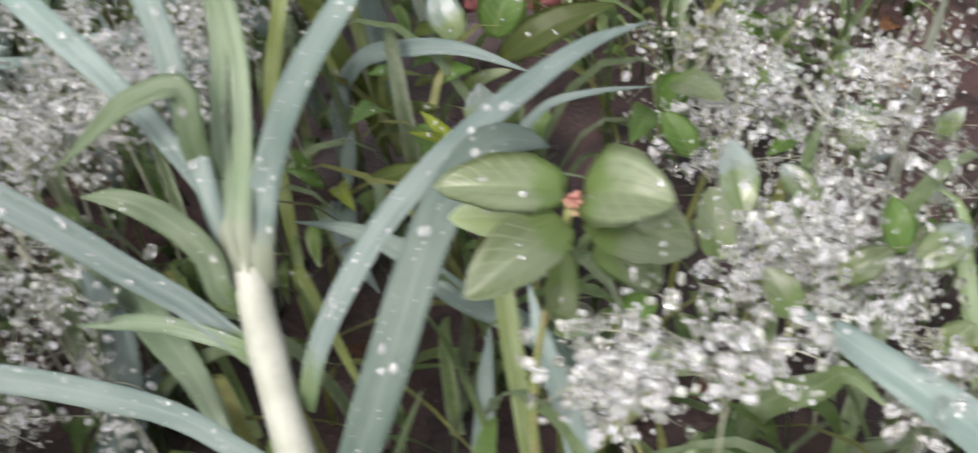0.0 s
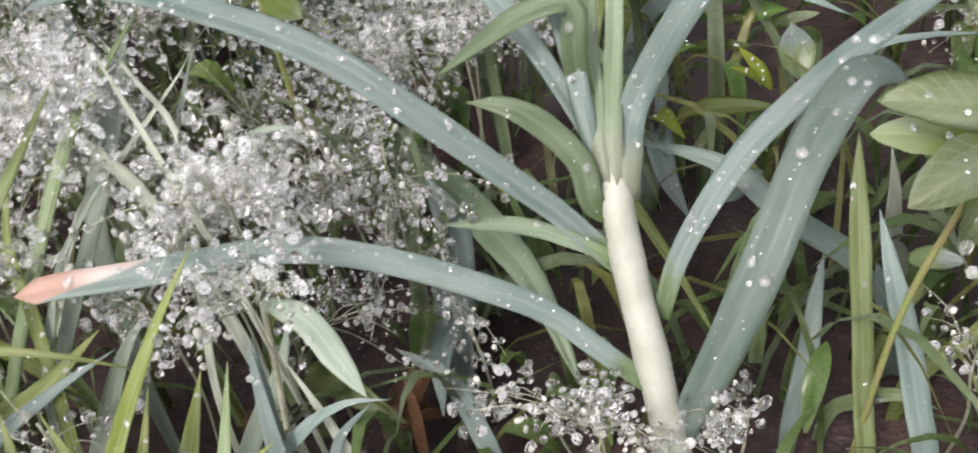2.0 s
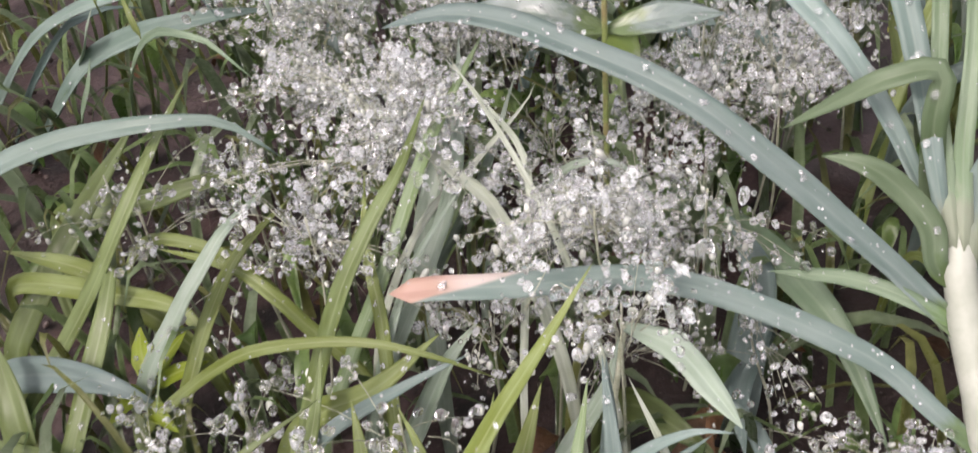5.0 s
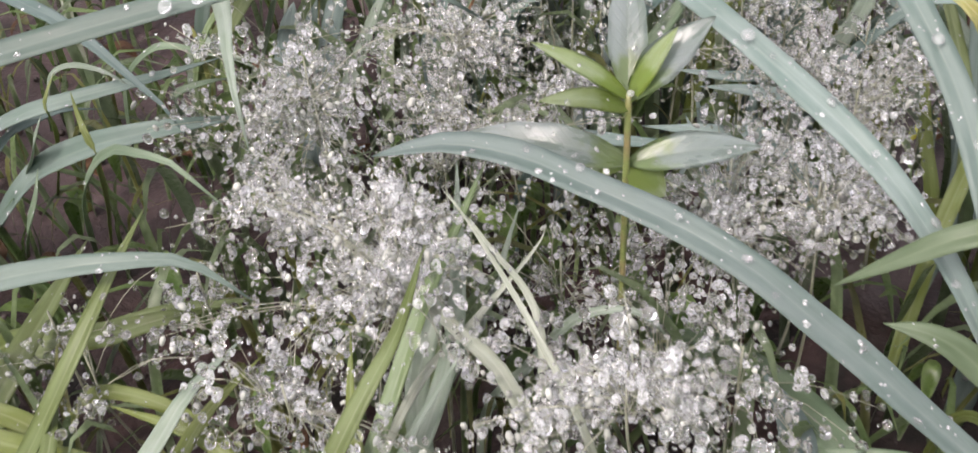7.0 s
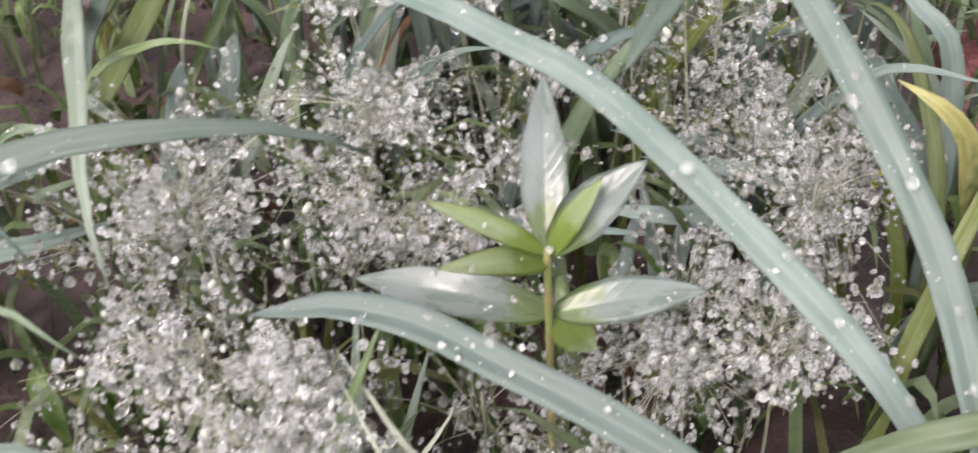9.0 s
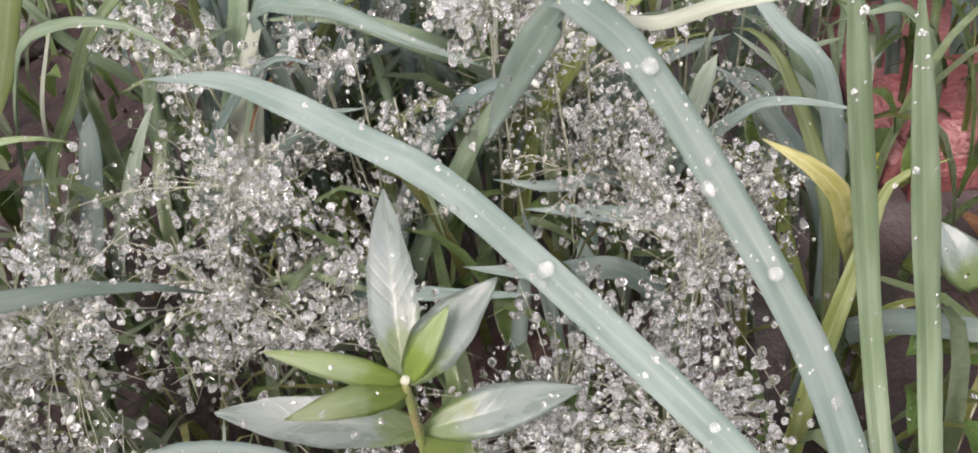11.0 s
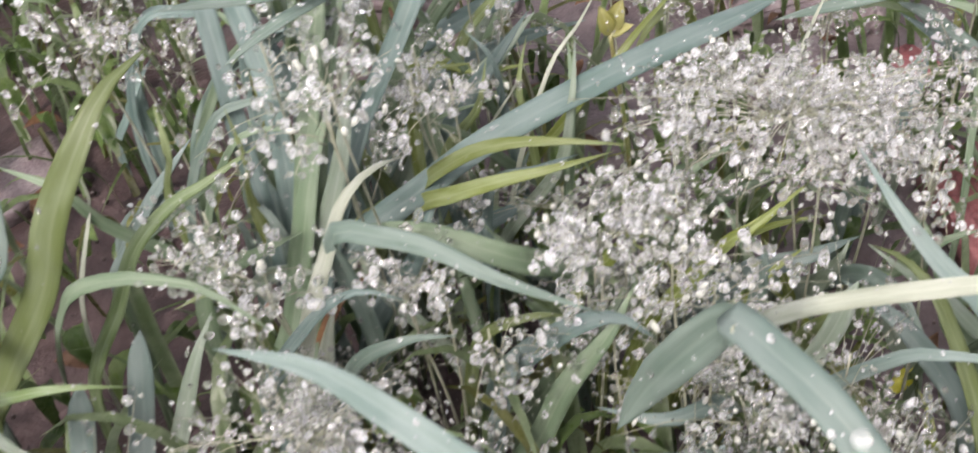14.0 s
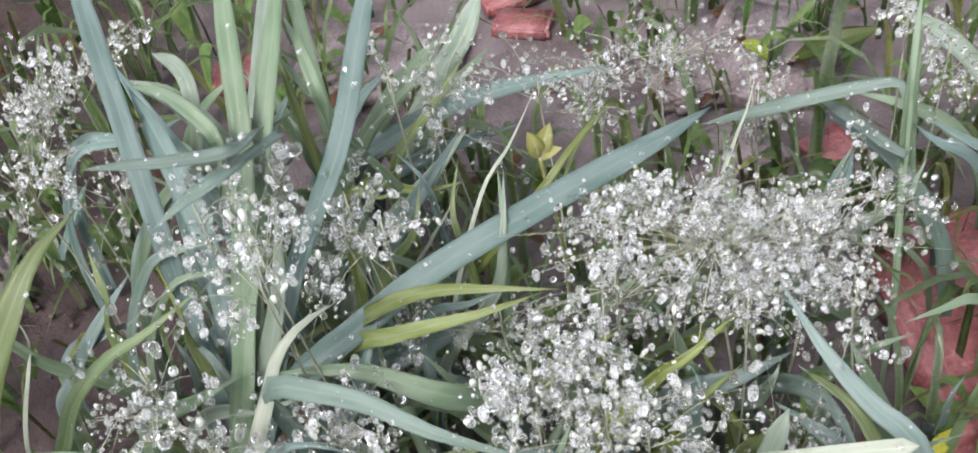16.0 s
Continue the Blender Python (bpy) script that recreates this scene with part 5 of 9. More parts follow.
blade("blade", [(-0.0664, 0.3289, 0.0240), (-0.0720, 0.3274, 0.0630), (-0.0850, 0.3239, 0.0850), (-0.1027, 0.3192, 0.0950), (-0.1192, 0.3202, 0.0970), (-0.1344, 0.3232, 0.0950)], 0.0067, BLUE, 4, parent=tuft)
blade("blade", [(-0.0522, 0.3091, 0.0240), (-0.0542, 0.3139, 0.0600), (-0.0591, 0.3251, 0.0800), (-0.0623, 0.3325, 0.1000), (-0.0651, 0.3348, 0.1050)], 0.0050, YELLOWLEAF, 4, parent=tuft, label="small yellowing grass blade near the soil")
blade("blade", [(-0.0419, 0.3188, 0.0240), (-0.0470, 0.3261, 0.0852), (-0.0591, 0.3433, 0.1220), (-0.0671, 0.3546, 0.1300), (-0.0736, 0.3654, 0.1250)], 0.0048, OLIVEBLADE, 1, parent=tuft, label="wet green grass blade rising from the turf")
tuft = thing("grass_tuft", (-0.0075, 0.2421, GROUND), "single wet blue-green grass blade with few drops", "grass")
tuft["group"] = "grass tufts"
blade("blade", [(-0.0075, 0.2421, 0.0240), (-0.0006, 0.2425, 0.0690), (0.0153, 0.2435, 0.0950), (0.0299, 0.2444, 0.1000), (0.0488, 0.2476, 0.0980)], 0.0031, BLUE, 1, parent=tuft)
tuft = thing("grass_tuft", (-0.1393, 0.2491, GROUND), "single wet blue-green grass blade beaded with drops", "grass")
tuft["group"] = "grass tufts"
blade("blade", [(-0.1393, 0.2491, 0.0240), (-0.1371, 0.2468, 0.0480), (-0.1321, 0.2414, 0.0600), (-0.1041, 0.2119, 0.0750), (-0.0858, 0.1877, 0.0800), (-0.0731, 0.1722, 0.0750), (-0.0601, 0.1496, 0.0600)], 0.0104, MID, 12, parent=tuft)
tuft = thing("grass_tuft", (-0.0938, 0.2017, GROUND), "single wet blue-green grass blade beaded with drops", "grass")
tuft["group"] = "grass tufts"
blade("blade", [(-0.0938, 0.2017, 0.0240), (-0.0941, 0.1996, 0.0420), (-0.0950, 0.1948, 0.0500), (-0.1000, 0.1651, 0.0600), (-0.0965, 0.1418, 0.0600)], 0.0084, BLUE, 6, parent=tuft)
tuft = thing("grass_tuft", (-0.0368, 0.1460, GROUND), "single wet green grass blade with few drops", "grass")
tuft["group"] = "grass tufts"
blade("blade", [(-0.0368, 0.1460, 0.0240), (-0.0344, 0.1470, 0.0450), (-0.0287, 0.1493, 0.0550), (-0.0211, 0.1525, 0.0750), (-0.0141, 0.1559, 0.0900)], 0.0024, GREEN, 1, parent=tuft)
tuft = thing("grass_tuft", (0.1304, 0.1055, GROUND), "single wet blue-green grass blade beaded with drops", "grass")
tuft["group"] = "grass tufts"
blade("blade", [(0.1304, 0.1055, 0.0240), (0.1235, 0.1081, 0.0720), (0.1075, 0.1142, 0.1000), (0.0912, 0.1203, 0.1150), (0.0781, 0.1286, 0.1220), (0.0681, 0.1427, 0.1200), (0.0631, 0.1547, 0.1100)], 0.0095, BLUE, 8, parent=tuft)
tuft = thing("grass_tuft", (0.0577, 0.1648, GROUND), "single wet green grass blade with few drops", "grass")
tuft["group"] = "grass tufts"
blade("blade", [(0.0577, 0.1648, 0.0240), (0.0620, 0.1603, 0.0660), (0.0721, 0.1496, 0.0900), (0.0763, 0.1451, 0.1000), (0.0825, 0.1354, 0.1000)], 0.0077, GREEN, 1, parent=tuft)
tuft = thing("grass_tuft", (0.1169, 0.2406, GROUND), "single wet straw-coloured grass blade with few drops", "grass")
tuft["group"] = "grass tufts"
blade("blade", [(0.1169, 0.2406, 0.0240), (0.1183, 0.2434, 0.0480), (0.1216, 0.2500, 0.0600), (0.1236, 0.2539, 0.0850), (0.1240, 0.2516, 0.1100), (0.1241, 0.2470, 0.1300)], 0.0033, STRAW, 0, parent=tuft)
tuft = thing("grass_tuft", (0.1191, 0.1578, GROUND), "single wet green grass blade with few drops", "grass")
tuft["group"] = "grass tufts"
blade("blade", [(0.1191, 0.1578, 0.0240), (0.1187, 0.1620, 0.0540), (0.1177, 0.1717, 0.0700), (0.1162, 0.1868, 0.0850), (0.1158, 0.1961, 0.0950), (0.1097, 0.2056, 0.0950)], 0.0051, GREEN, 2, parent=tuft)
tuft = thing("grass_tuft", (-0.0996, 0.1678, GROUND), "small tuft of blue-green grass and one dry orange blade", "grass")
tuft["group"] = "grass tufts"
blade("blade", [(-0.0996, 0.1678, 0.0240), (-0.0994, 0.1710, 0.0480), (-0.0988, 0.1783, 0.0600), (-0.0979, 0.1895, 0.0800), (-0.1079, 0.2033, 0.0900)], 0.0113, BLUE, 4, parent=tuft)
blade("blade", [(-0.1052, 0.1398, 0.0240), (-0.1054, 0.1408, 0.0360), (-0.1057, 0.1433, 0.0400), (-0.1063, 0.1476, 0.0550), (-0.1074, 0.1499, 0.0660)], 0.0034, DRYLEAF, 0, parent=tuft, label="dry orange grass blade")
tuft = thing("grass_tuft", (-0.1894, 0.0826, GROUND), "dense tuft of yellow-green and dark olive-green grass beaded with drops", "grass")
tuft["group"] = "grass tufts"
blade("blade", [(-0.1894, 0.0826, 0.0240), (-0.1852, 0.0848, 0.0570), (-0.1754, 0.0899, 0.0750), (-0.1605, 0.0978, 0.0950), (-0.1499, 0.1058, 0.1150), (-0.1390, 0.1145, 0.1340), (-0.1321, 0.1252, 0.1440)], 0.0049, YELLOW, 4, parent=tuft)
blade("blade", [(-0.2089, 0.0862, 0.0240), (-0.2081, 0.0904, 0.0540), (-0.2061, 0.1000, 0.0700), (-0.2028, 0.1164, 0.0950), (-0.1953, 0.1278, 0.1200), (-0.1882, 0.1401, 0.1350), (-0.1837, 0.1534, 0.1420), (-0.1842, 0.1771, 0.1450)], 0.0052, DARK, 8, parent=tuft, label="wet green grass blade rising from the turf")
blade("blade", [(-0.1584, 0.0926, 0.0240), (-0.1568, 0.0965, 0.0540), (-0.1532, 0.1056, 0.0700), (-0.1493, 0.1155, 0.0850), (-0.1464, 0.1280, 0.0980)], 0.0064, YELLOW, 4, parent=tuft)
blade("blade", [(-0.1861, 0.0757, 0.0240), (-0.1860, 0.0804, 0.0570), (-0.1859, 0.0915, 0.0750), (-0.1858, 0.1026, 0.0900), (-0.1906, 0.1133, 0.1000)], 0.0064, YELLOW, 3, parent=tuft)
blade("blade", [(-0.1616, 0.0750, 0.0240), (-0.1630, 0.0801, 0.0600), (-0.1662, 0.0919, 0.0800), (-0.1690, 0.1019, 0.0950), (-0.1764, 0.1097, 0.1050)], 0.0049, YELLOW, 2, parent=tuft)
blade("blade", [(-0.2083, 0.0729, 0.0240), (-0.2064, 0.0778, 0.0600), (-0.2021, 0.0893, 0.0800), (-0.1969, 0.1034, 0.1000), (-0.1966, 0.1176, 0.1150)], 0.0047, DARK, 2, parent=tuft, label="wet green grass blade rising from the turf")
blade("blade", [(-0.1686, 0.0851, 0.0240), (-0.1666, 0.0894, 0.0570), (-0.1618, 0.0994, 0.0750), (-0.1572, 0.1092, 0.0900), (-0.1566, 0.1215, 0.1000)], 0.0041, YELLOW, 1, parent=tuft)
blade("blade", [(-0.1800, 0.1074, 0.0240), (-0.1820, 0.1134, 0.0660), (-0.1868, 0.1273, 0.0900), (-0.1902, 0.1374, 0.1050), (-0.1957, 0.1487, 0.1180), (-0.2014, 0.1680, 0.1250)], 0.0039, YELLOW, 8, parent=tuft)
tuft = thing("grass_tuft", (-0.2689, 0.1160, GROUND), "small tuft of yellow-green and pale green grass beaded with drops", "grass")
tuft["group"] = "grass tufts"
blade("blade", [(-0.2689, 0.1160, 0.0240), (-0.2642, 0.1159, 0.0570), (-0.2531, 0.1157, 0.0750), (-0.2293, 0.1151, 0.1000), (-0.2126, 0.1155, 0.1120), (-0.1875, 0.1170, 0.1180), (-0.1691, 0.1182, 0.1150), (-0.1554, 0.1214, 0.1060)], 0.0033, YELLOW, 4, parent=tuft)
blade("blade", [(-0.2681, 0.1174, 0.0240), (-0.2618, 0.1213, 0.0720), (-0.2473, 0.1303, 0.1000), (-0.2375, 0.1363, 0.1150), (-0.2322, 0.1466, 0.1220), (-0.2280, 0.1654, 0.1200)], 0.0057, PALE, 3, parent=tuft, label="pale wet grass blade curving over")
blade("blade", [(-0.2788, 0.0846, 0.0240), (-0.2784, 0.0877, 0.0480), (-0.2775, 0.0950, 0.0600), (-0.2747, 0.1178, 0.0800), (-0.2741, 0.1385, 0.0950), (-0.2822, 0.1611, 0.1000)], 0.0066, DARK, 8, parent=tuft, label="wet green grass blade rising from the turf")
blade("blade", [(-0.2520, 0.1089, 0.0240), (-0.2497, 0.1142, 0.0630), (-0.2444, 0.1266, 0.0850), (-0.2391, 0.1388, 0.1000), (-0.2317, 0.1482, 0.1120), (-0.2222, 0.1629, 0.1180)], 0.0050, YELLOW, 8, parent=tuft)
tuft = thing("grass_tuft", (-0.1308, 0.0983, GROUND), "dense tuft of blue-green and yellow-green grass beaded with drops", "grass")
tuft["group"] = "grass tufts"
blade("blade", [(-0.1308, 0.0983, 0.0240), (-0.1302, 0.1029, 0.0570), (-0.1287, 0.1139, 0.0750), (-0.1280, 0.1191, 0.0950), (-0.1303, 0.1284, 0.1100)], 0.0058, BLUE, 6, parent=tuft)
blade("blade", [(-0.1596, 0.0954, 0.0240), (-0.1544, 0.0961, 0.0600), (-0.1423, 0.0977, 0.0800), (-0.1280, 0.0995, 0.1000), (-0.1182, 0.1019, 0.1100)], 0.0049, YELLOW, 8, parent=tuft, label="wet green grass blade rising from the turf")
blade("blade", [(-0.1422, 0.1127, 0.0240), (-0.1360, 0.1137, 0.0660), (-0.1215, 0.1161, 0.0900), (-0.1091, 0.1182, 0.1000), (-0.0990, 0.1197, 0.1000)], 0.0039, BLUE, 4, parent=tuft)
blade("blade", [(-0.1504, 0.1173, 0.0240), (-0.1477, 0.1205, 0.0540), (-0.1414, 0.1280, 0.0700), (-0.1329, 0.1381, 0.0850), (-0.1307, 0.1474, 0.0950)], 0.0054, PALE, 4, parent=tuft, label="wet green grass blade rising from the turf")
blade("blade", [(-0.1414, 0.0790, 0.0240), (-0.1399, 0.0846, 0.0630), (-0.1364, 0.0976, 0.0850), (-0.1337, 0.1079, 0.1000), (-0.1331, 0.1204, 0.1120)], 0.0045, GREEN, 3, parent=tuft, label="wet green grass blade rising from the turf")
blade("blade", [(-0.1191, 0.0909, 0.0240), (-0.1206, 0.0954, 0.0570), (-0.1239, 0.1059, 0.0750), (-0.1266, 0.1144, 0.0950), (-0.1311, 0.1275, 0.1120)], 0.0052, BLUE, 5, parent=tuft)
blade("blade", [(-0.1224, 0.0974, 0.0240), (-0.1208, 0.1012, 0.0540), (-0.1169, 0.1102, 0.0700), (-0.1136, 0.1179, 0.0850), (-0.1048, 0.1217, 0.0950)], 0.0038, BLUE, 3, parent=tuft)
blade("blade", [(-0.1224, 0.1262, 0.0240), (-0.1286, 0.1327, 0.0840), (-0.1429, 0.1481, 0.1200), (-0.1551, 0.1611, 0.1350), (-0.1691, 0.1777, 0.1420), (-0.1849, 0.1969, 0.1450)], 0.0018, STRAW, 2, parent=tuft, label="thin pale straw stalk")
tuft = thing("grass_tuft", (-0.1955, 0.1436, GROUND), "dense tuft of pale green and yellow-green grass beaded with drops", "grass")
tuft["group"] = "grass tufts"
blade("blade", [(-0.1955, 0.1436, 0.0240), (-0.2018, 0.1433, 0.0660), (-0.2165, 0.1428, 0.0900), (-0.2229, 0.1426, 0.1000), (-0.2368, 0.1471, 0.1050), (-0.2650, 0.1550, 0.1000)], 0.0042, YELLOW, 4, parent=tuft, label="yellow-green grass blade with a few drops")
blade("blade", [(-0.1822, 0.1457, 0.0240), (-0.1836, 0.1508, 0.0600), (-0.1870, 0.1626, 0.0800), (-0.1901, 0.1735, 0.1000), (-0.1881, 0.1895, 0.1150), (-0.1940, 0.2181, 0.1200)], 0.0061, PALE, 6, parent=tuft)
blade("blade", [(-0.2038, 0.1408, 0.0240), (-0.1988, 0.1476, 0.0780), (-0.1872, 0.1634, 0.1100), (-0.1756, 0.1793, 0.1200), (-0.1639, 0.1956, 0.1300), (-0.1622, 0.2029, 0.1320)], 0.0025, STRAW, 1, parent=tuft, label="thin pale straw stalk")
blade("blade", [(-0.1908, 0.1198, 0.0240), (-0.1883, 0.1232, 0.0540), (-0.1824, 0.1310, 0.0700), (-0.1757, 0.1397, 0.0850), (-0.1678, 0.1476, 0.0950)], 0.0062, PALE, 4, parent=tuft)
blade("blade", [(-0.1981, 0.1194, 0.0240), (-0.1954, 0.1251, 0.0660), (-0.1889, 0.1382, 0.0900), (-0.1827, 0.1507, 0.1050), (-0.1791, 0.1712, 0.1180), (-0.1821, 0.1904, 0.1220), (-0.1933, 0.2335, 0.1250)], 0.0047, PALE, 8, parent=tuft)
blade("blade", [(-0.1959, 0.1182, 0.0240), (-0.1925, 0.1259, 0.0780), (-0.1846, 0.1439, 0.1100), (-0.1783, 0.1581, 0.1200), (-0.1731, 0.1692, 0.1250)], 0.0027, PALE, 2, parent=tuft)
tuft = thing("grass_tuft", (-0.2518, 0.1465, GROUND), "single wet yellow-green grass blade beaded with drops", "grass")
tuft["group"] = "grass tufts"
blade("blade", [(-0.2518, 0.1465, 0.0240), (-0.2559, 0.1472, 0.0540), (-0.2656, 0.1488, 0.0700), (-0.2803, 0.1512, 0.0800), (-0.2967, 0.1566, 0.0850), (-0.3323, 0.1643, 0.0800)], 0.0067, YELLOW, 4, parent=tuft)
tuft = thing("grass_tuft", (-0.3303, 0.1412, GROUND), "small tuft of dark olive-green and blue-green grass beaded with drops", "grass")
tuft["group"] = "grass tufts"
blade("blade", [(-0.3303, 0.1412, 0.0240), (-0.3285, 0.1437, 0.0480), (-0.3242, 0.1497, 0.0600), (-0.3120, 0.1665, 0.0800), (-0.3077, 0.1924, 0.0900), (-0.3114, 0.2218, 0.0900)], 0.0096, DARK, 8, parent=tuft)
blade("blade", [(-0.3186, 0.1230, 0.0240), (-0.3139, 0.1225, 0.0570), (-0.3030, 0.1212, 0.0750), (-0.2722, 0.1177, 0.0850), (-0.2515, 0.1166, 0.0800)], 0.0107, BLUE, 8, parent=tuft, label="arching blue-green grass blade beaded with water drops")
blade("blade", [(-0.3381, 0.1596, 0.0240), (-0.3335, 0.1585, 0.0570), (-0.3228, 0.1558, 0.0750), (-0.2768, 0.1444, 0.0900), (-0.2511, 0.1395, 0.0920), (-0.2364, 0.1282, 0.0800)], 0.0068, YELLOW, 2, parent=tuft, label="wet green grass blade rising from the turf")
blade("blade", [(-0.3131, 0.1202, 0.0240), (-0.3107, 0.1222, 0.0480), (-0.3049, 0.1269, 0.0600), (-0.2876, 0.1409, 0.0850), (-0.2730, 0.1544, 0.1100), (-0.2687, 0.1742, 0.1220), (-0.2682, 0.1986, 0.1280)], 0.0059, DARK, 4, parent=tuft)
tuft = thing("grass_tuft", (-0.3439, 0.1942, GROUND), "small tuft of dark olive-green and yellow-green grass beaded with drops", "grass")
tuft["group"] = "grass tufts"
blade("blade", [(-0.3439, 0.1942, 0.0240), (-0.3397, 0.1937, 0.0540), (-0.3300, 0.1927, 0.0700), (-0.2912, 0.1887, 0.0850), (-0.2710, 0.1944, 0.0900), (-0.2595, 0.2057, 0.0850)], 0.0082, DARK, 8, parent=tuft)
blade("blade", [(-0.3383, 0.1809, 0.0240), (-0.3342, 0.1818, 0.0540), (-0.3246, 0.1838, 0.0700), (-0.2995, 0.1890, 0.0800), (-0.2758, 0.2004, 0.0850), (-0.2540, 0.2156, 0.0800)], 0.0070, OLIVEBLADE, 4, parent=tuft, label="yellow-green grass blade with a few drops")
tuft = thing("grass_tuft", (-0.2240, 0.1174, GROUND), "small tuft of yellow-green and blue-green grass beaded with drops", "grass")
tuft["group"] = "grass tufts"
blade("blade", [(-0.2240, 0.1174, 0.0240), (-0.2189, 0.1184, 0.0600), (-0.2068, 0.1208, 0.0800), (-0.1906, 0.1240, 0.0900), (-0.1750, 0.1372, 0.1000)], 0.0073, YELLOW, 4, parent=tuft)
blade("blade", [(-0.2183, 0.1058, 0.0240), (-0.2128, 0.1077, 0.0630), (-0.2001, 0.1119, 0.0850), (-0.1794, 0.1189, 0.1000), (-0.1631, 0.1257, 0.1080)], 0.0041, BLUE, 8, parent=tuft, label="wet green grass blade rising from the turf")
blade("blade", [(-0.2350, 0.0942, 0.0240), (-0.2375, 0.0960, 0.0480), (-0.2435, 0.1004, 0.0600), (-0.2527, 0.1071, 0.0750), (-0.2573, 0.1164, 0.0850)], 0.0070, DARK, 8, parent=tuft, label="wet green grass blade rising from the turf")
blade("blade", [(-0.2104, 0.1134, 0.0240), (-0.2071, 0.1187, 0.0660), (-0.1994, 0.1312, 0.0900), (-0.1912, 0.1447, 0.1100), (-0.1859, 0.1706, 0.1280), (-0.1841, 0.1880, 0.1320), (-0.1814, 0.2235, 0.1350)], 0.0043, GREEN, 8, parent=tuft, label="wet green grass blade rising from the turf")
tuft = thing("grass_tuft", (-0.0737, 0.1331, GROUND), "small tuft of dark olive-green and blue-green grass beaded with drops", "grass")
tuft["group"] = "grass tufts"
blade("blade", [(-0.0841, 0.1391, 0.0240), (-0.0855, 0.1407, 0.0420), (-0.0887, 0.1443, 0.0500), (-0.0965, 0.1531, 0.0600), (-0.1118, 0.1595, 0.0650)], 0.0056, BLUE, 4, parent=tuft, label="wet green grass blade rising from the turf")
tuft = thing("grass_tuft", (-0.1379, 0.1544, GROUND), "small tuft of straw-coloured and dark olive-green grass with few drops", "grass")
tuft["group"] = "grass tufts"
blade("blade", [(-0.1379, 0.1544, 0.0240), (-0.1345, 0.1519, 0.0540), (-0.1266, 0.1461, 0.0700), (-0.1127, 0.1359, 0.0750), (-0.1025, 0.1328, 0.0700)], 0.0093, DARK, 3, parent=tuft, label="arching blue-green grass blade beaded with water drops")
blade("blade", [(-0.1385, 0.1410, 0.0240), (-0.1455, 0.1467, 0.0840), (-0.1618, 0.1599, 0.1200), (-0.1755, 0.1709, 0.1240), (-0.1929, 0.1828, 0.1260), (-0.2116, 0.1957, 0.1280)], 0.0038, STRAW, 1, parent=tuft)
blade("blade", [(-0.1554, 0.1343, 0.0240), (-0.1560, 0.1406, 0.0660), (-0.1574, 0.1552, 0.0900), (-0.1597, 0.1788, 0.1220), (-0.1760, 0.1963, 0.1300), (-0.1910, 0.2113, 0.1330)], 0.0022, STRAW, 1, parent=tuft)
tuft = thing("grass_tuft", (-0.0969, 0.1062, GROUND), "single wet straw-coloured grass blade with few drops", "grass")
tuft["group"] = "grass tufts"
blade("blade", [(-0.0969, 0.1062, 0.0240), (-0.1003, 0.1087, 0.0540), (-0.1081, 0.1147, 0.0700), (-0.1161, 0.1207, 0.0900), (-0.1248, 0.1273, 0.1050)], 0.0028, STRAW, 0, parent=tuft)
tuft = thing("grass_tuft", (-0.2670, 0.0756, GROUND), "small tuft of dark olive-green grass with few drops", "grass")
tuft["group"] = "grass tufts"
blade("blade", [(-0.2670, 0.0756, 0.0240), (-0.2613, 0.0767, 0.0630), (-0.2481, 0.0792, 0.0850), (-0.2180, 0.0849, 0.1000), (-0.2028, 0.0947, 0.1080), (-0.1939, 0.1051, 0.1100)], 0.0033, DARK, 2, parent=tuft)
blade("blade", [(-0.2850, 0.0852, 0.0240), (-0.2857, 0.0883, 0.0480), (-0.2874, 0.0954, 0.0600), (-0.2899, 0.1054, 0.0800), (-0.3046, 0.1233, 0.0900)], 0.0112, DARK, 3, parent=tuft)
tuft = thing("grass_tuft", (-0.2969, 0.1638, GROUND), "single wet yellow-green grass blade beaded with drops", "grass")
tuft["group"] = "grass tufts"
blade("blade", [(-0.2969, 0.1638, 0.0240), (-0.2901, 0.1629, 0.0690), (-0.2743, 0.1609, 0.0950), (-0.2542, 0.1583, 0.1000), (-0.2325, 0.1507, 0.1000), (-0.2199, 0.1446, 0.0900), (-0.2126, 0.1403, 0.0750)], 0.0039, YELLOW, 4, parent=tuft)
tuft = thing("grass_tuft", (-0.2942, 0.2927, GROUND), "dense tuft of blue-green and pale green grass beaded with drops", "grass")
tuft["group"] = "grass tufts"
blade("blade", [(-0.3039, 0.3098, 0.0240), (-0.3019, 0.3123, 0.0480), (-0.2974, 0.3180, 0.0600), (-0.2897, 0.3276, 0.0850), (-0.2840, 0.3373, 0.1100)], 0.0083, BLUE, 3, tip=0.15, parent=tuft)
blade("blade", [(-0.2819, 0.3123, 0.0240), (-0.2813, 0.3154, 0.0480), (-0.2801, 0.3226, 0.0600), (-0.2767, 0.3424, 0.0850), (-0.2721, 0.3552, 0.1100)], 0.0089, BLUE, 4, tip=0.15, parent=tuft)
tuft = thing("grass_tuft", (-0.1867, 0.1994, GROUND), "small tuft of pale green and green grass beaded with drops", "grass")
tuft["group"] = "grass tufts"
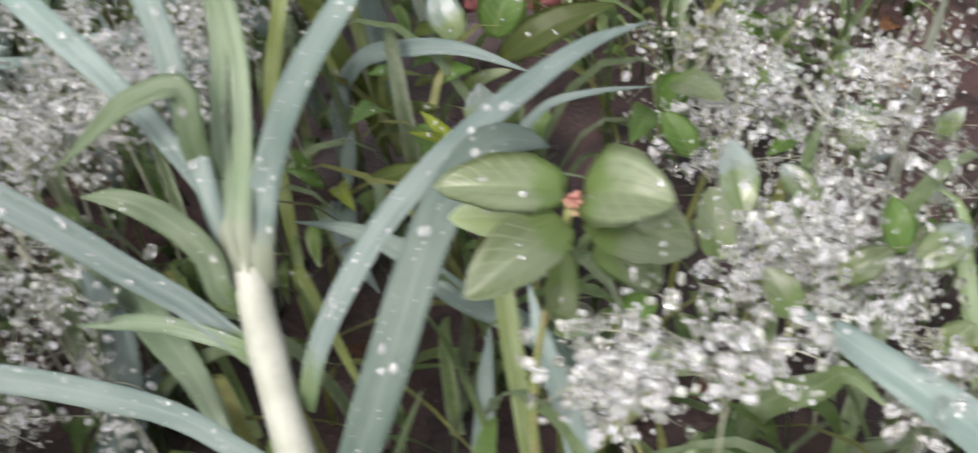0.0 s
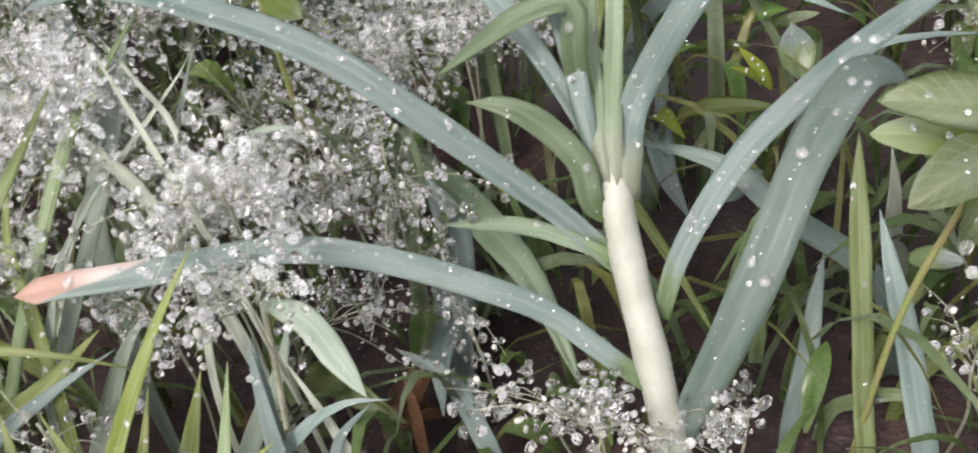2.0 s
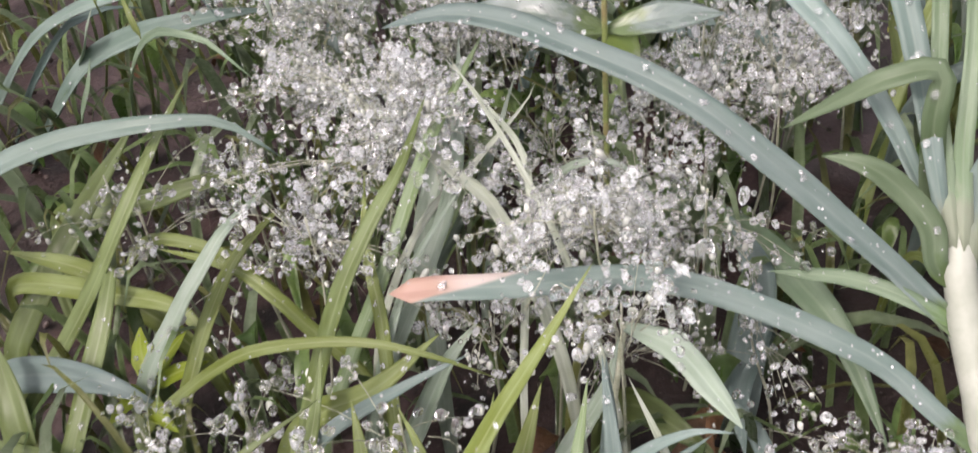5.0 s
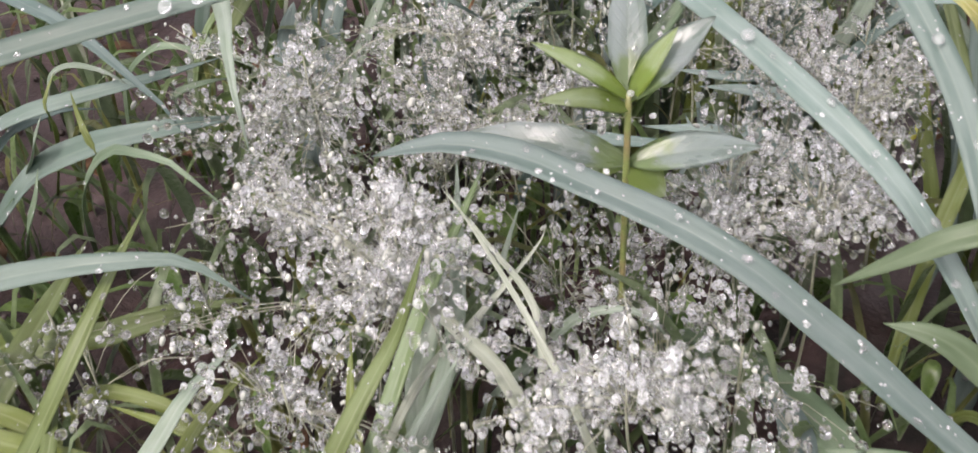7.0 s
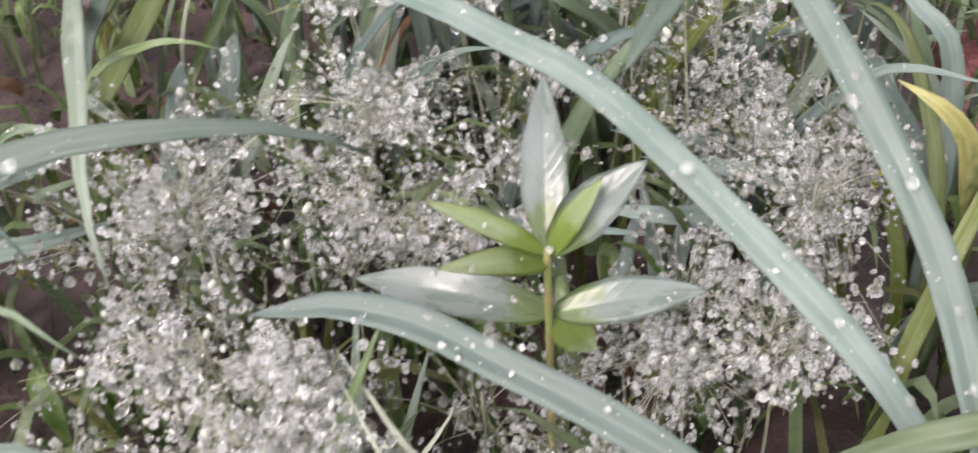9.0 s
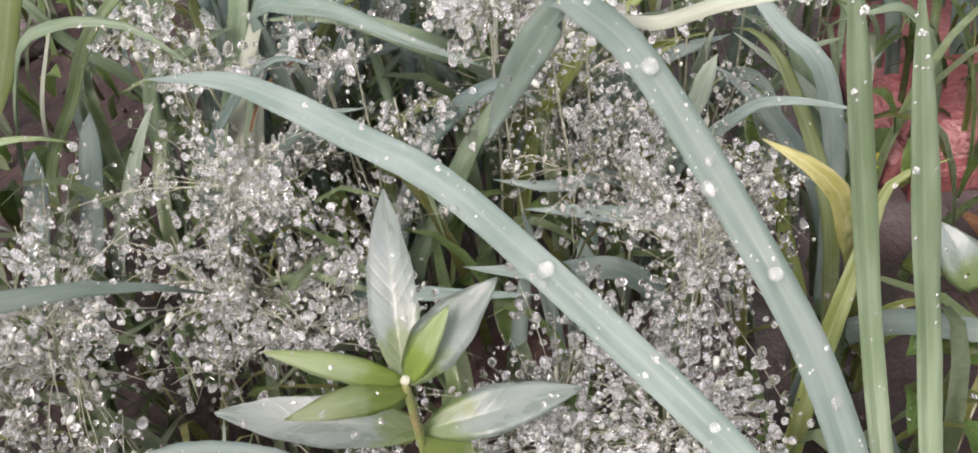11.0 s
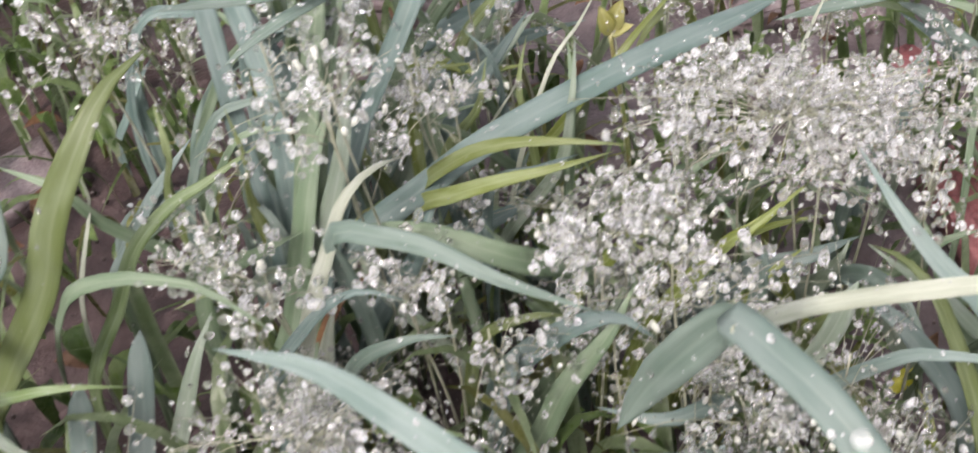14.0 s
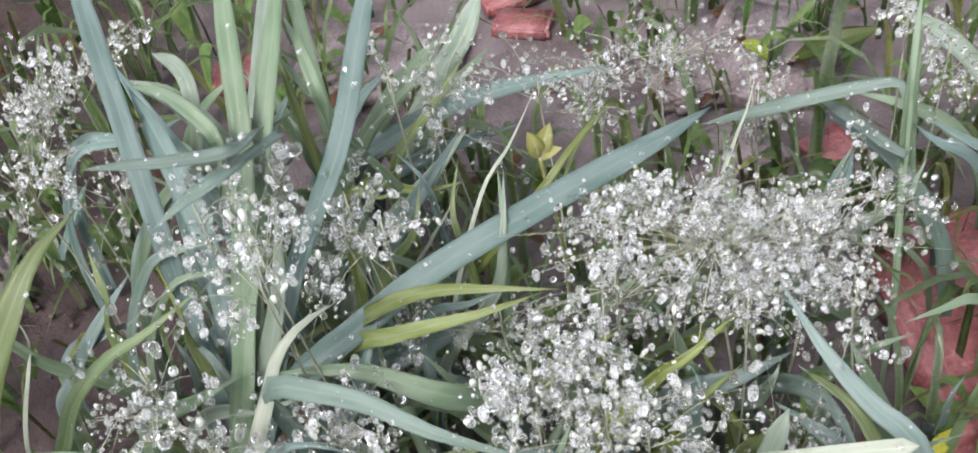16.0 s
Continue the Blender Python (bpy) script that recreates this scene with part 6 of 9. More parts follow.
blade("blade", [(-0.1867, 0.1994, 0.0240), (-0.1809, 0.1993, 0.0630), (-0.1675, 0.1993, 0.0850), (-0.1546, 0.1992, 0.1050), (-0.1403, 0.2007, 0.1080), (-0.1317, 0.2054, 0.0950)], 0.0031, PALE, 6, parent=tuft)
blade("blade", [(-0.2014, 0.1870, 0.0240), (-0.1976, 0.1907, 0.0600), (-0.1888, 0.1993, 0.0800), (-0.1812, 0.2067, 0.0950), (-0.1754, 0.2296, 0.1150)], 0.0034, PALE, 4, parent=tuft)
blade("blade", [(-0.2059, 0.1807, 0.0240), (-0.2023, 0.1845, 0.0600), (-0.1938, 0.1934, 0.0800), (-0.1833, 0.2042, 0.1000), (-0.1752, 0.2130, 0.1100)], 0.0073, GREEN, 3, parent=tuft, label="wet green grass blade rising from the turf")
tuft = thing("grass_tuft", (-0.1223, 0.3205, GROUND), "dense tuft of blue-green and pale green grass with few drops", "grass")
tuft["group"] = "grass tufts"
blade("blade", [(-0.1223, 0.3205, 0.0240), (-0.1205, 0.3243, 0.0540), (-0.1164, 0.3332, 0.0700), (-0.1158, 0.3343, 0.0850), (-0.1135, 0.3381, 0.0900)], 0.0061, BLUE, 1, parent=tuft)
blade("blade", [(-0.1248, 0.3019, 0.0240), (-0.1262, 0.3059, 0.0540), (-0.1295, 0.3151, 0.0700), (-0.1329, 0.3250, 0.0800), (-0.1358, 0.3283, 0.0900)], 0.0045, BLUE, 1, parent=tuft)
blade("blade", [(-0.0890, 0.3148, 0.0240), (-0.0945, 0.3129, 0.0630), (-0.1072, 0.3084, 0.0850), (-0.1262, 0.3017, 0.0920), (-0.1434, 0.3047, 0.0900), (-0.1514, 0.3076, 0.0880)], 0.0066, BLUE, 2, parent=tuft)
blade("blade", [(-0.1386, 0.2933, 0.0240), (-0.1376, 0.2980, 0.0570), (-0.1352, 0.3087, 0.0750), (-0.1342, 0.3136, 0.0800), (-0.1383, 0.3209, 0.0850)], 0.0049, BLUE, 1, parent=tuft)
blade("blade", [(-0.1084, 0.3317, 0.0240), (-0.1015, 0.3364, 0.0780), (-0.0852, 0.3474, 0.1100), (-0.0817, 0.3498, 0.1200), (-0.0785, 0.3535, 0.1250)], 0.0058, PALE, 1, tip=0.1, parent=tuft, label="wet green grass blade rising from the turf")
tuft = thing("grass_tuft", (-0.0914, 0.3551, GROUND), "small tuft of blue-green and yellow-green grass with few drops", "grass")
tuft["group"] = "grass tufts"
blade("blade", [(-0.0914, 0.3551, 0.0240), (-0.0965, 0.3523, 0.0630), (-0.1082, 0.3457, 0.0850), (-0.1265, 0.3353, 0.0920), (-0.1452, 0.3409, 0.0900)], 0.0053, BLUE, 1, parent=tuft)
blade("blade", [(-0.1008, 0.3469, 0.0240), (-0.0928, 0.3426, 0.0840), (-0.0743, 0.3327, 0.1200), (-0.0630, 0.3267, 0.1300), (-0.0417, 0.3236, 0.1280)], 0.0040, BLUE, 2, parent=tuft)
blade("blade", [(-0.0774, 0.3680, 0.0240), (-0.0797, 0.3713, 0.0528), (-0.0849, 0.3790, 0.0680), (-0.0898, 0.3863, 0.0880), (-0.0946, 0.3986, 0.0920)], 0.0043, YELLOW, 3, parent=tuft, label="arching blue-green grass blade beaded with water drops")
tuft = thing("grass_tuft", (-0.3421, 0.3500, GROUND), "dense tuft of green and blue-green grass beaded with drops", "grass")
tuft["group"] = "grass tufts"
blade("blade", [(-0.3421, 0.3500, 0.0240), (-0.3359, 0.3509, 0.0660), (-0.3213, 0.3530, 0.0900), (-0.2956, 0.3566, 0.1250), (-0.2826, 0.3588, 0.1500), (-0.2710, 0.3650, 0.1680), (-0.2630, 0.3780, 0.1780), (-0.2550, 0.3920, 0.1800)], 0.0118, OLIVEBLADE, 4, parent=tuft)
blade("blade", [(-0.3472, 0.3616, 0.0240), (-0.3382, 0.3605, 0.0840), (-0.3174, 0.3580, 0.1200), (-0.3001, 0.3559, 0.1400), (-0.3028, 0.3721, 0.1500)], 0.0085, TEAL, 2, big=1.8, parent=tuft, label="arching blue-green grass blade beaded with water drops")
drop_on(tuft, (-0.2920, 0.3440, 0.1520), 0.0030)
blade("blade", [(-0.3375, 0.3335, 0.0240), (-0.3293, 0.3319, 0.0780), (-0.3100, 0.3283, 0.1100), (-0.2862, 0.3238, 0.1250), (-0.2721, 0.3233, 0.1280), (-0.2614, 0.3274, 0.1220)], 0.0040, GREEN, 8, parent=tuft)
blade("blade", [(-0.3491, 0.3552, 0.0240), (-0.3443, 0.3520, 0.0630), (-0.3331, 0.3445, 0.0850), (-0.3098, 0.3289, 0.0900), (-0.2985, 0.3278, 0.0850)], 0.0057, PALE, 2, parent=tuft, label="wet green grass blade rising from the turf")
tuft = thing("grass_tuft", (-0.2771, 0.3277, GROUND), "single wet pale green grass blade with few drops", "grass")
tuft["group"] = "grass tufts"
blade("blade", [(-0.2771, 0.3277, 0.0240), (-0.2738, 0.3318, 0.0600), (-0.2661, 0.3413, 0.0800), (-0.2580, 0.3512, 0.1000), (-0.2524, 0.3610, 0.1100)], 0.0065, PALE, 2, parent=tuft)
tuft = thing("grass_tuft", (-0.3400, 0.4188, GROUND), "small tuft of blue-green and green grass beaded with drops", "grass")
tuft["group"] = "grass tufts"
blade("blade", [(-0.3400, 0.3860, 0.0240), (-0.3010, 0.3560, 0.1000), (-0.2760, 0.3370, 0.1400), (-0.2640, 0.3310, 0.1560), (-0.2520, 0.3290, 0.1620), (-0.2400, 0.3270, 0.1640), (-0.2280, 0.3250, 0.1620), (-0.2130, 0.3200, 0.1520)], 0.0050, SHOOT, 5, base=0.2, parent=tuft, label="wet green grass blade rising from the turf")
blade("blade", [(-0.3259, 0.4220, 0.0240), (-0.3218, 0.4215, 0.0540), (-0.3120, 0.4204, 0.0700), (-0.2906, 0.4178, 0.1000), (-0.2721, 0.4246, 0.1200)], 0.0062, BLUE, 4, parent=tuft)
blade("blade", [(-0.3252, 0.4334, 0.0240), (-0.3205, 0.4315, 0.0591), (-0.3095, 0.4269, 0.0785), (-0.2884, 0.4180, 0.0985), (-0.2743, 0.4180, 0.1045)], 0.0066, BLUE, 3, parent=tuft)
tuft = thing("grass_tuft", (-0.1332, 0.4001, GROUND), "small tuft of blue-green and green grass beaded with drops", "grass")
tuft["group"] = "grass tufts"
blade("blade", [(-0.1332, 0.4001, 0.0240), (-0.1381, 0.3946, 0.0720), (-0.1496, 0.3818, 0.1000), (-0.1650, 0.3645, 0.1250), (-0.1904, 0.3715, 0.1300), (-0.2155, 0.3746, 0.1280)], 0.0076, SHOOT, 6, parent=tuft, label="arching blue-green grass blade beaded with water drops")
blade("blade", [(-0.1283, 0.3801, 0.0240), (-0.1210, 0.3791, 0.0720), (-0.1040, 0.3769, 0.1000), (-0.0877, 0.3747, 0.1100), (-0.0717, 0.3820, 0.1100)], 0.0077, BLUE, 4, parent=tuft)
blade("blade", [(-0.1398, 0.3911, 0.0240), (-0.1445, 0.3905, 0.0569), (-0.1554, 0.3893, 0.0748), (-0.1644, 0.3882, 0.0948), (-0.1781, 0.3950, 0.0988)], 0.0052, TEAL, 3, parent=tuft)
blade("blade", [(-0.1459, 0.4161, 0.0240), (-0.1406, 0.4167, 0.0606), (-0.1281, 0.4182, 0.0810), (-0.1143, 0.4198, 0.1010), (-0.0983, 0.4287, 0.1050)], 0.0040, SHOOT, 3, parent=tuft, label="arching blue-green grass blade beaded with water drops")
tuft = thing("grass_tuft", (-0.1828, 0.3723, GROUND), "small tuft of pale green and blue-green grass with few drops", "grass")
tuft["group"] = "grass tufts"
blade("blade", [(-0.1828, 0.3723, 0.0240), (-0.1896, 0.3735, 0.0690), (-0.2052, 0.3762, 0.0950), (-0.2103, 0.3771, 0.1100), (-0.2142, 0.3895, 0.1150)], 0.0042, PALE, 1, parent=tuft)
blade("blade", [(-0.1812, 0.3592, 0.0240), (-0.1733, 0.3564, 0.0780), (-0.1548, 0.3497, 0.1100), (-0.1389, 0.3440, 0.1250), (-0.1287, 0.3411, 0.1200)], 0.0077, TUFTBLUE, 3, parent=tuft, label="arching blue-green grass blade beaded with water drops")
blade("blade", [(-0.1796, 0.3929, 0.0240), (-0.1846, 0.3934, 0.0585), (-0.1962, 0.3946, 0.0774), (-0.2070, 0.3957, 0.0974), (-0.2249, 0.4030, 0.1034)], 0.0047, PALE, 2, parent=tuft)
blade("blade", [(-0.1663, 0.3910, 0.0240), (-0.1604, 0.3906, 0.0641), (-0.1465, 0.3895, 0.0869), (-0.1322, 0.3885, 0.1069), (-0.1168, 0.3945, 0.1109)], 0.0053, YELLOW, 3, parent=tuft, label="arching blue-green grass blade beaded with water drops")
tuft = thing("grass_tuft", (-0.2667, 0.3913, GROUND), "dense tuft of blue-green and pale green grass with few drops", "grass")
tuft["group"] = "grass tufts"
blade("blade", [(-0.2667, 0.3913, 0.0240), (-0.2600, 0.3885, 0.0720), (-0.2441, 0.3819, 0.1000), (-0.2200, 0.3718, 0.1150), (-0.2073, 0.3768, 0.1150)], 0.0049, PALE, 1, parent=tuft, label="wet green grass blade rising from the turf")
blade("blade", [(-0.2843, 0.4088, 0.0240), (-0.2754, 0.4081, 0.0960), (-0.2544, 0.4062, 0.1400), (-0.2376, 0.4048, 0.1500), (-0.2203, 0.4079, 0.1500)], 0.0045, TEAL, 2, parent=tuft)
blade("blade", [(-0.2785, 0.4059, 0.0240), (-0.2696, 0.4044, 0.0930), (-0.2489, 0.4010, 0.1350), (-0.2329, 0.3983, 0.1450), (-0.2187, 0.3956, 0.1430)], 0.0035, SHOOT, 1, parent=tuft, label="wet green grass blade rising from the turf")
blade("blade", [(-0.2596, 0.3938, 0.0240), (-0.2596, 0.3976, 0.0518), (-0.2596, 0.4065, 0.0663), (-0.2597, 0.4109, 0.0863), (-0.2668, 0.4203, 0.0923)], 0.0044, TEAL, 2, parent=tuft)
blade("blade", [(-0.2784, 0.4144, 0.0240), (-0.2853, 0.4116, 0.0727), (-0.3015, 0.4051, 0.1012), (-0.3089, 0.4021, 0.1212), (-0.3295, 0.4075, 0.1272)], 0.0046, SHOOT, 2, parent=tuft, label="arching blue-green grass blade beaded with water drops")
tuft = thing("grass_tuft", (-0.2351, 0.3302, GROUND), "small tuft of blue-green and straw-coloured grass with few drops", "grass")
tuft["group"] = "grass tufts"
blade("blade", [(-0.2351, 0.3302, 0.0240), (-0.2360, 0.3343, 0.0540), (-0.2380, 0.3439, 0.0700), (-0.2390, 0.3489, 0.0850), (-0.2324, 0.3573, 0.0900)], 0.0047, TUFTBLUE, 1, parent=tuft)
blade("blade", [(-0.2333, 0.3429, 0.0240), (-0.2264, 0.3487, 0.0960), (-0.2102, 0.3621, 0.1400), (-0.2046, 0.3667, 0.1500), (-0.1982, 0.3718, 0.1530), (-0.1930, 0.3812, 0.1480)], 0.0053, STRAW, 1, parent=tuft, label="pale yellow withered grass blade")
blade("blade", [(-0.2495, 0.3482, 0.0240), (-0.2406, 0.3477, 0.0840), (-0.2196, 0.3468, 0.1200), (-0.2029, 0.3460, 0.1350), (-0.1892, 0.3447, 0.1320)], 0.0043, TUFTBLUE, 5, parent=tuft)
blade("blade", [(-0.2379, 0.3404, 0.0240), (-0.2339, 0.3446, 0.0630), (-0.2247, 0.3544, 0.0850), (-0.2202, 0.3591, 0.1000), (-0.2168, 0.3624, 0.1100)], 0.0070, STRAW, 0, parent=tuft, label="pale bleached grass sheath")
tuft = thing("grass_tuft", (-0.1979, 0.3029, GROUND), "single wet blue-green grass blade beaded with drops", "grass")
tuft["group"] = "grass tufts"
blade("blade", [(-0.1979, 0.3029, 0.0240), (-0.1922, 0.3020, 0.0630), (-0.1789, 0.2999, 0.0850), (-0.1527, 0.2957, 0.0900), (-0.1282, 0.2953, 0.0900)], 0.0049, TUFTBLUE, 4, parent=tuft)
tuft = thing("grass_tuft", (-0.0910, 0.3975, GROUND), "dense tuft of pale green and green grass with few drops", "grass")
tuft["group"] = "grass tufts"
blade("blade", [(-0.0910, 0.3975, 0.0240), (-0.0884, 0.3906, 0.0720), (-0.0823, 0.3746, 0.1000), (-0.0796, 0.3672, 0.1200), (-0.0777, 0.3701, 0.1220)], 0.0066, PALE, 0, parent=tuft)
blade("blade", [(-0.0807, 0.4040, 0.0240), (-0.0778, 0.3984, 0.0660), (-0.0710, 0.3854, 0.0900), (-0.0631, 0.3706, 0.1000), (-0.0563, 0.3543, 0.0950)], 0.0062, TEAL, 2, parent=tuft, label="arching blue-green grass blade beaded with water drops")
blade("blade", [(-0.0777, 0.4046, 0.0240), (-0.0801, 0.4030, 0.0465), (-0.0858, 0.3994, 0.0576), (-0.0972, 0.3919, 0.0776), (-0.1090, 0.3939, 0.0816)], 0.0043, PALE, 4, parent=tuft)
blade("blade", [(-0.1066, 0.3940, 0.0240), (-0.1095, 0.3921, 0.0498), (-0.1163, 0.3877, 0.0630), (-0.1263, 0.3812, 0.0830), (-0.1384, 0.3836, 0.0870)], 0.0032, PALE, 4, parent=tuft)
blade("blade", [(-0.0919, 0.3800, 0.0240), (-0.0972, 0.3800, 0.0608), (-0.1098, 0.3801, 0.0813), (-0.1214, 0.3802, 0.1013), (-0.1357, 0.3877, 0.1053)], 0.0040, YELLOW, 4, parent=tuft, label="arching blue-green grass blade beaded with water drops")
blade("blade", [(-0.1000, 0.4204, 0.0240), (-0.1030, 0.4195, 0.0479), (-0.1100, 0.4173, 0.0598), (-0.1261, 0.4124, 0.0798), (-0.1456, 0.4172, 0.0838)], 0.0041, SHOOT, 3, parent=tuft, label="arching blue-green grass blade beaded with water drops")
blade("blade", [(-0.0869, 0.3948, 0.0240), (-0.0892, 0.3975, 0.0502), (-0.0944, 0.4038, 0.0636), (-0.1010, 0.4116, 0.0836), (-0.1085, 0.4254, 0.0876)], 0.0040, SHOOT, 3, parent=tuft, label="arching blue-green grass blade beaded with water drops")
blade("blade", [(-0.0757, 0.3988, 0.0240), (-0.0806, 0.3950, 0.0652), (-0.0919, 0.3862, 0.0887), (-0.0988, 0.3809, 0.1087), (-0.1055, 0.3846, 0.1127)], 0.0039, SHOOT, 3, parent=tuft, label="arching blue-green grass blade beaded with water drops")
tuft = thing("grass_tuft", (-0.2297, 0.3649, GROUND), "dense tuft of blue-green and green grass beaded with drops", "grass")
tuft["group"] = "grass tufts"
blade("blade", [(-0.2297, 0.3649, 0.0240), (-0.2327, 0.3722, 0.0750), (-0.2397, 0.3892, 0.1050), (-0.2451, 0.4027, 0.1350), (-0.2498, 0.4192, 0.1650), (-0.2666, 0.4601, 0.1850), (-0.2825, 0.4967, 0.1960)], 0.0066, TUFTBLUE, 8, tip=0.16, parent=tuft)
blade("blade", [(-0.2355, 0.3673, 0.0240), (-0.2354, 0.3752, 0.0750), (-0.2351, 0.3935, 0.1050), (-0.2349, 0.4094, 0.1450), (-0.2441, 0.4277, 0.1650), (-0.2567, 0.4480, 0.1750)], 0.0070, TUFTBLUE, 5, tip=0.16, parent=tuft)
blade("blade", [(-0.2418, 0.3509, 0.0240), (-0.2380, 0.3585, 0.0780), (-0.2292, 0.3760, 0.1100), (-0.2214, 0.3915, 0.1450), (-0.2157, 0.4126, 0.1750), (-0.2189, 0.4407, 0.1950), (-0.2241, 0.4692, 0.2070)], 0.0062, SHOOT, 5, tip=0.16, parent=tuft, label="wet green grass blade rising from the turf")
blade("blade", [(-0.2371, 0.3526, 0.0240), (-0.2322, 0.3594, 0.0780), (-0.2209, 0.3754, 0.1100), (-0.2072, 0.3948, 0.1450), (-0.1892, 0.4117, 0.1750), (-0.1824, 0.4390, 0.1920), (-0.1779, 0.4668, 0.2030)], 0.0062, TUFTBLUE, 12, tip=0.16, parent=tuft)
blade("blade", [(-0.2329, 0.3489, 0.0240), (-0.2304, 0.3569, 0.0780), (-0.2246, 0.3757, 0.1100), (-0.2176, 0.3980, 0.1500), (-0.2104, 0.4265, 0.1800), (-0.2084, 0.4463, 0.1900), (-0.2076, 0.4713, 0.1980)], 0.0057, SHOOT, 4, tip=0.16, parent=tuft, label="wet green grass blade rising from the turf")
blade("blade", [(-0.2505, 0.3622, 0.0240), (-0.2441, 0.3658, 0.0720), (-0.2292, 0.3743, 0.1000), (-0.2162, 0.3816, 0.1300), (-0.2094, 0.3904, 0.1500), (-0.2086, 0.4057, 0.1650)], 0.0070, PALE, 4, parent=tuft, label="wet green grass blade rising from the turf")
blade("blade", [(-0.2521, 0.3579, 0.0240), (-0.2471, 0.3617, 0.0660), (-0.2353, 0.3705, 0.0900), (-0.2263, 0.3771, 0.1200), (-0.2203, 0.3869, 0.1400), (-0.2134, 0.3975, 0.1550)], 0.0084, SHOOT, 4, parent=tuft, label="wet green grass blade rising from the turf")
blade("blade", [(-0.2309, 0.4221, 0.1530), (-0.2194, 0.4088, 0.1836), (-0.2270, 0.4164, 0.1895), (-0.2404, 0.4307, 0.1861), (-0.2530, 0.4416, 0.1802)], 0.0040, SHOOT, 6, parent=tuft)
blade("blade", [(-0.2102, 0.4176, 0.1800), (-0.2094, 0.3937, 0.1937), (-0.2253, 0.3954, 0.1903), (-0.2438, 0.4013, 0.1853), (-0.2581, 0.4072, 0.1802)], 0.0034, TEAL, 5, parent=tuft)
blade("blade", [(-0.2039, 0.4149, 0.1800), (-0.2127, 0.3878, 0.1903), (-0.2236, 0.3845, 0.1853), (-0.2329, 0.3836, 0.1786)], 0.0036, TEAL, 5, parent=tuft)
blade("blade", [(-0.2408, 0.4401, 0.1530), (-0.2354, 0.4399, 0.1769), (-0.2413, 0.4508, 0.1794), (-0.2547, 0.4668, 0.1735)], 0.0048, PALE, 3, parent=tuft)
blade("blade", [(-0.2651, 0.4590, 0.1440), (-0.2530, 0.4374, 0.1702), (-0.2556, 0.4416, 0.1752)], 0.0040, YELLOW, 1, parent=tuft)
blade("blade", [(-0.2012, 0.4500, 0.1440), (-0.1976, 0.4357, 0.1752), (-0.2026, 0.4483, 0.1836), (-0.2085, 0.4609, 0.1853)], 0.0040, SHOOT, 5, parent=tuft)
blade("blade", [(-0.2094, 0.3680, 0.0240), (-0.2094, 0.3650, 0.0972), (-0.2094, 0.3580, 0.1420), (-0.1951, 0.3526, 0.1480), (-0.1805, 0.3468, 0.1490), (-0.1642, 0.3391, 0.1460), (-0.1406, 0.3346, 0.1380)], 0.0061, TEAL, 12, parent=tuft)
blade("blade", [(-0.2412, 0.3705, 0.0240), (-0.2327, 0.3733, 0.0810), (-0.2130, 0.3799, 0.1150), (-0.1907, 0.3873, 0.1300), (-0.1705, 0.3959, 0.1400), (-0.1374, 0.4108, 0.1480), (-0.1056, 0.4313, 0.1480), (-0.0850, 0.4520, 0.1425)], 0.0078, TUFTBLUE, 18, tip=0.22, parent=tuft)
blade("blade", [(-0.2187, 0.3774, 0.0240), (-0.2124, 0.3812, 0.0720), (-0.1976, 0.3900, 0.1000), (-0.1876, 0.3960, 0.1150), (-0.1910, 0.4039, 0.1200)], 0.0068, TUFTBLUE, 3, parent=tuft)
blade("blade", [(-0.2340, 0.3819, 0.0240), (-0.2322, 0.3907, 0.0870), (-0.2278, 0.4113, 0.1250), (-0.2231, 0.4330, 0.1550), (-0.2194, 0.4480, 0.1680), (-0.2185, 0.4745, 0.1780), (-0.2191, 0.5079, 0.1860)], 0.0058, PALE, 3, tip=0.16, parent=tuft, label="wet green grass blade rising from the turf")
blade("blade", [(-0.2227, 0.3724, 0.0240), (-0.2145, 0.3743, 0.0780), (-0.1954, 0.3787, 0.1100), (-0.1895, 0.3800, 0.1250), (-0.1856, 0.3872, 0.1320)], 0.0068, TUFTBLUE, 4, parent=tuft)
blade("blade", [(-0.2466, 0.3605, 0.0240), (-0.2414, 0.3610, 0.0600), (-0.2292, 0.3621, 0.0800), (-0.2222, 0.3627, 0.0980), (-0.2139, 0.3641, 0.1120), (-0.2020, 0.3655, 0.1220)], 0.0045, DRYLEAF, 0, parent=tuft, label="dry orange grass blade")
blade("blade", [(-0.2169, 0.3653, 0.0240), (-0.2218, 0.3706, 0.0710), (-0.2330, 0.3829, 0.0983), (-0.2364, 0.3866, 0.1183), (-0.2473, 0.3957, 0.1243)], 0.0053, TEAL, 5, parent=tuft)
blade("blade", [(-0.2257, 0.3676, 0.0240), (-0.2200, 0.3695, 0.0643), (-0.2067, 0.3740, 0.0872), (-0.1945, 0.3782, 0.1072), (-0.1843, 0.3862, 0.1132)], 0.0036, SHOOT, 4, parent=tuft, label="arching blue-green grass blade beaded with water drops")
tuft = thing("grass_tuft", (-0.2207, 0.4100, GROUND), "dense tuft of blue-green and yellow-green grass with few drops", "grass")
tuft["group"] = "grass tufts"
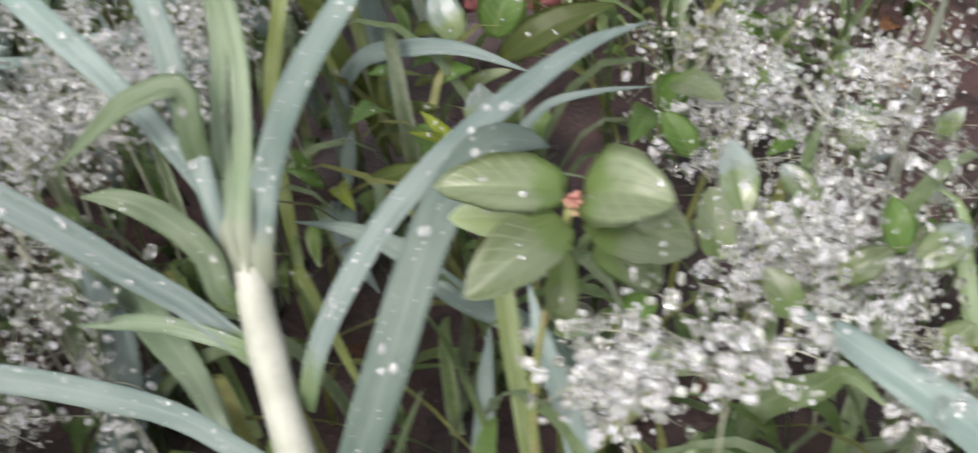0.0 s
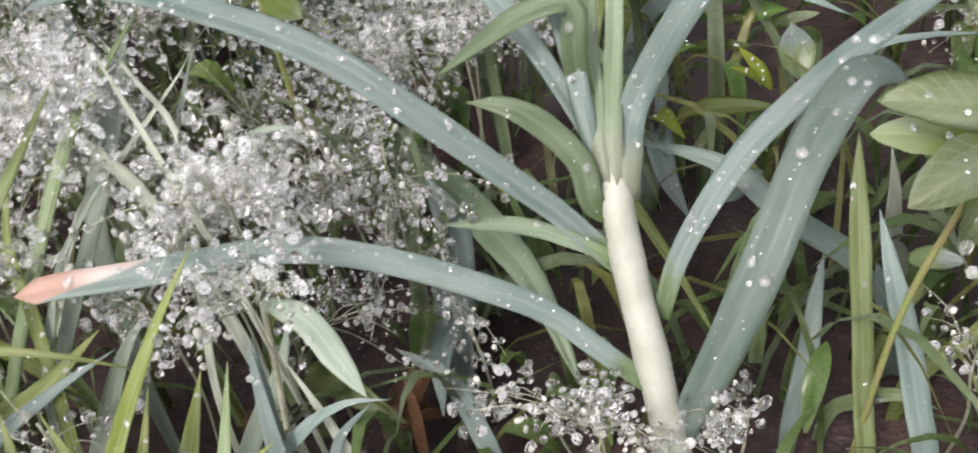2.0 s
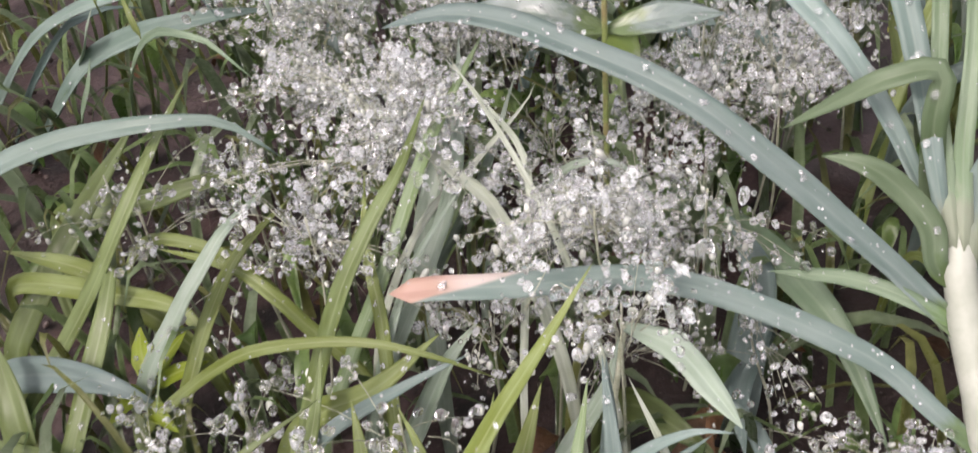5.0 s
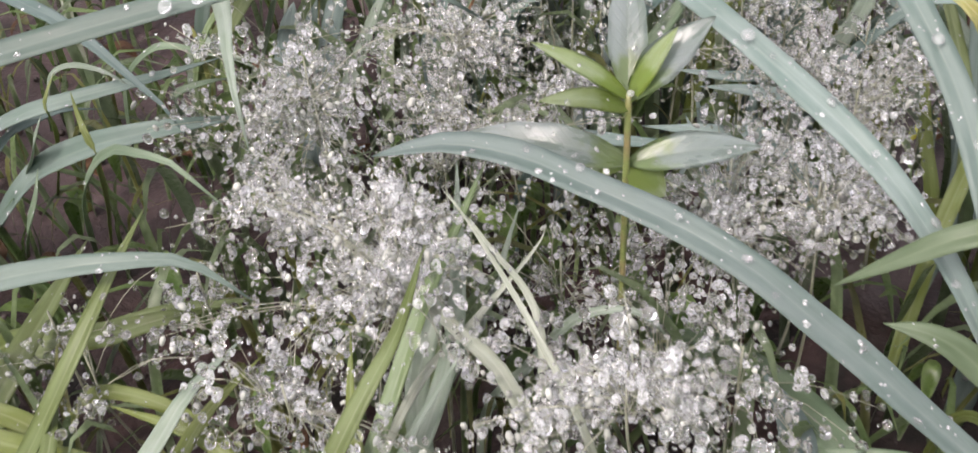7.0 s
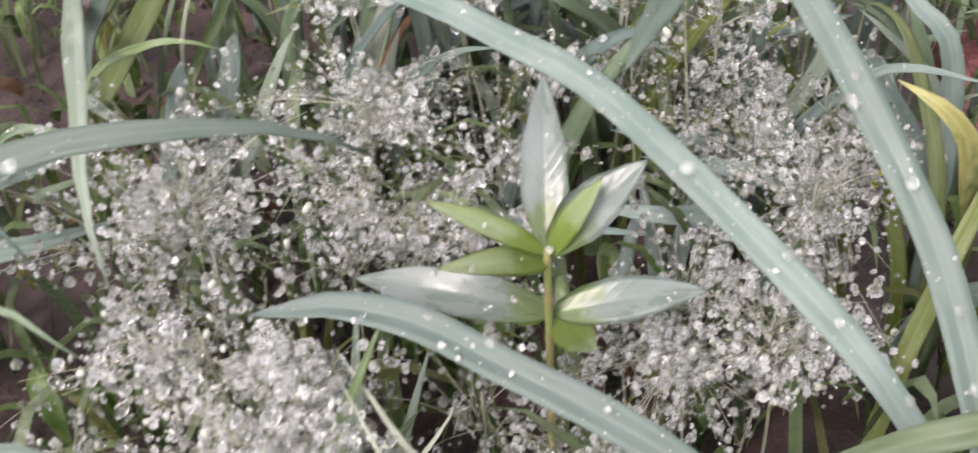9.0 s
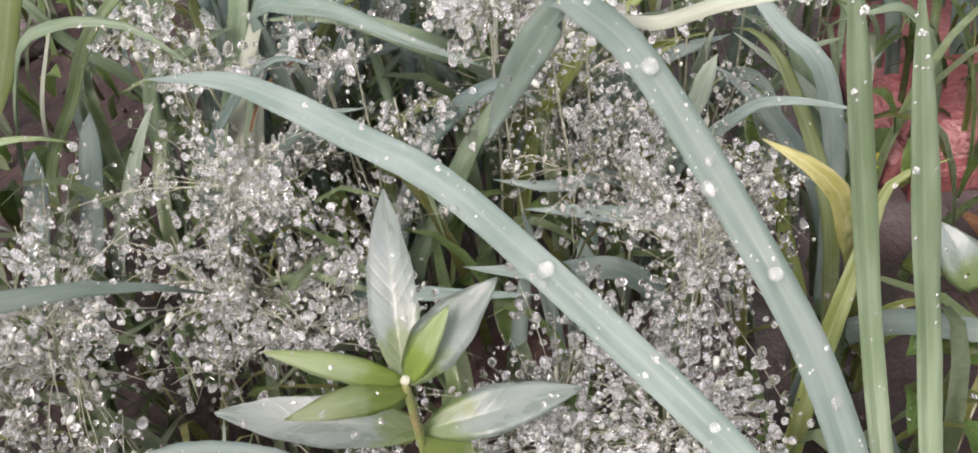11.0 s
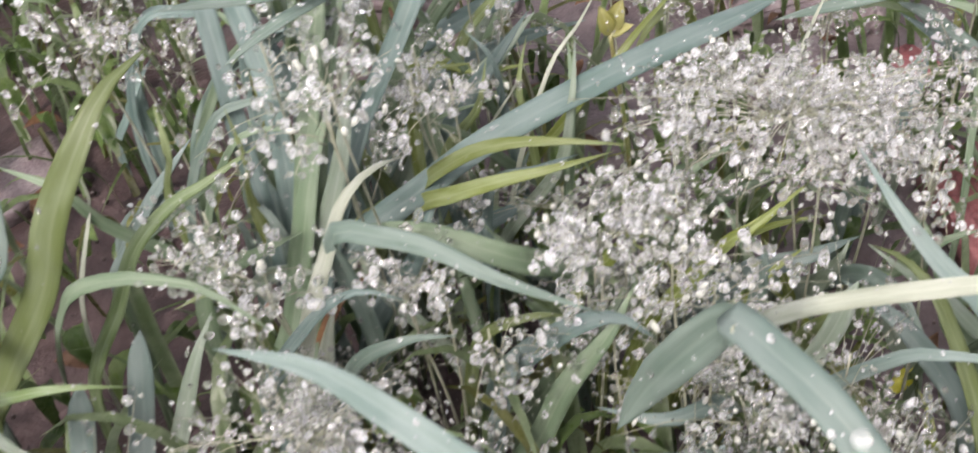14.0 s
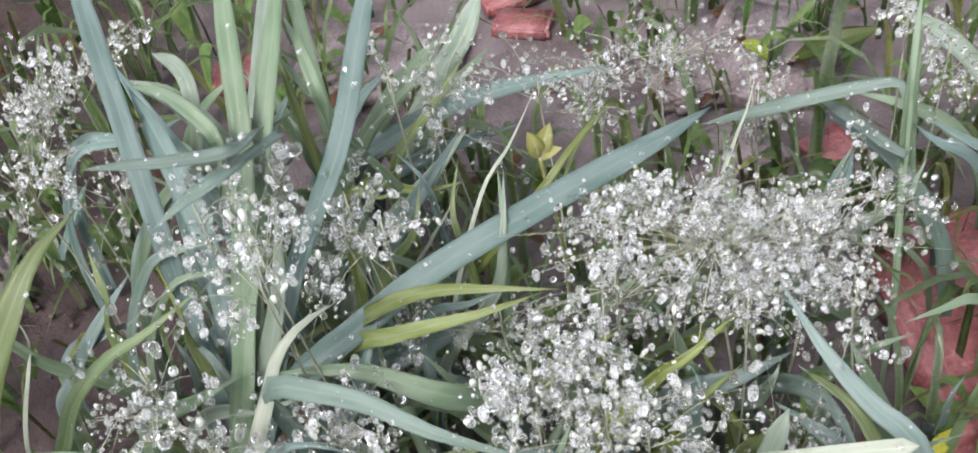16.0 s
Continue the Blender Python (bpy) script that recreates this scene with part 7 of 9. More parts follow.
blade("blade", [(-0.2207, 0.4100, 0.0240), (-0.2132, 0.4050, 0.0852), (-0.1958, 0.3932, 0.1220), (-0.1783, 0.3813, 0.1460), (-0.1648, 0.3755, 0.1560), (-0.1487, 0.3710, 0.1600), (-0.1332, 0.3708, 0.1580)], 0.0050, LIMEBLADE, 3, parent=tuft, label="yellow-green grass blade with a few drops")
blade("blade", [(-0.2215, 0.4048, 0.0240), (-0.2140, 0.3998, 0.0840), (-0.1966, 0.3881, 0.1200), (-0.1794, 0.3765, 0.1380), (-0.1645, 0.3720, 0.1470), (-0.1515, 0.3724, 0.1500), (-0.1376, 0.3773, 0.1500)], 0.0055, LIMEBLADE, 3, parent=tuft, label="yellow-green grass blade with a few drops")
blade("blade", [(-0.2254, 0.3946, 0.0240), (-0.2192, 0.3956, 0.0660), (-0.2047, 0.3979, 0.0900), (-0.1759, 0.4024, 0.1000), (-0.1565, 0.4114, 0.1050)], 0.0078, TUFTBLUE, 3, parent=tuft)
blade("blade", [(-0.2118, 0.4253, 0.0240), (-0.2048, 0.4300, 0.0780), (-0.1885, 0.4408, 0.1100), (-0.1752, 0.4497, 0.1250), (-0.1640, 0.4608, 0.1350)], 0.0075, TUFTBLUE, 4, parent=tuft)
blade("blade", [(-0.2158, 0.4088, 0.0240), (-0.2216, 0.4157, 0.0870), (-0.2354, 0.4315, 0.1250), (-0.2461, 0.4439, 0.1400), (-0.2607, 0.4612, 0.1500), (-0.2853, 0.4978, 0.1500)], 0.0070, TUFTBLUE, 4, parent=tuft)
blade("blade", [(-0.2263, 0.3980, 0.0240), (-0.2301, 0.4032, 0.0670), (-0.2390, 0.4154, 0.0917), (-0.2457, 0.4245, 0.1117), (-0.2606, 0.4390, 0.1177)], 0.0047, SHOOT, 3, parent=tuft, label="arching blue-green grass blade beaded with water drops")
blade("blade", [(-0.2087, 0.4088, 0.0240), (-0.2049, 0.4072, 0.0536), (-0.1960, 0.4035, 0.0694), (-0.1850, 0.3989, 0.0894), (-0.1761, 0.4011, 0.0954)], 0.0059, SHOOT, 4, parent=tuft, label="arching blue-green grass blade beaded with water drops")
tuft = thing("grass_tuft", (-0.1792, 0.4321, GROUND), "dense tuft of green and pale green grass with few drops", "grass")
tuft["group"] = "grass tufts"
blade("blade", [(-0.1792, 0.4321, 0.0240), (-0.1703, 0.4316, 0.0840), (-0.1493, 0.4303, 0.1200), (-0.1384, 0.4297, 0.1350), (-0.1285, 0.4387, 0.1430), (-0.1163, 0.4540, 0.1460)], 0.0036, YELLOW, 2, parent=tuft, label="green grass blade with a brown pointed tip")
blade("blade", [(-0.1844, 0.4034, 0.0240), (-0.1754, 0.4033, 0.0840), (-0.1544, 0.4031, 0.1200), (-0.1487, 0.4030, 0.1450), (-0.1473, 0.4193, 0.1550)], 0.0040, PALE, 2, parent=tuft, label="wet green grass blade rising from the turf")
blade("blade", [(-0.1620, 0.4109, 0.0240), (-0.1679, 0.4087, 0.0660), (-0.1816, 0.4035, 0.0900), (-0.1864, 0.4016, 0.1050), (-0.1888, 0.4080, 0.1150)], 0.0075, TUFTBLUE, 3, parent=tuft, label="arching blue-green grass blade beaded with water drops")
blade("blade", [(-0.1680, 0.4507, 0.0240), (-0.1769, 0.4521, 0.0960), (-0.1977, 0.4551, 0.1400), (-0.2041, 0.4561, 0.1550), (-0.2197, 0.4736, 0.1650)], 0.0028, SHOOT, 1, tip=0.16, parent=tuft)
blade("blade", [(-0.1910, 0.4209, 0.0240), (-0.1941, 0.4294, 0.0900), (-0.2013, 0.4491, 0.1300), (-0.2027, 0.4529, 0.1550), (-0.2106, 0.4815, 0.1700), (-0.2212, 0.5192, 0.1820)], 0.0047, SHOOT, 2, tip=0.16, parent=tuft)
blade("blade", [(-0.1830, 0.4545, 0.0240), (-0.1875, 0.4533, 0.0569), (-0.1982, 0.4507, 0.0749), (-0.2144, 0.4466, 0.0949), (-0.2391, 0.4522, 0.1009)], 0.0051, PALE, 4, parent=tuft, label="arching blue-green grass blade beaded with water drops")
blade("blade", [(-0.1737, 0.4079, 0.0240), (-0.1763, 0.4120, 0.0577), (-0.1822, 0.4217, 0.0762), (-0.1851, 0.4264, 0.0962), (-0.1923, 0.4369, 0.1022)], 0.0047, SHOOT, 4, parent=tuft)
blade("blade", [(-0.1914, 0.4279, 0.0240), (-0.1861, 0.4279, 0.0603), (-0.1737, 0.4280, 0.0806), (-0.1668, 0.4280, 0.1006), (-0.1615, 0.4347, 0.1066)], 0.0029, TEAL, 5, parent=tuft, label="arching blue-green grass blade beaded with water drops")
blade("blade", [(-0.1518, 0.4408, 0.0240), (-0.1580, 0.4370, 0.0715), (-0.1724, 0.4281, 0.0992), (-0.1840, 0.4211, 0.1192), (-0.2016, 0.4242, 0.1252)], 0.0042, SHOOT, 4, parent=tuft, label="arching blue-green grass blade beaded with water drops")
blade("blade", [(-0.2035, 0.4304, 0.0240), (-0.1954, 0.4325, 0.0780), (-0.1764, 0.4375, 0.1100), (-0.1696, 0.4393, 0.1200), (-0.1649, 0.4430, 0.1280)], 0.0017, STRAW, 1, parent=tuft, label="thin pale straw stalk")
blade("blade", [(-0.1777, 0.4122, 0.0240), (-0.1717, 0.4189, 0.0900), (-0.1576, 0.4345, 0.1300), (-0.1474, 0.4459, 0.1400), (-0.1388, 0.4601, 0.1480)], 0.0017, STRAW, 1, parent=tuft, label="thin pale straw stalk")
tuft = thing("grass_tuft", (-0.3070, 0.3466, GROUND), "small tuft of pale green grass with few drops", "grass")
tuft["group"] = "grass tufts"
blade("blade", [(-0.3085, 0.3568, 0.0240), (-0.3012, 0.3599, 0.0750), (-0.2843, 0.3671, 0.1050), (-0.2733, 0.3718, 0.1250), (-0.2594, 0.3759, 0.1380), (-0.2467, 0.3778, 0.1450), (-0.2309, 0.3884, 0.1500)], 0.0050, GREEN, 3, parent=tuft)
tuft = thing("grass_tuft", (-0.3352, 0.5030, GROUND), "small tuft of blue-green grass with few drops", "grass")
tuft["group"] = "grass tufts"
blade("blade", [(-0.3352, 0.5030, 0.0240), (-0.3269, 0.4995, 0.0840), (-0.3076, 0.4912, 0.1200), (-0.2794, 0.4792, 0.1300), (-0.2619, 0.4903, 0.1300)], 0.0064, TUFTBLUE, 2, parent=tuft)
blade("blade", [(-0.3249, 0.4736, 0.0240), (-0.3161, 0.4714, 0.0930), (-0.2958, 0.4662, 0.1350), (-0.2706, 0.4598, 0.1450), (-0.2549, 0.4657, 0.1460)], 0.0040, TUFTBLUE, 1, parent=tuft)
blade("blade", [(-0.3495, 0.4984, 0.0240), (-0.3455, 0.4979, 0.0530), (-0.3362, 0.4969, 0.0683), (-0.3230, 0.4953, 0.0883), (-0.3176, 0.5025, 0.0943)], 0.0049, TUFTBLUE, 5, parent=tuft)
tuft = thing("grass_tuft", (-0.2930, 0.4428, GROUND), "dense tuft of blue-green and green grass with few drops", "grass")
tuft["group"] = "grass tufts"
blade("blade", [(-0.2930, 0.4428, 0.0240), (-0.2840, 0.4421, 0.0900), (-0.2631, 0.4406, 0.1300), (-0.2413, 0.4390, 0.1450), (-0.2245, 0.4513, 0.1500)], 0.0064, TEAL, 2, parent=tuft)
blade("blade", [(-0.2895, 0.4351, 0.0240), (-0.2806, 0.4360, 0.0930), (-0.2597, 0.4381, 0.1350), (-0.2425, 0.4399, 0.1480), (-0.2250, 0.4415, 0.1550), (-0.2122, 0.4536, 0.1560)], 0.0048, SHOOT, 2, parent=tuft, label="arching blue-green grass blade beaded with water drops")
blade("blade", [(-0.2853, 0.4659, 0.0240), (-0.2812, 0.4697, 0.0619), (-0.2717, 0.4786, 0.0832), (-0.2582, 0.4911, 0.1032), (-0.2480, 0.5088, 0.1092)], 0.0053, TEAL, 4, parent=tuft)
blade("blade", [(-0.2733, 0.4400, 0.0240), (-0.2686, 0.4389, 0.0573), (-0.2578, 0.4361, 0.0755), (-0.2370, 0.4309, 0.0955), (-0.2197, 0.4333, 0.1015)], 0.0067, TUFTBLUE, 3, parent=tuft)
tuft = thing("grass_tuft", (-0.2315, 0.4608, GROUND), "dense tuft of green and blue-green grass with few drops", "grass")
tuft["group"] = "grass tufts"
blade("blade", [(-0.2315, 0.4608, 0.0240), (-0.2385, 0.4664, 0.0900), (-0.2551, 0.4793, 0.1300), (-0.2670, 0.4887, 0.1400), (-0.2869, 0.5003, 0.1400)], 0.0055, TEAL, 1, tip=0.16, parent=tuft, label="arching blue-green grass blade beaded with water drops")
blade("blade", [(-0.2215, 0.4840, 0.0240), (-0.2149, 0.4787, 0.0780), (-0.1996, 0.4665, 0.1100), (-0.1796, 0.4504, 0.1200), (-0.1635, 0.4530, 0.1200)], 0.0052, YELLOW, 2, parent=tuft, label="wet green grass blade rising from the turf")
blade("blade", [(-0.2284, 0.4802, 0.0240), (-0.2205, 0.4830, 0.0780), (-0.2020, 0.4895, 0.1100), (-0.1904, 0.4935, 0.1250), (-0.1725, 0.5132, 0.1350)], 0.0082, SHOOT, 2, tip=0.16, parent=tuft)
blade("blade", [(-0.2373, 0.4857, 0.0240), (-0.2300, 0.4856, 0.0720), (-0.2128, 0.4854, 0.1000), (-0.1820, 0.4850, 0.1200), (-0.1550, 0.4855, 0.1300), (-0.1133, 0.4930, 0.1300)], 0.0078, TUFTBLUE, 10, parent=tuft, label="arching blue-green grass blade beaded with water drops")
blade("blade", [(-0.2190, 0.4414, 0.0240), (-0.2120, 0.4438, 0.0720), (-0.1957, 0.4492, 0.1000), (-0.1759, 0.4559, 0.1200), (-0.1626, 0.4672, 0.1300)], 0.0089, PALE, 4, parent=tuft, label="arching blue-green grass blade beaded with water drops")
blade("blade", [(-0.2152, 0.4557, 0.0240), (-0.2236, 0.4587, 0.0960), (-0.2434, 0.4659, 0.1400), (-0.2499, 0.4683, 0.1500), (-0.2581, 0.4738, 0.1540), (-0.2779, 0.4869, 0.1500)], 0.0048, PALE, 2, parent=tuft, label="wet green grass blade rising from the turf")
blade("blade", [(-0.2296, 0.4721, 0.0240), (-0.2209, 0.4740, 0.0840), (-0.2003, 0.4785, 0.1200), (-0.1868, 0.4815, 0.1350), (-0.1708, 0.4895, 0.1450)], 0.0058, SHOOT, 1, tip=0.16, parent=tuft)
blade("blade", [(-0.2273, 0.4431, 0.0240), (-0.2309, 0.4412, 0.0530), (-0.2392, 0.4369, 0.0683), (-0.2497, 0.4313, 0.0883), (-0.2695, 0.4349, 0.0943)], 0.0044, SHOOT, 5, parent=tuft)
blade("blade", [(-0.2399, 0.4493, 0.0240), (-0.2337, 0.4478, 0.0662), (-0.2194, 0.4443, 0.0904), (-0.1962, 0.4387, 0.1104), (-0.1745, 0.4411, 0.1164)], 0.0029, SHOOT, 2, parent=tuft)
tuft = thing("grass_tuft", (-0.1429, 0.3597, GROUND), "dense tuft of yellow-green and blue-green grass with few drops", "grass")
tuft["group"] = "grass tufts"
blade("blade", [(-0.1429, 0.3597, 0.0240), (-0.1339, 0.3608, 0.0870), (-0.1131, 0.3634, 0.1250), (-0.1021, 0.3648, 0.1350), (-0.0891, 0.3736, 0.1400)], 0.0052, YELLOW, 2, parent=tuft)
blade("blade", [(-0.1221, 0.3735, 0.0240), (-0.1167, 0.3685, 0.0720), (-0.1043, 0.3567, 0.1000), (-0.1023, 0.3548, 0.1200), (-0.1003, 0.3598, 0.1300)], 0.0059, TEAL, 2, tip=0.2, parent=tuft, label="arching blue-green grass blade beaded with water drops")
blade("blade", [(-0.1454, 0.3783, 0.0240), (-0.1513, 0.3795, 0.0643), (-0.1650, 0.3823, 0.0872), (-0.1692, 0.3832, 0.1072), (-0.1772, 0.3897, 0.1132)], 0.0046, SHOOT, 5, parent=tuft, label="arching blue-green grass blade beaded with water drops")
blade("blade", [(-0.1282, 0.3598, 0.0240), (-0.1221, 0.3615, 0.0658), (-0.1081, 0.3655, 0.0896), (-0.0985, 0.3682, 0.1096), (-0.0865, 0.3763, 0.1136)], 0.0042, YELLOW, 3, parent=tuft)
blade("blade", [(-0.1218, 0.3726, 0.0240), (-0.1191, 0.3740, 0.0475), (-0.1126, 0.3770, 0.0592), (-0.1056, 0.3804, 0.0792), (-0.0970, 0.3888, 0.0832)], 0.0045, YELLOW, 3, parent=tuft)
blade("blade", [(-0.1525, 0.3792, 0.0240), (-0.1484, 0.3800, 0.0538), (-0.1388, 0.3817, 0.0697), (-0.1313, 0.3832, 0.0897), (-0.1235, 0.3906, 0.0937)], 0.0053, TEAL, 2, parent=tuft, label="arching blue-green grass blade beaded with water drops")
tuft = thing("grass_tuft", (-0.0619, 0.4383, GROUND), "small tuft of blue-green and green grass with few drops", "grass")
tuft["group"] = "grass tufts"
blade("blade", [(-0.0619, 0.4383, 0.0240), (-0.0573, 0.4425, 0.0660), (-0.0464, 0.4524, 0.0900), (-0.0393, 0.4588, 0.1000), (-0.0351, 0.4678, 0.1050)], 0.0081, TUFTBLUE, 1, parent=tuft)
blade("blade", [(-0.0678, 0.4296, 0.0240), (-0.0627, 0.4340, 0.0690), (-0.0507, 0.4445, 0.0950), (-0.0467, 0.4479, 0.1100), (-0.0397, 0.4537, 0.1200)], 0.0052, TEAL, 1, parent=tuft)
blade("blade", [(-0.0630, 0.4122, 0.0240), (-0.0600, 0.4088, 0.0564), (-0.0528, 0.4007, 0.0740), (-0.0458, 0.3929, 0.0940), (-0.0332, 0.3943, 0.0980)], 0.0046, SHOOT, 2, parent=tuft, label="arching blue-green grass blade beaded with water drops")
tuft = thing("grass_tuft", (0.0037, 0.4674, GROUND), "dense tuft of blue-green and green grass with few drops", "grass")
tuft["group"] = "grass tufts"
blade("blade", [(0.0037, 0.4674, 0.0240), (-0.0026, 0.4673, 0.0660), (-0.0173, 0.4670, 0.0900), (-0.0274, 0.4669, 0.1050), (-0.0427, 0.4819, 0.1100)], 0.0069, TUFTBLUE, 2, parent=tuft)
blade("blade", [(0.0033, 0.4550, 0.0240), (-0.0018, 0.4562, 0.0600), (-0.0137, 0.4590, 0.0800), (-0.0198, 0.4604, 0.1200), (-0.0231, 0.4593, 0.1600)], 0.0023, SHOOT, 3, parent=tuft, label="thin upright grass stem with dew beads")
blade("blade", [(-0.0050, 0.4456, 0.0240), (-0.0100, 0.4472, 0.0600), (-0.0216, 0.4511, 0.0800), (-0.0254, 0.4523, 0.1200), (-0.0243, 0.4616, 0.1500)], 0.0023, SHOOT, 3, parent=tuft, label="thin upright grass stem with dew beads")
blade("blade", [(0.0262, 0.4545, 0.0240), (0.0178, 0.4538, 0.0780), (-0.0017, 0.4521, 0.1100), (-0.0148, 0.4510, 0.1200), (-0.0198, 0.4604, 0.1200)], 0.0075, TUFTBLUE, 2, parent=tuft)
blade("blade", [(0.0253, 0.4856, 0.0240), (0.0191, 0.4868, 0.0660), (0.0048, 0.4898, 0.0900), (-0.0125, 0.4934, 0.1000), (-0.0272, 0.5023, 0.1000)], 0.0064, SHOOT, 1, parent=tuft, label="wet green grass blade rising from the turf")
blade("blade", [(-0.0009, 0.4416, 0.0240), (-0.0075, 0.4459, 0.0750), (-0.0229, 0.4559, 0.1050), (-0.0341, 0.4631, 0.1150), (-0.0417, 0.4791, 0.1150)], 0.0061, TEAL, 3, parent=tuft)
blade("blade", [(0.0364, 0.4669, 0.0240), (0.0295, 0.4644, 0.0720), (0.0134, 0.4586, 0.1000), (-0.0016, 0.4533, 0.1150), (-0.0154, 0.4625, 0.1200)], 0.0067, TUFTBLUE, 3, parent=tuft)
tuft = thing("grass_tuft", (0.0082, 0.4146, GROUND), "single wet green grass blade with few drops", "grass")
tuft["group"] = "grass tufts"
blade("blade", [(0.0082, 0.4146, 0.0240), (0.0017, 0.4112, 0.0720), (-0.0135, 0.4034, 0.1000), (-0.0264, 0.3968, 0.1050), (-0.0373, 0.3932, 0.1050)], 0.0042, SHOOT, 0, parent=tuft)
tuft = thing("grass_tuft", (-0.0436, 0.4671, GROUND), "small tuft of pale green grass with few drops", "grass")
tuft["group"] = "grass tufts"
blade("blade", [(-0.0453, 0.4579, 0.0240), (-0.0387, 0.4546, 0.0720), (-0.0233, 0.4470, 0.1000), (-0.0211, 0.4460, 0.1100), (-0.0180, 0.4489, 0.1150)], 0.0043, PALE, 0, parent=tuft)
tuft = thing("grass_tuft", (-0.0281, 0.4219, GROUND), "small tuft of yellow-green and green grass beaded with drops", "grass")
tuft["group"] = "grass tufts"
blade("blade", [(-0.0281, 0.4219, 0.0240), (-0.0271, 0.4287, 0.0690), (-0.0248, 0.4445, 0.0950), (-0.0229, 0.4575, 0.1250), (-0.0201, 0.4694, 0.1400), (-0.0159, 0.4839, 0.1550)], 0.0025, SHOOT, 6, tip=0.16, parent=tuft)
blade("blade", [(-0.0230, 0.4580, 0.1250), (-0.0240, 0.4660, 0.1320), (-0.0350, 0.4680, 0.1310), (-0.0530, 0.4690, 0.1270), (-0.0700, 0.4730, 0.1200), (-0.0840, 0.4790, 0.1120)], 0.0046, TEAL, 9, parent=tuft, label="narrow blue-green leaf on a thin culm", base=0.4)
blade("blade", [(-0.0250, 0.4480, 0.1180), (-0.0340, 0.4550, 0.1220), (-0.0400, 0.4690, 0.1200), (-0.0430, 0.4850, 0.1120)], 0.0042, TEAL, 4, parent=tuft)
blade("blade", [(-0.0313, 0.4360, 0.0240), (-0.0344, 0.4345, 0.0494), (-0.0414, 0.4309, 0.0623), (-0.0557, 0.4236, 0.0823), (-0.0684, 0.4271, 0.0863)], 0.0046, SHOOT, 2, parent=tuft, label="arching blue-green grass blade beaded with water drops")
tuft = thing("grass_tuft", (-0.2038, 0.5088, GROUND), "dense tuft of pale green and green grass beaded with drops", "grass")
tuft["group"] = "grass tufts"
blade("blade", [(-0.2038, 0.5088, 0.0240), (-0.1961, 0.5122, 0.0780), (-0.1782, 0.5201, 0.1100), (-0.1665, 0.5253, 0.1250), (-0.1583, 0.5414, 0.1350)], 0.0088, PALE, 3, tip=0.16, parent=tuft)
blade("blade", [(-0.2251, 0.5067, 0.0240), (-0.2214, 0.5080, 0.0529), (-0.2125, 0.5111, 0.0681), (-0.2056, 0.5136, 0.0881), (-0.2018, 0.5242, 0.0941)], 0.0050, PALE, 5, parent=tuft)
blade("blade", [(-0.2022, 0.5201, 0.0240), (-0.1982, 0.5225, 0.0564), (-0.1889, 0.5280, 0.0740), (-0.1741, 0.5369, 0.0940), (-0.1590, 0.5525, 0.1000)], 0.0068, SHOOT, 3, parent=tuft, label="arching blue-green grass blade beaded with water drops")
blade("blade", [(-0.2155, 0.5143, 0.0240), (-0.2112, 0.5129, 0.0557), (-0.2012, 0.5099, 0.0729), (-0.1749, 0.5018, 0.0929), (-0.1481, 0.5034, 0.0989)], 0.0068, TUFTBLUE, 2, parent=tuft, label="arching blue-green grass blade beaded with water drops")
blade("blade", [(-0.2129, 0.5027, 0.0240), (-0.2189, 0.5052, 0.0674), (-0.2331, 0.5110, 0.0924), (-0.2391, 0.5135, 0.1124), (-0.2530, 0.5264, 0.1184)], 0.0063, SHOOT, 5, parent=tuft, label="arching blue-green grass blade beaded with water drops")
tuft = thing("grass_tuft", (-0.2685, 0.4934, GROUND), "small tuft of pale green and green grass with few drops", "grass")
tuft["group"] = "grass tufts"
blade("blade", [(-0.2497, 0.4914, 0.0240), (-0.2548, 0.4933, 0.0614), (-0.2668, 0.4979, 0.0824), (-0.2746, 0.5008, 0.1024), (-0.2922, 0.5133, 0.1084)], 0.0075, SHOOT, 2, parent=tuft, label="arching blue-green grass blade beaded with water drops")
blade("blade", [(-0.2679, 0.4883, 0.0240), (-0.2606, 0.4898, 0.0727), (-0.2436, 0.4934, 0.1011), (-0.2328, 0.4956, 0.1211), (-0.2264, 0.5066, 0.1271)], 0.0058, TEAL, 5, parent=tuft, label="arching blue-green grass blade beaded with water drops")
tuft = thing("grass_tuft", (0.0432, 0.5124, GROUND), "single wet pale green grass blade with few drops", "grass")
tuft["group"] = "grass tufts"
blade("blade", [(0.0432, 0.5124, 0.0240), (0.0364, 0.5129, 0.0690), (0.0205, 0.5141, 0.0950), (0.0077, 0.5150, 0.1100), (-0.0079, 0.5190, 0.1200)], 0.0076, PALE, 3, tip=0.16, parent=tuft)
tuft = thing("grass_tuft", (-0.2491, 0.4311, GROUND), "small tuft of blue-green and green grass beaded with drops", "grass")
tuft["group"] = "grass tufts"
blade("blade", [(-0.2491, 0.4311, 0.0240), (-0.2448, 0.4311, 0.0545), (-0.2348, 0.4312, 0.0708), (-0.2219, 0.4313, 0.0908), (-0.2123, 0.4376, 0.0968)], 0.0038, TEAL, 3, parent=tuft)
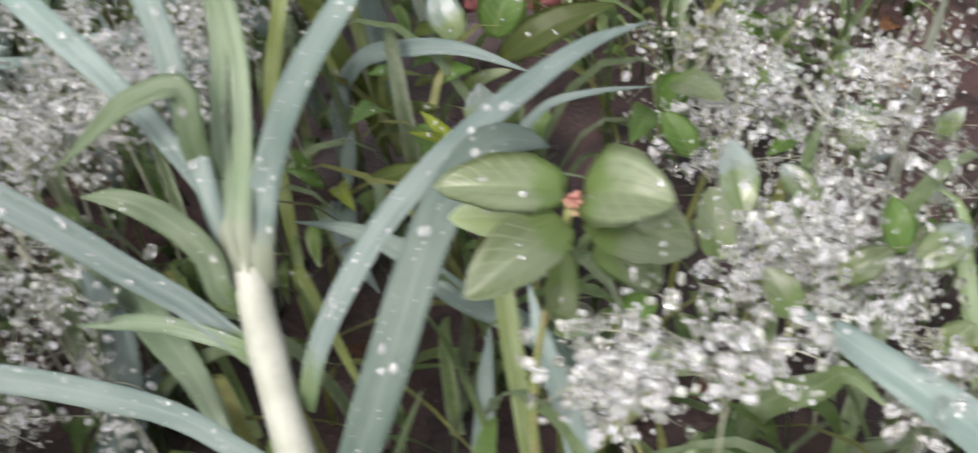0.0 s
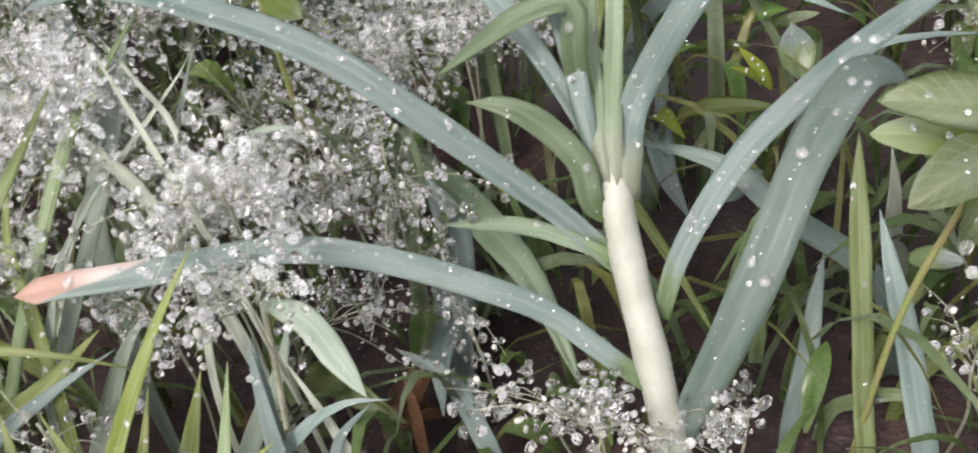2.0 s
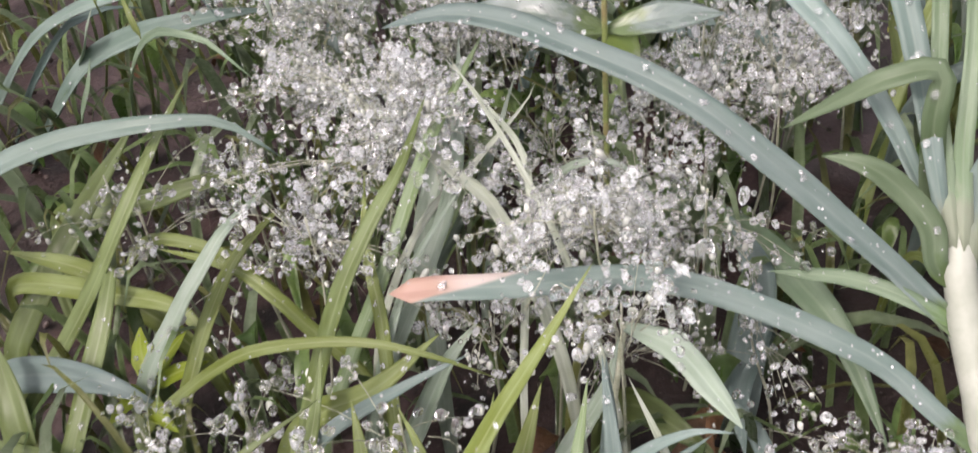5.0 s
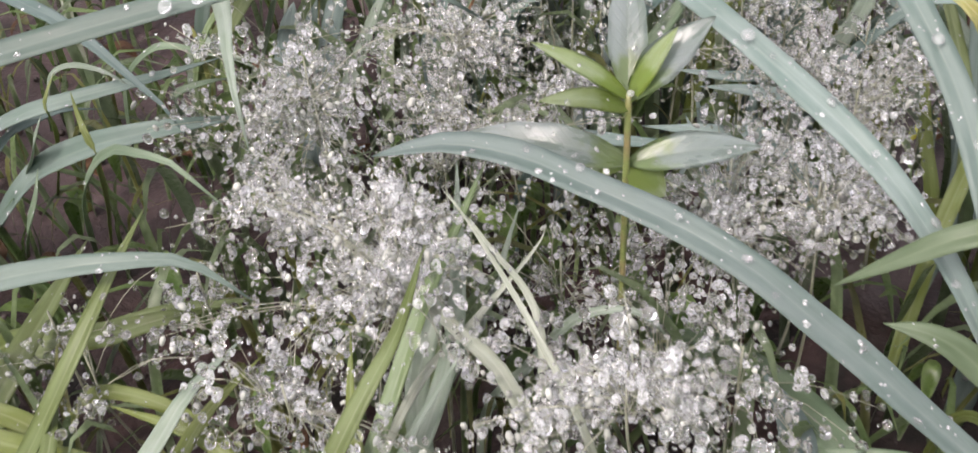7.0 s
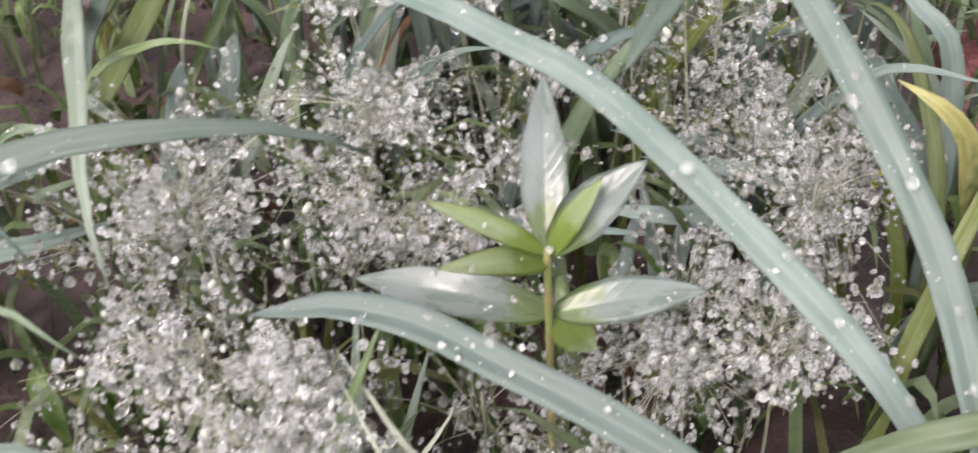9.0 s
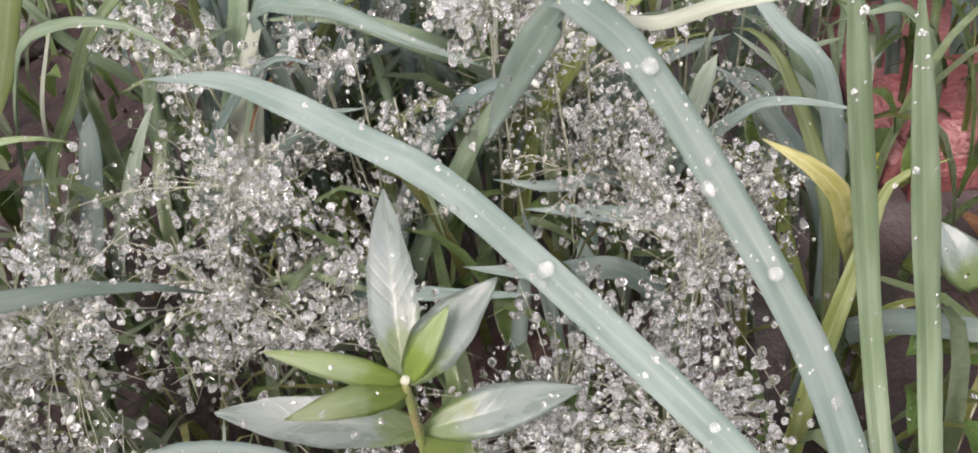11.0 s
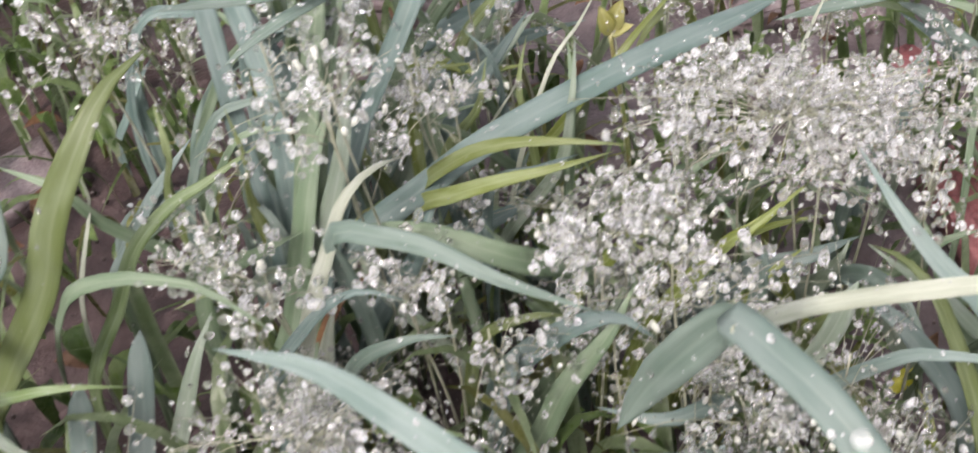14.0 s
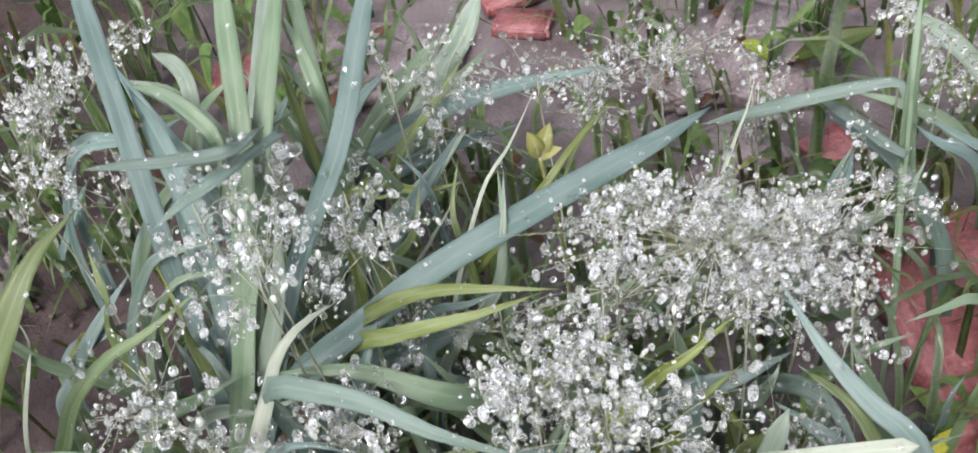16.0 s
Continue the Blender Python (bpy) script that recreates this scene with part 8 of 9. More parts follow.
blade("blade", [(-0.2304, 0.4324, 0.0240), (-0.2244, 0.4357, 0.0687), (-0.2106, 0.4433, 0.0946), (-0.1979, 0.4503, 0.1146), (-0.1871, 0.4628, 0.1206)], 0.0040, TEAL, 5, parent=tuft)
blade("blade", [(-0.2304, 0.4384, 0.0240), (-0.2349, 0.4324, 0.0726), (-0.2452, 0.4184, 0.1010), (-0.2474, 0.4153, 0.1210), (-0.2579, 0.4207, 0.1270)], 0.0040, SHOOT, 3, parent=tuft, label="arching blue-green grass blade beaded with water drops")
tuft = thing("grass_tuft", (-0.2428, 0.5249, GROUND), "small tuft of blue-green and green grass with few drops", "grass")
tuft["group"] = "grass tufts"
blade("blade", [(-0.2428, 0.5249, 0.0240), (-0.2383, 0.5260, 0.0566), (-0.2278, 0.5287, 0.0744), (-0.2131, 0.5324, 0.0944), (-0.2004, 0.5441, 0.1004)], 0.0072, TUFTBLUE, 2, parent=tuft)
blade("blade", [(-0.2330, 0.5121, 0.0240), (-0.2287, 0.5097, 0.0578), (-0.2187, 0.5043, 0.0764), (-0.2116, 0.5004, 0.0964), (-0.2084, 0.5064, 0.1024)], 0.0034, TEAL, 4, parent=tuft)
blade("blade", [(-0.2324, 0.5181, 0.0240), (-0.2282, 0.5157, 0.0575), (-0.2185, 0.5100, 0.0758), (-0.2034, 0.5012, 0.0958), (-0.1908, 0.5033, 0.1018)], 0.0057, SHOOT, 3, parent=tuft, label="arching blue-green grass blade beaded with water drops")
blade("blade", [(-0.2328, 0.5248, 0.0240), (-0.2320, 0.5192, 0.0624), (-0.2299, 0.5061, 0.0841), (-0.2293, 0.5019, 0.1041), (-0.2348, 0.5087, 0.1101)], 0.0069, SHOOT, 5, parent=tuft, label="arching blue-green grass blade beaded with water drops")
tuft = thing("grass_tuft", (-0.3028, 0.5520, GROUND), "single wet green grass blade with few drops", "grass")
tuft["group"] = "grass tufts"
blade("blade", [(-0.3028, 0.5520, 0.0240), (-0.2977, 0.5493, 0.0627), (-0.2859, 0.5431, 0.0845), (-0.2690, 0.5342, 0.1045), (-0.2578, 0.5376, 0.1105)], 0.0063, SHOOT, 3, parent=tuft)
tuft = thing("grass_tuft", (-0.0450, 0.3809, GROUND), "small tuft of pale green and blue-green grass with few drops", "grass")
tuft["group"] = "grass tufts"
blade("blade", [(-0.0450, 0.3809, 0.0240), (-0.0480, 0.3816, 0.0477), (-0.0550, 0.3833, 0.0595), (-0.0631, 0.3853, 0.0795), (-0.0698, 0.3935, 0.0835)], 0.0052, PALE, 2, parent=tuft)
blade("blade", [(-0.0290, 0.3879, 0.0240), (-0.0300, 0.3819, 0.0646), (-0.0325, 0.3680, 0.0877), (-0.0329, 0.3654, 0.1077), (-0.0280, 0.3698, 0.1117)], 0.0037, TEAL, 4, parent=tuft, label="arching blue-green grass blade beaded with water drops")
blade("blade", [(-0.0497, 0.3805, 0.0240), (-0.0478, 0.3760, 0.0580), (-0.0433, 0.3655, 0.0767), (-0.0399, 0.3575, 0.0967), (-0.0308, 0.3577, 0.1007)], 0.0033, SHOOT, 2, parent=tuft, label="arching blue-green grass blade beaded with water drops")
blade("blade", [(-0.0665, 0.3763, 0.0240), (-0.0696, 0.3768, 0.0481), (-0.0768, 0.3782, 0.0601), (-0.0862, 0.3799, 0.0801), (-0.0958, 0.3879, 0.0841)], 0.0034, YELLOW, 3, parent=tuft, label="arching blue-green grass blade beaded with water drops")
tuft = thing("grass_tuft", (-0.1284, 0.4364, GROUND), "small tuft of green and yellow-green grass with few drops", "grass")
tuft["group"] = "grass tufts"
blade("blade", [(-0.1284, 0.4364, 0.0240), (-0.1254, 0.4357, 0.0476), (-0.1184, 0.4339, 0.0593), (-0.1022, 0.4299, 0.0793), (-0.0829, 0.4344, 0.0833)], 0.0056, SHOOT, 4, parent=tuft)
blade("blade", [(-0.1406, 0.4255, 0.0240), (-0.1439, 0.4243, 0.0506), (-0.1518, 0.4213, 0.0643), (-0.1647, 0.4165, 0.0843), (-0.1829, 0.4216, 0.0883)], 0.0044, SHOOT, 3, parent=tuft)
blade("blade", [(-0.1146, 0.4255, 0.0240), (-0.1114, 0.4231, 0.0525), (-0.1040, 0.4177, 0.0674), (-0.0907, 0.4079, 0.0874), (-0.0738, 0.4081, 0.0914)], 0.0029, YELLOW, 3, parent=tuft, label="arching blue-green grass blade beaded with water drops")
blade("blade", [(-0.0966, 0.4363, 0.0240), (-0.0906, 0.4430, 0.0840), (-0.0767, 0.4588, 0.1200), (-0.0718, 0.4643, 0.1300), (-0.0681, 0.4722, 0.1380)], 0.0017, STRAW, 1, parent=tuft, label="thin pale straw stalk")
tuft = thing("grass_tuft", (-0.3174, 0.3799, GROUND), "single wet straw-coloured grass blade with few drops", "grass")
tuft["group"] = "grass tufts"
blade("blade", [(-0.3174, 0.3799, 0.0240), (-0.3133, 0.3873, 0.0780), (-0.3039, 0.4044, 0.1100), (-0.3030, 0.4061, 0.1200), (-0.3051, 0.4094, 0.1280)], 0.0017, STRAW, 1, parent=tuft)
tuft = thing("grass_tuft", (-0.4300, 0.2990, GROUND), "tuft of broad dull blue-green grass lying over with few drops", "grass")
tuft["group"] = "grass tufts"
blade("blade", [(-0.4370, 0.2670, 0.0240), (-0.3960, 0.2560, 0.0700), (-0.3660, 0.2500, 0.1000), (-0.3390, 0.2440, 0.1180), (-0.3190, 0.2480, 0.1240), (-0.3020, 0.2560, 0.1260), (-0.2920, 0.2680, 0.1240), (-0.2890, 0.2890, 0.1160)], 0.0062, TEAL, 5, parent=tuft)
blade("blade", [(-0.4050, 0.2580, 0.0240), (-0.3650, 0.2440, 0.0700), (-0.3360, 0.2380, 0.1000), (-0.3130, 0.2360, 0.1140), (-0.2940, 0.2380, 0.1200), (-0.2800, 0.2450, 0.1200), (-0.2690, 0.2630, 0.1120)], 0.0088, TEAL, 4, parent=tuft, fold=0.5)
blade("blade", [(-0.4230, 0.2730, 0.0240), (-0.3850, 0.2580, 0.0700), (-0.3510, 0.2490, 0.1050), (-0.3400, 0.2490, 0.1120), (-0.3330, 0.2570, 0.1120), (-0.3270, 0.2690, 0.1050)], 0.0050, TUFTBLUE, 4, parent=tuft)
tuft = thing("grass_tuft", (-0.4940, 0.3590, GROUND), "single narrow blue-green grass blade hanging over, drops at its tip", "grass")
tuft["group"] = "grass tufts"
blade("blade", [(-0.5140, 0.3540, 0.0240), (-0.4190, 0.3010, 0.1100), (-0.3560, 0.2670, 0.1480), (-0.3210, 0.2470, 0.1560), (-0.3000, 0.2370, 0.1540), (-0.2880, 0.2310, 0.1500), (-0.2780, 0.2280, 0.1430), (-0.2720, 0.2270, 0.1370), (-0.2680, 0.2250, 0.1310)], 0.0050, TUFTBLUE, 14, parent=tuft, tip=0.3)
blade("blade", [(-0.1570, 0.3970, 0.0240), (-0.1546, 0.4018, 0.0720), (-0.1510, 0.4090, 0.1200), (-0.1490, 0.4120, 0.1400), (-0.1500, 0.4280, 0.1480)], 0.0030, SHOOT, 3, tip=0.30, parent=tuft)
blade("blade", [(-0.2320, 0.3720, 0.0240), (-0.2296, 0.3768, 0.0600), (-0.2260, 0.3840, 0.1000), (-0.2050, 0.3790, 0.1200), (-0.1890, 0.3910, 0.1250)], 0.0068, TUFTBLUE, 6, tip=0.45, parent=tuft)
blade("blade", [(-0.1760, 0.3700, 0.0240), (-0.1792, 0.3748, 0.0600), (-0.1840, 0.3820, 0.1000), (-0.1860, 0.3810, 0.1150), (-0.1890, 0.3920, 0.1200)], 0.0042, SHOOT, 4, tip=0.45, parent=tuft)
blade("blade", [(-0.2960, 0.3740, 0.0240), (-0.2936, 0.3788, 0.0600), (-0.2900, 0.3860, 0.1000), (-0.2670, 0.3830, 0.1250), (-0.2520, 0.3940, 0.1300)], 0.0046, SHOOT, 5, tip=0.45, parent=tuft)
blade("blade", [(-0.2680, 0.3660, 0.0240), (-0.2656, 0.3708, 0.0600), (-0.2620, 0.3780, 0.1000), (-0.2410, 0.3720, 0.1200), (-0.2250, 0.3770, 0.1250)], 0.0070, MID, 6, tip=0.45, parent=tuft)
blade("blade", [(-0.1070, 0.3620, 0.0240), (-0.1046, 0.3668, 0.0540), (-0.1010, 0.3740, 0.0900), (-0.0980, 0.3700, 0.1100), (-0.1000, 0.3760, 0.1150)], 0.0052, TUFTBLUE, 3, tip=0.45, parent=tuft)
blade("blade", [(-0.0950, 0.3480, 0.0240), (-0.0926, 0.3528, 0.0540), (-0.0890, 0.3600, 0.0900), (-0.0830, 0.3580, 0.1050), (-0.0750, 0.3630, 0.1100)], 0.0058, OLIVEBLADE, 3, tip=0.45, parent=tuft)
blade("blade", [(-0.2110, 0.3850, 0.0240), (-0.2086, 0.3898, 0.0540), (-0.2050, 0.3970, 0.0900), (-0.1940, 0.3920, 0.1100), (-0.1910, 0.4040, 0.1100)], 0.0034, FRESH, 2, tip=0.45, parent=tuft)
blade("blade", [(-0.1800, 0.3820, 0.0240), (-0.1776, 0.3868, 0.0720), (-0.1740, 0.3940, 0.1200), (-0.1590, 0.3880, 0.1350), (-0.1470, 0.3930, 0.1350)], 0.0040, TUFTBLUE, 4, tip=0.45, parent=tuft)
blade("blade", [(-0.1970, 0.4610, 0.0240), (-0.1946, 0.4658, 0.0660), (-0.1910, 0.4730, 0.1100), (-0.1750, 0.4800, 0.1300), (-0.1630, 0.5020, 0.1350)], 0.0044, OLIVEBLADE, 4, tip=0.45, parent=tuft)
blade("blade", [(-0.2160, 0.4780, 0.0240), (-0.2192, 0.4828, 0.0780), (-0.2240, 0.4900, 0.1300), (-0.2230, 0.4850, 0.1500), (-0.2300, 0.4990, 0.1600)], 0.0038, OLIVEBLADE, 3, tip=0.45, parent=tuft)
blade("blade", [(-0.2060, 0.4260, 0.0240), (-0.2036, 0.4308, 0.0780), (-0.2000, 0.4380, 0.1300), (-0.1870, 0.4280, 0.1400), (-0.1780, 0.4320, 0.1380)], 0.0048, LIMEBLADE, 3, tip=0.45, parent=tuft)
blade("blade", [(-0.2530, 0.4160, 0.0240), (-0.2506, 0.4208, 0.0900), (-0.2470, 0.4280, 0.1500), (-0.2300, 0.4160, 0.1650), (-0.2190, 0.4170, 0.1650)], 0.0030, TUFTBLUE, 3, tip=0.45, parent=tuft)
blade("blade", [(-0.2370, 0.4500, 0.0240), (-0.2402, 0.4548, 0.0840), (-0.2450, 0.4620, 0.1400), (-0.2430, 0.4520, 0.1650), (-0.2560, 0.4580, 0.1700)], 0.0036, FRESH, 4, tip=0.45, parent=tuft)
blade("blade", [(-0.2260, 0.4230, 0.0240), (-0.2236, 0.4278, 0.0780), (-0.2200, 0.4350, 0.1300), (-0.2050, 0.4080, 0.1400), (-0.1950, 0.4030, 0.1350)], 0.0028, SHOOT, 3, tip=0.45, parent=tuft)
blade("blade", [(-0.1650, 0.4290, 0.0240), (-0.1682, 0.4338, 0.0660), (-0.1730, 0.4410, 0.1100), (-0.1750, 0.4430, 0.1300), (-0.1850, 0.4540, 0.1350)], 0.0034, TUFTBLUE, 4, tip=0.45, parent=tuft)
blade("blade", [(-0.1560, 0.4150, 0.0240), (-0.1592, 0.4198, 0.0660), (-0.1640, 0.4270, 0.1100), (-0.1660, 0.4290, 0.1300), (-0.1640, 0.4480, 0.1350)], 0.0030, OLIVEBLADE, 3, tip=0.45, parent=tuft)
blade("blade", [(-0.1060, 0.3750, 0.0240), (-0.1092, 0.3798, 0.0600), (-0.1140, 0.3870, 0.1000), (-0.1220, 0.3810, 0.1200), (-0.1330, 0.3820, 0.1250)], 0.0032, SHOOT, 3, tip=0.45, parent=tuft)
blade("blade", [(-0.1320, 0.3800, 0.0240), (-0.1296, 0.3848, 0.0720), (-0.1260, 0.3920, 0.1200), (-0.1160, 0.3830, 0.1400), (-0.1030, 0.3830, 0.1450)], 0.0022, SHOOT, 3, tip=0.45, parent=tuft)
blade("blade", [(-0.1500, 0.3800, 0.0240), (-0.1476, 0.3848, 0.0720), (-0.1440, 0.3920, 0.1200), (-0.1310, 0.3820, 0.1400), (-0.1190, 0.3810, 0.1450)], 0.0016, STRAW, 1, tip=0.45, parent=tuft)
blade("blade", [(-0.1030, 0.4960, 0.0240), (-0.1062, 0.5008, 0.0600), (-0.1110, 0.5080, 0.1000), (-0.1250, 0.4700, 0.1200), (-0.1340, 0.4430, 0.1200)], 0.0040, LIMEBLADE, 3, tip=0.45, parent=tuft)
blade("blade", [(-0.2720, 0.4040, 0.0240), (-0.2760, 0.4088, 0.0600), (-0.2820, 0.4160, 0.1000), (-0.2710, 0.4060, 0.1300), (-0.2720, 0.4120, 0.1450)], 0.0072, OLIVEBLADE, 4, parent=tuft)
blade("blade", [(-0.2330, 0.3790, 0.0240), (-0.2370, 0.3838, 0.0720), (-0.2430, 0.3910, 0.1200), (-0.2350, 0.3800, 0.1500), (-0.2370, 0.3840, 0.1650)], 0.0040, LIMEBLADE, 3, parent=tuft)
blade("blade", [(-0.2010, 0.4180, 0.0240), (-0.1978, 0.4228, 0.0600), (-0.1930, 0.4300, 0.1000), (-0.1790, 0.4260, 0.1250), (-0.1760, 0.4370, 0.1350)], 0.0050, OLIVEBLADE, 4, parent=tuft)
blade("blade", [(-0.1990, 0.4000, 0.0240), (-0.2022, 0.4048, 0.0600), (-0.2070, 0.4120, 0.1000), (-0.2100, 0.4020, 0.1300), (-0.2150, 0.4130, 0.1400)], 0.0045, OLIVEBLADE, 3, parent=tuft)
blade("blade", [(-0.1890, 0.3520, 0.0240), (-0.1850, 0.3560, 0.0540), (-0.1790, 0.3620, 0.0900), (-0.1640, 0.3600, 0.1050), (-0.1510, 0.3650, 0.1000)], 0.0042, OLIVEBLADE, 3, parent=tuft)
blade("blade", [(-0.2250, 0.3430, 0.0240), (-0.2210, 0.3470, 0.0540), (-0.2150, 0.3530, 0.0900), (-0.1960, 0.3490, 0.1100), (-0.1800, 0.3470, 0.1150)], 0.0048, TEAL, 5, parent=tuft)
blade("blade", [(-0.2380, 0.3630, 0.0240), (-0.2420, 0.3670, 0.0540), (-0.2480, 0.3730, 0.0900), (-0.2500, 0.3640, 0.1150), (-0.2610, 0.3580, 0.1150)], 0.0042, OLIVEBLADE, 3, parent=tuft)
blade("blade", [(-0.1480, 0.3580, 0.0240), (-0.1456, 0.3620, 0.0480), (-0.1420, 0.3680, 0.0800), (-0.1300, 0.3700, 0.1000), (-0.1240, 0.3820, 0.1050)], 0.0036, LIMEBLADE, 2, parent=tuft)
tuft = thing("grass_tuft", (-0.3510, 0.2850, GROUND), "tuft of small yellow-green and pale grass leaves with few drops", "grass")
tuft["group"] = "grass tufts"
blade("blade", [(-0.3590, 0.2760, 0.0240), (-0.3210, 0.2370, 0.0900), (-0.2940, 0.2160, 0.1250), (-0.2830, 0.2130, 0.1340), (-0.2750, 0.2100, 0.1360), (-0.2650, 0.2090, 0.1350), (-0.2570, 0.2070, 0.1300), (-0.2500, 0.2070, 0.1220)], 0.0040, SHOOT, 7, parent=tuft)
blade("blade", [(-0.3520, 0.2730, 0.0240), (-0.3130, 0.2380, 0.0900), (-0.2980, 0.2230, 0.1200), (-0.2950, 0.2190, 0.1310), (-0.2980, 0.2220, 0.1360), (-0.3060, 0.2320, 0.1380)], 0.0048, YELLOW, 2, parent=tuft)
blade("blade", [(-0.3630, 0.2730, 0.0600), (-0.3280, 0.2450, 0.1100), (-0.3210, 0.2370, 0.1280), (-0.3190, 0.2400, 0.1340), (-0.3190, 0.2440, 0.1360)], 0.0042, YELLOW, 1, parent=tuft)
blade("blade", [(-0.3330, 0.2510, 0.1150), (-0.3260, 0.2500, 0.1300), (-0.3180, 0.2510, 0.1340), (-0.3060, 0.2490, 0.1340), (-0.3000, 0.2510, 0.1280)], 0.0018, PALE, 3, parent=tuft)
blade("blade", [(-0.3650, 0.2500, 0.0500), (-0.3380, 0.2280, 0.0850), (-0.3290, 0.2270, 0.1000), (-0.3280, 0.2320, 0.1080)], 0.0036, SHOOT, 3, parent=tuft)
blade("blade", [(-0.3770, 0.2710, 0.0600), (-0.3400, 0.2420, 0.1000), (-0.3260, 0.2330, 0.1180), (-0.3220, 0.2350, 0.1260)], 0.0052, PALE, 3, parent=tuft)
blade("blade", [(-0.3090, 0.2920, 0.0600), (-0.2970, 0.2700, 0.1000), (-0.2930, 0.2610, 0.1180), (-0.2840, 0.2640, 0.1220), (-0.2790, 0.2740, 0.1180)], 0.0038, SHOOT, 2, parent=tuft)
blade("blade", [(-0.3590, 0.3180, 0.0500), (-0.3420, 0.3050, 0.0900), (-0.3210, 0.2940, 0.1120), (-0.3070, 0.2900, 0.1180), (-0.2930, 0.2940, 0.1120)], 0.0042, SHOOT, 3, parent=tuft)
tuft = thing("grass_tuft", (-0.4550, 0.5440, GROUND), "pale wet grass blade bent over and hanging down", "grass")
tuft["group"] = "grass tufts"
blade("blade", [(-0.4680, 0.5690, 0.0240), (-0.3530, 0.3910, 0.1000), (-0.2960, 0.3040, 0.1360), (-0.2690, 0.2620, 0.1500), (-0.2600, 0.2440, 0.1510), (-0.2540, 0.2330, 0.1470), (-0.2510, 0.2260, 0.1410), (-0.2470, 0.2200, 0.1320)], 0.0084, PALE, 14, parent=tuft, tip=0.35)
# dew-covered seed heads
seed_head((-0.1358, 0.1499, 0.1360), (0.0216, 0.0213, 0.0136), 516, 0.00108, label="airy seed head covered in clear dew beads")
seed_head((-0.1136, 0.1940, 0.1000), (0.0237, 0.0226, 0.0144), 204, 0.00108, label="airy seed head covered in clear dew beads")
seed_head((-0.1262, 0.1267, 0.1240), (0.0108, 0.0238, 0.0151), 180, 0.00108, label="airy seed head covered in clear dew beads")
seed_head((-0.1506, 0.1582, 0.1150), (0.0192, 0.0211, 0.0134), 360, 0.00108, label="airy seed head covered in clear dew beads")
seed_head((-0.1178, 0.2416, 0.1050), (0.0346, 0.0220, 0.0140), 624, 0.00086, label="airy seed head covered in clear dew beads")
seed_head((-0.1322, 0.2056, 0.0850), (0.0337, 0.0332, 0.0211), 672, 0.00086, label="airy seed head covered in clear dew beads")
seed_head((-0.1961, 0.2058, 0.1250), (0.0150, 0.0238, 0.0151), 240, 0.00092, label="airy seed head covered in clear dew beads")
seed_head((-0.1339, 0.1624, 0.0750), (0.0263, 0.0199, 0.0127), 312, 0.00086, label="airy seed head covered in clear dew beads")
seed_head((-0.1638, 0.1457, 0.0950), (0.0244, 0.0201, 0.0128), 204, 0.00108, label="airy seed head covered in clear dew beads")
seed_head((-0.0977, 0.1748, 0.0800), (0.0230, 0.0217, 0.0138), 168, 0.00097, label="airy seed head covered in clear dew beads")
seed_head((-0.0546, 0.1312, 0.0780), (0.0381, 0.0129, 0.0082), 312, 0.00108, label="airy seed head covered in clear dew beads")
seed_head((-0.0647, 0.1312, 0.0750), (0.0204, 0.0086, 0.0055), 108, 0.00097, label="airy seed head covered in clear dew beads")
seed_head((-0.0205, 0.1342, 0.0750), (0.0172, 0.0063, 0.0040), 132, 0.00108, label="airy seed head covered in clear dew beads")
seed_head((0.0310, 0.1488, 0.0850), (0.0155, 0.0185, 0.0118), 48, 0.00097, label="airy seed head covered in clear dew beads")
seed_head((0.0265, 0.1070, 0.1500), (0.0123, 0.0115, 0.0073), 228, 0.00097, label="airy seed head covered in clear dew beads")
seed_head((0.0432, 0.1116, 0.1500), (0.0202, 0.0116, 0.0074), 312, 0.00097, label="airy seed head covered in clear dew beads")
seed_head((0.1020, 0.2487, 0.0800), (0.0429, 0.0334, 0.0213), 400, 0.00086, label="airy seed head covered in clear dew beads")
seed_head((0.0796, 0.1764, 0.1000), (0.0326, 0.0171, 0.0109), 320, 0.00097, label="airy seed head covered in clear dew beads")
seed_head((0.0728, 0.2333, 0.0800), (0.0295, 0.0248, 0.0158), 260, 0.00086, label="airy seed head covered in clear dew beads")
seed_head((0.1110, 0.2017, 0.0900), (0.0217, 0.0273, 0.0174), 360, 0.00097, label="airy seed head covered in clear dew beads")
seed_head((0.0676, 0.2899, 0.0700), (0.0261, 0.0199, 0.0126), 240, 0.00086, label="airy seed head covered in clear dew beads")
seed_head((0.0913, 0.1426, 0.1100), (0.0136, 0.0204, 0.0130), 264, 0.00108, label="airy seed head covered in clear dew beads")
seed_head((-0.1208, 0.2468, 0.1150), (0.0223, 0.0302, 0.0192), 360, 0.00097, label="airy seed head covered in clear dew beads")
seed_head((-0.1150, 0.1910, 0.0800), (0.0195, 0.0269, 0.0171), 192, 0.00086, label="airy seed head covered in clear dew beads")
seed_head((-0.1982, 0.1883, 0.1200), (0.0467, 0.0355, 0.0226), 912, 0.00097, label="airy seed head covered in clear dew beads")
seed_head((-0.2122, 0.1510, 0.1150), (0.0305, 0.0242, 0.0154), 396, 0.00108, label="airy seed head covered in clear dew beads")
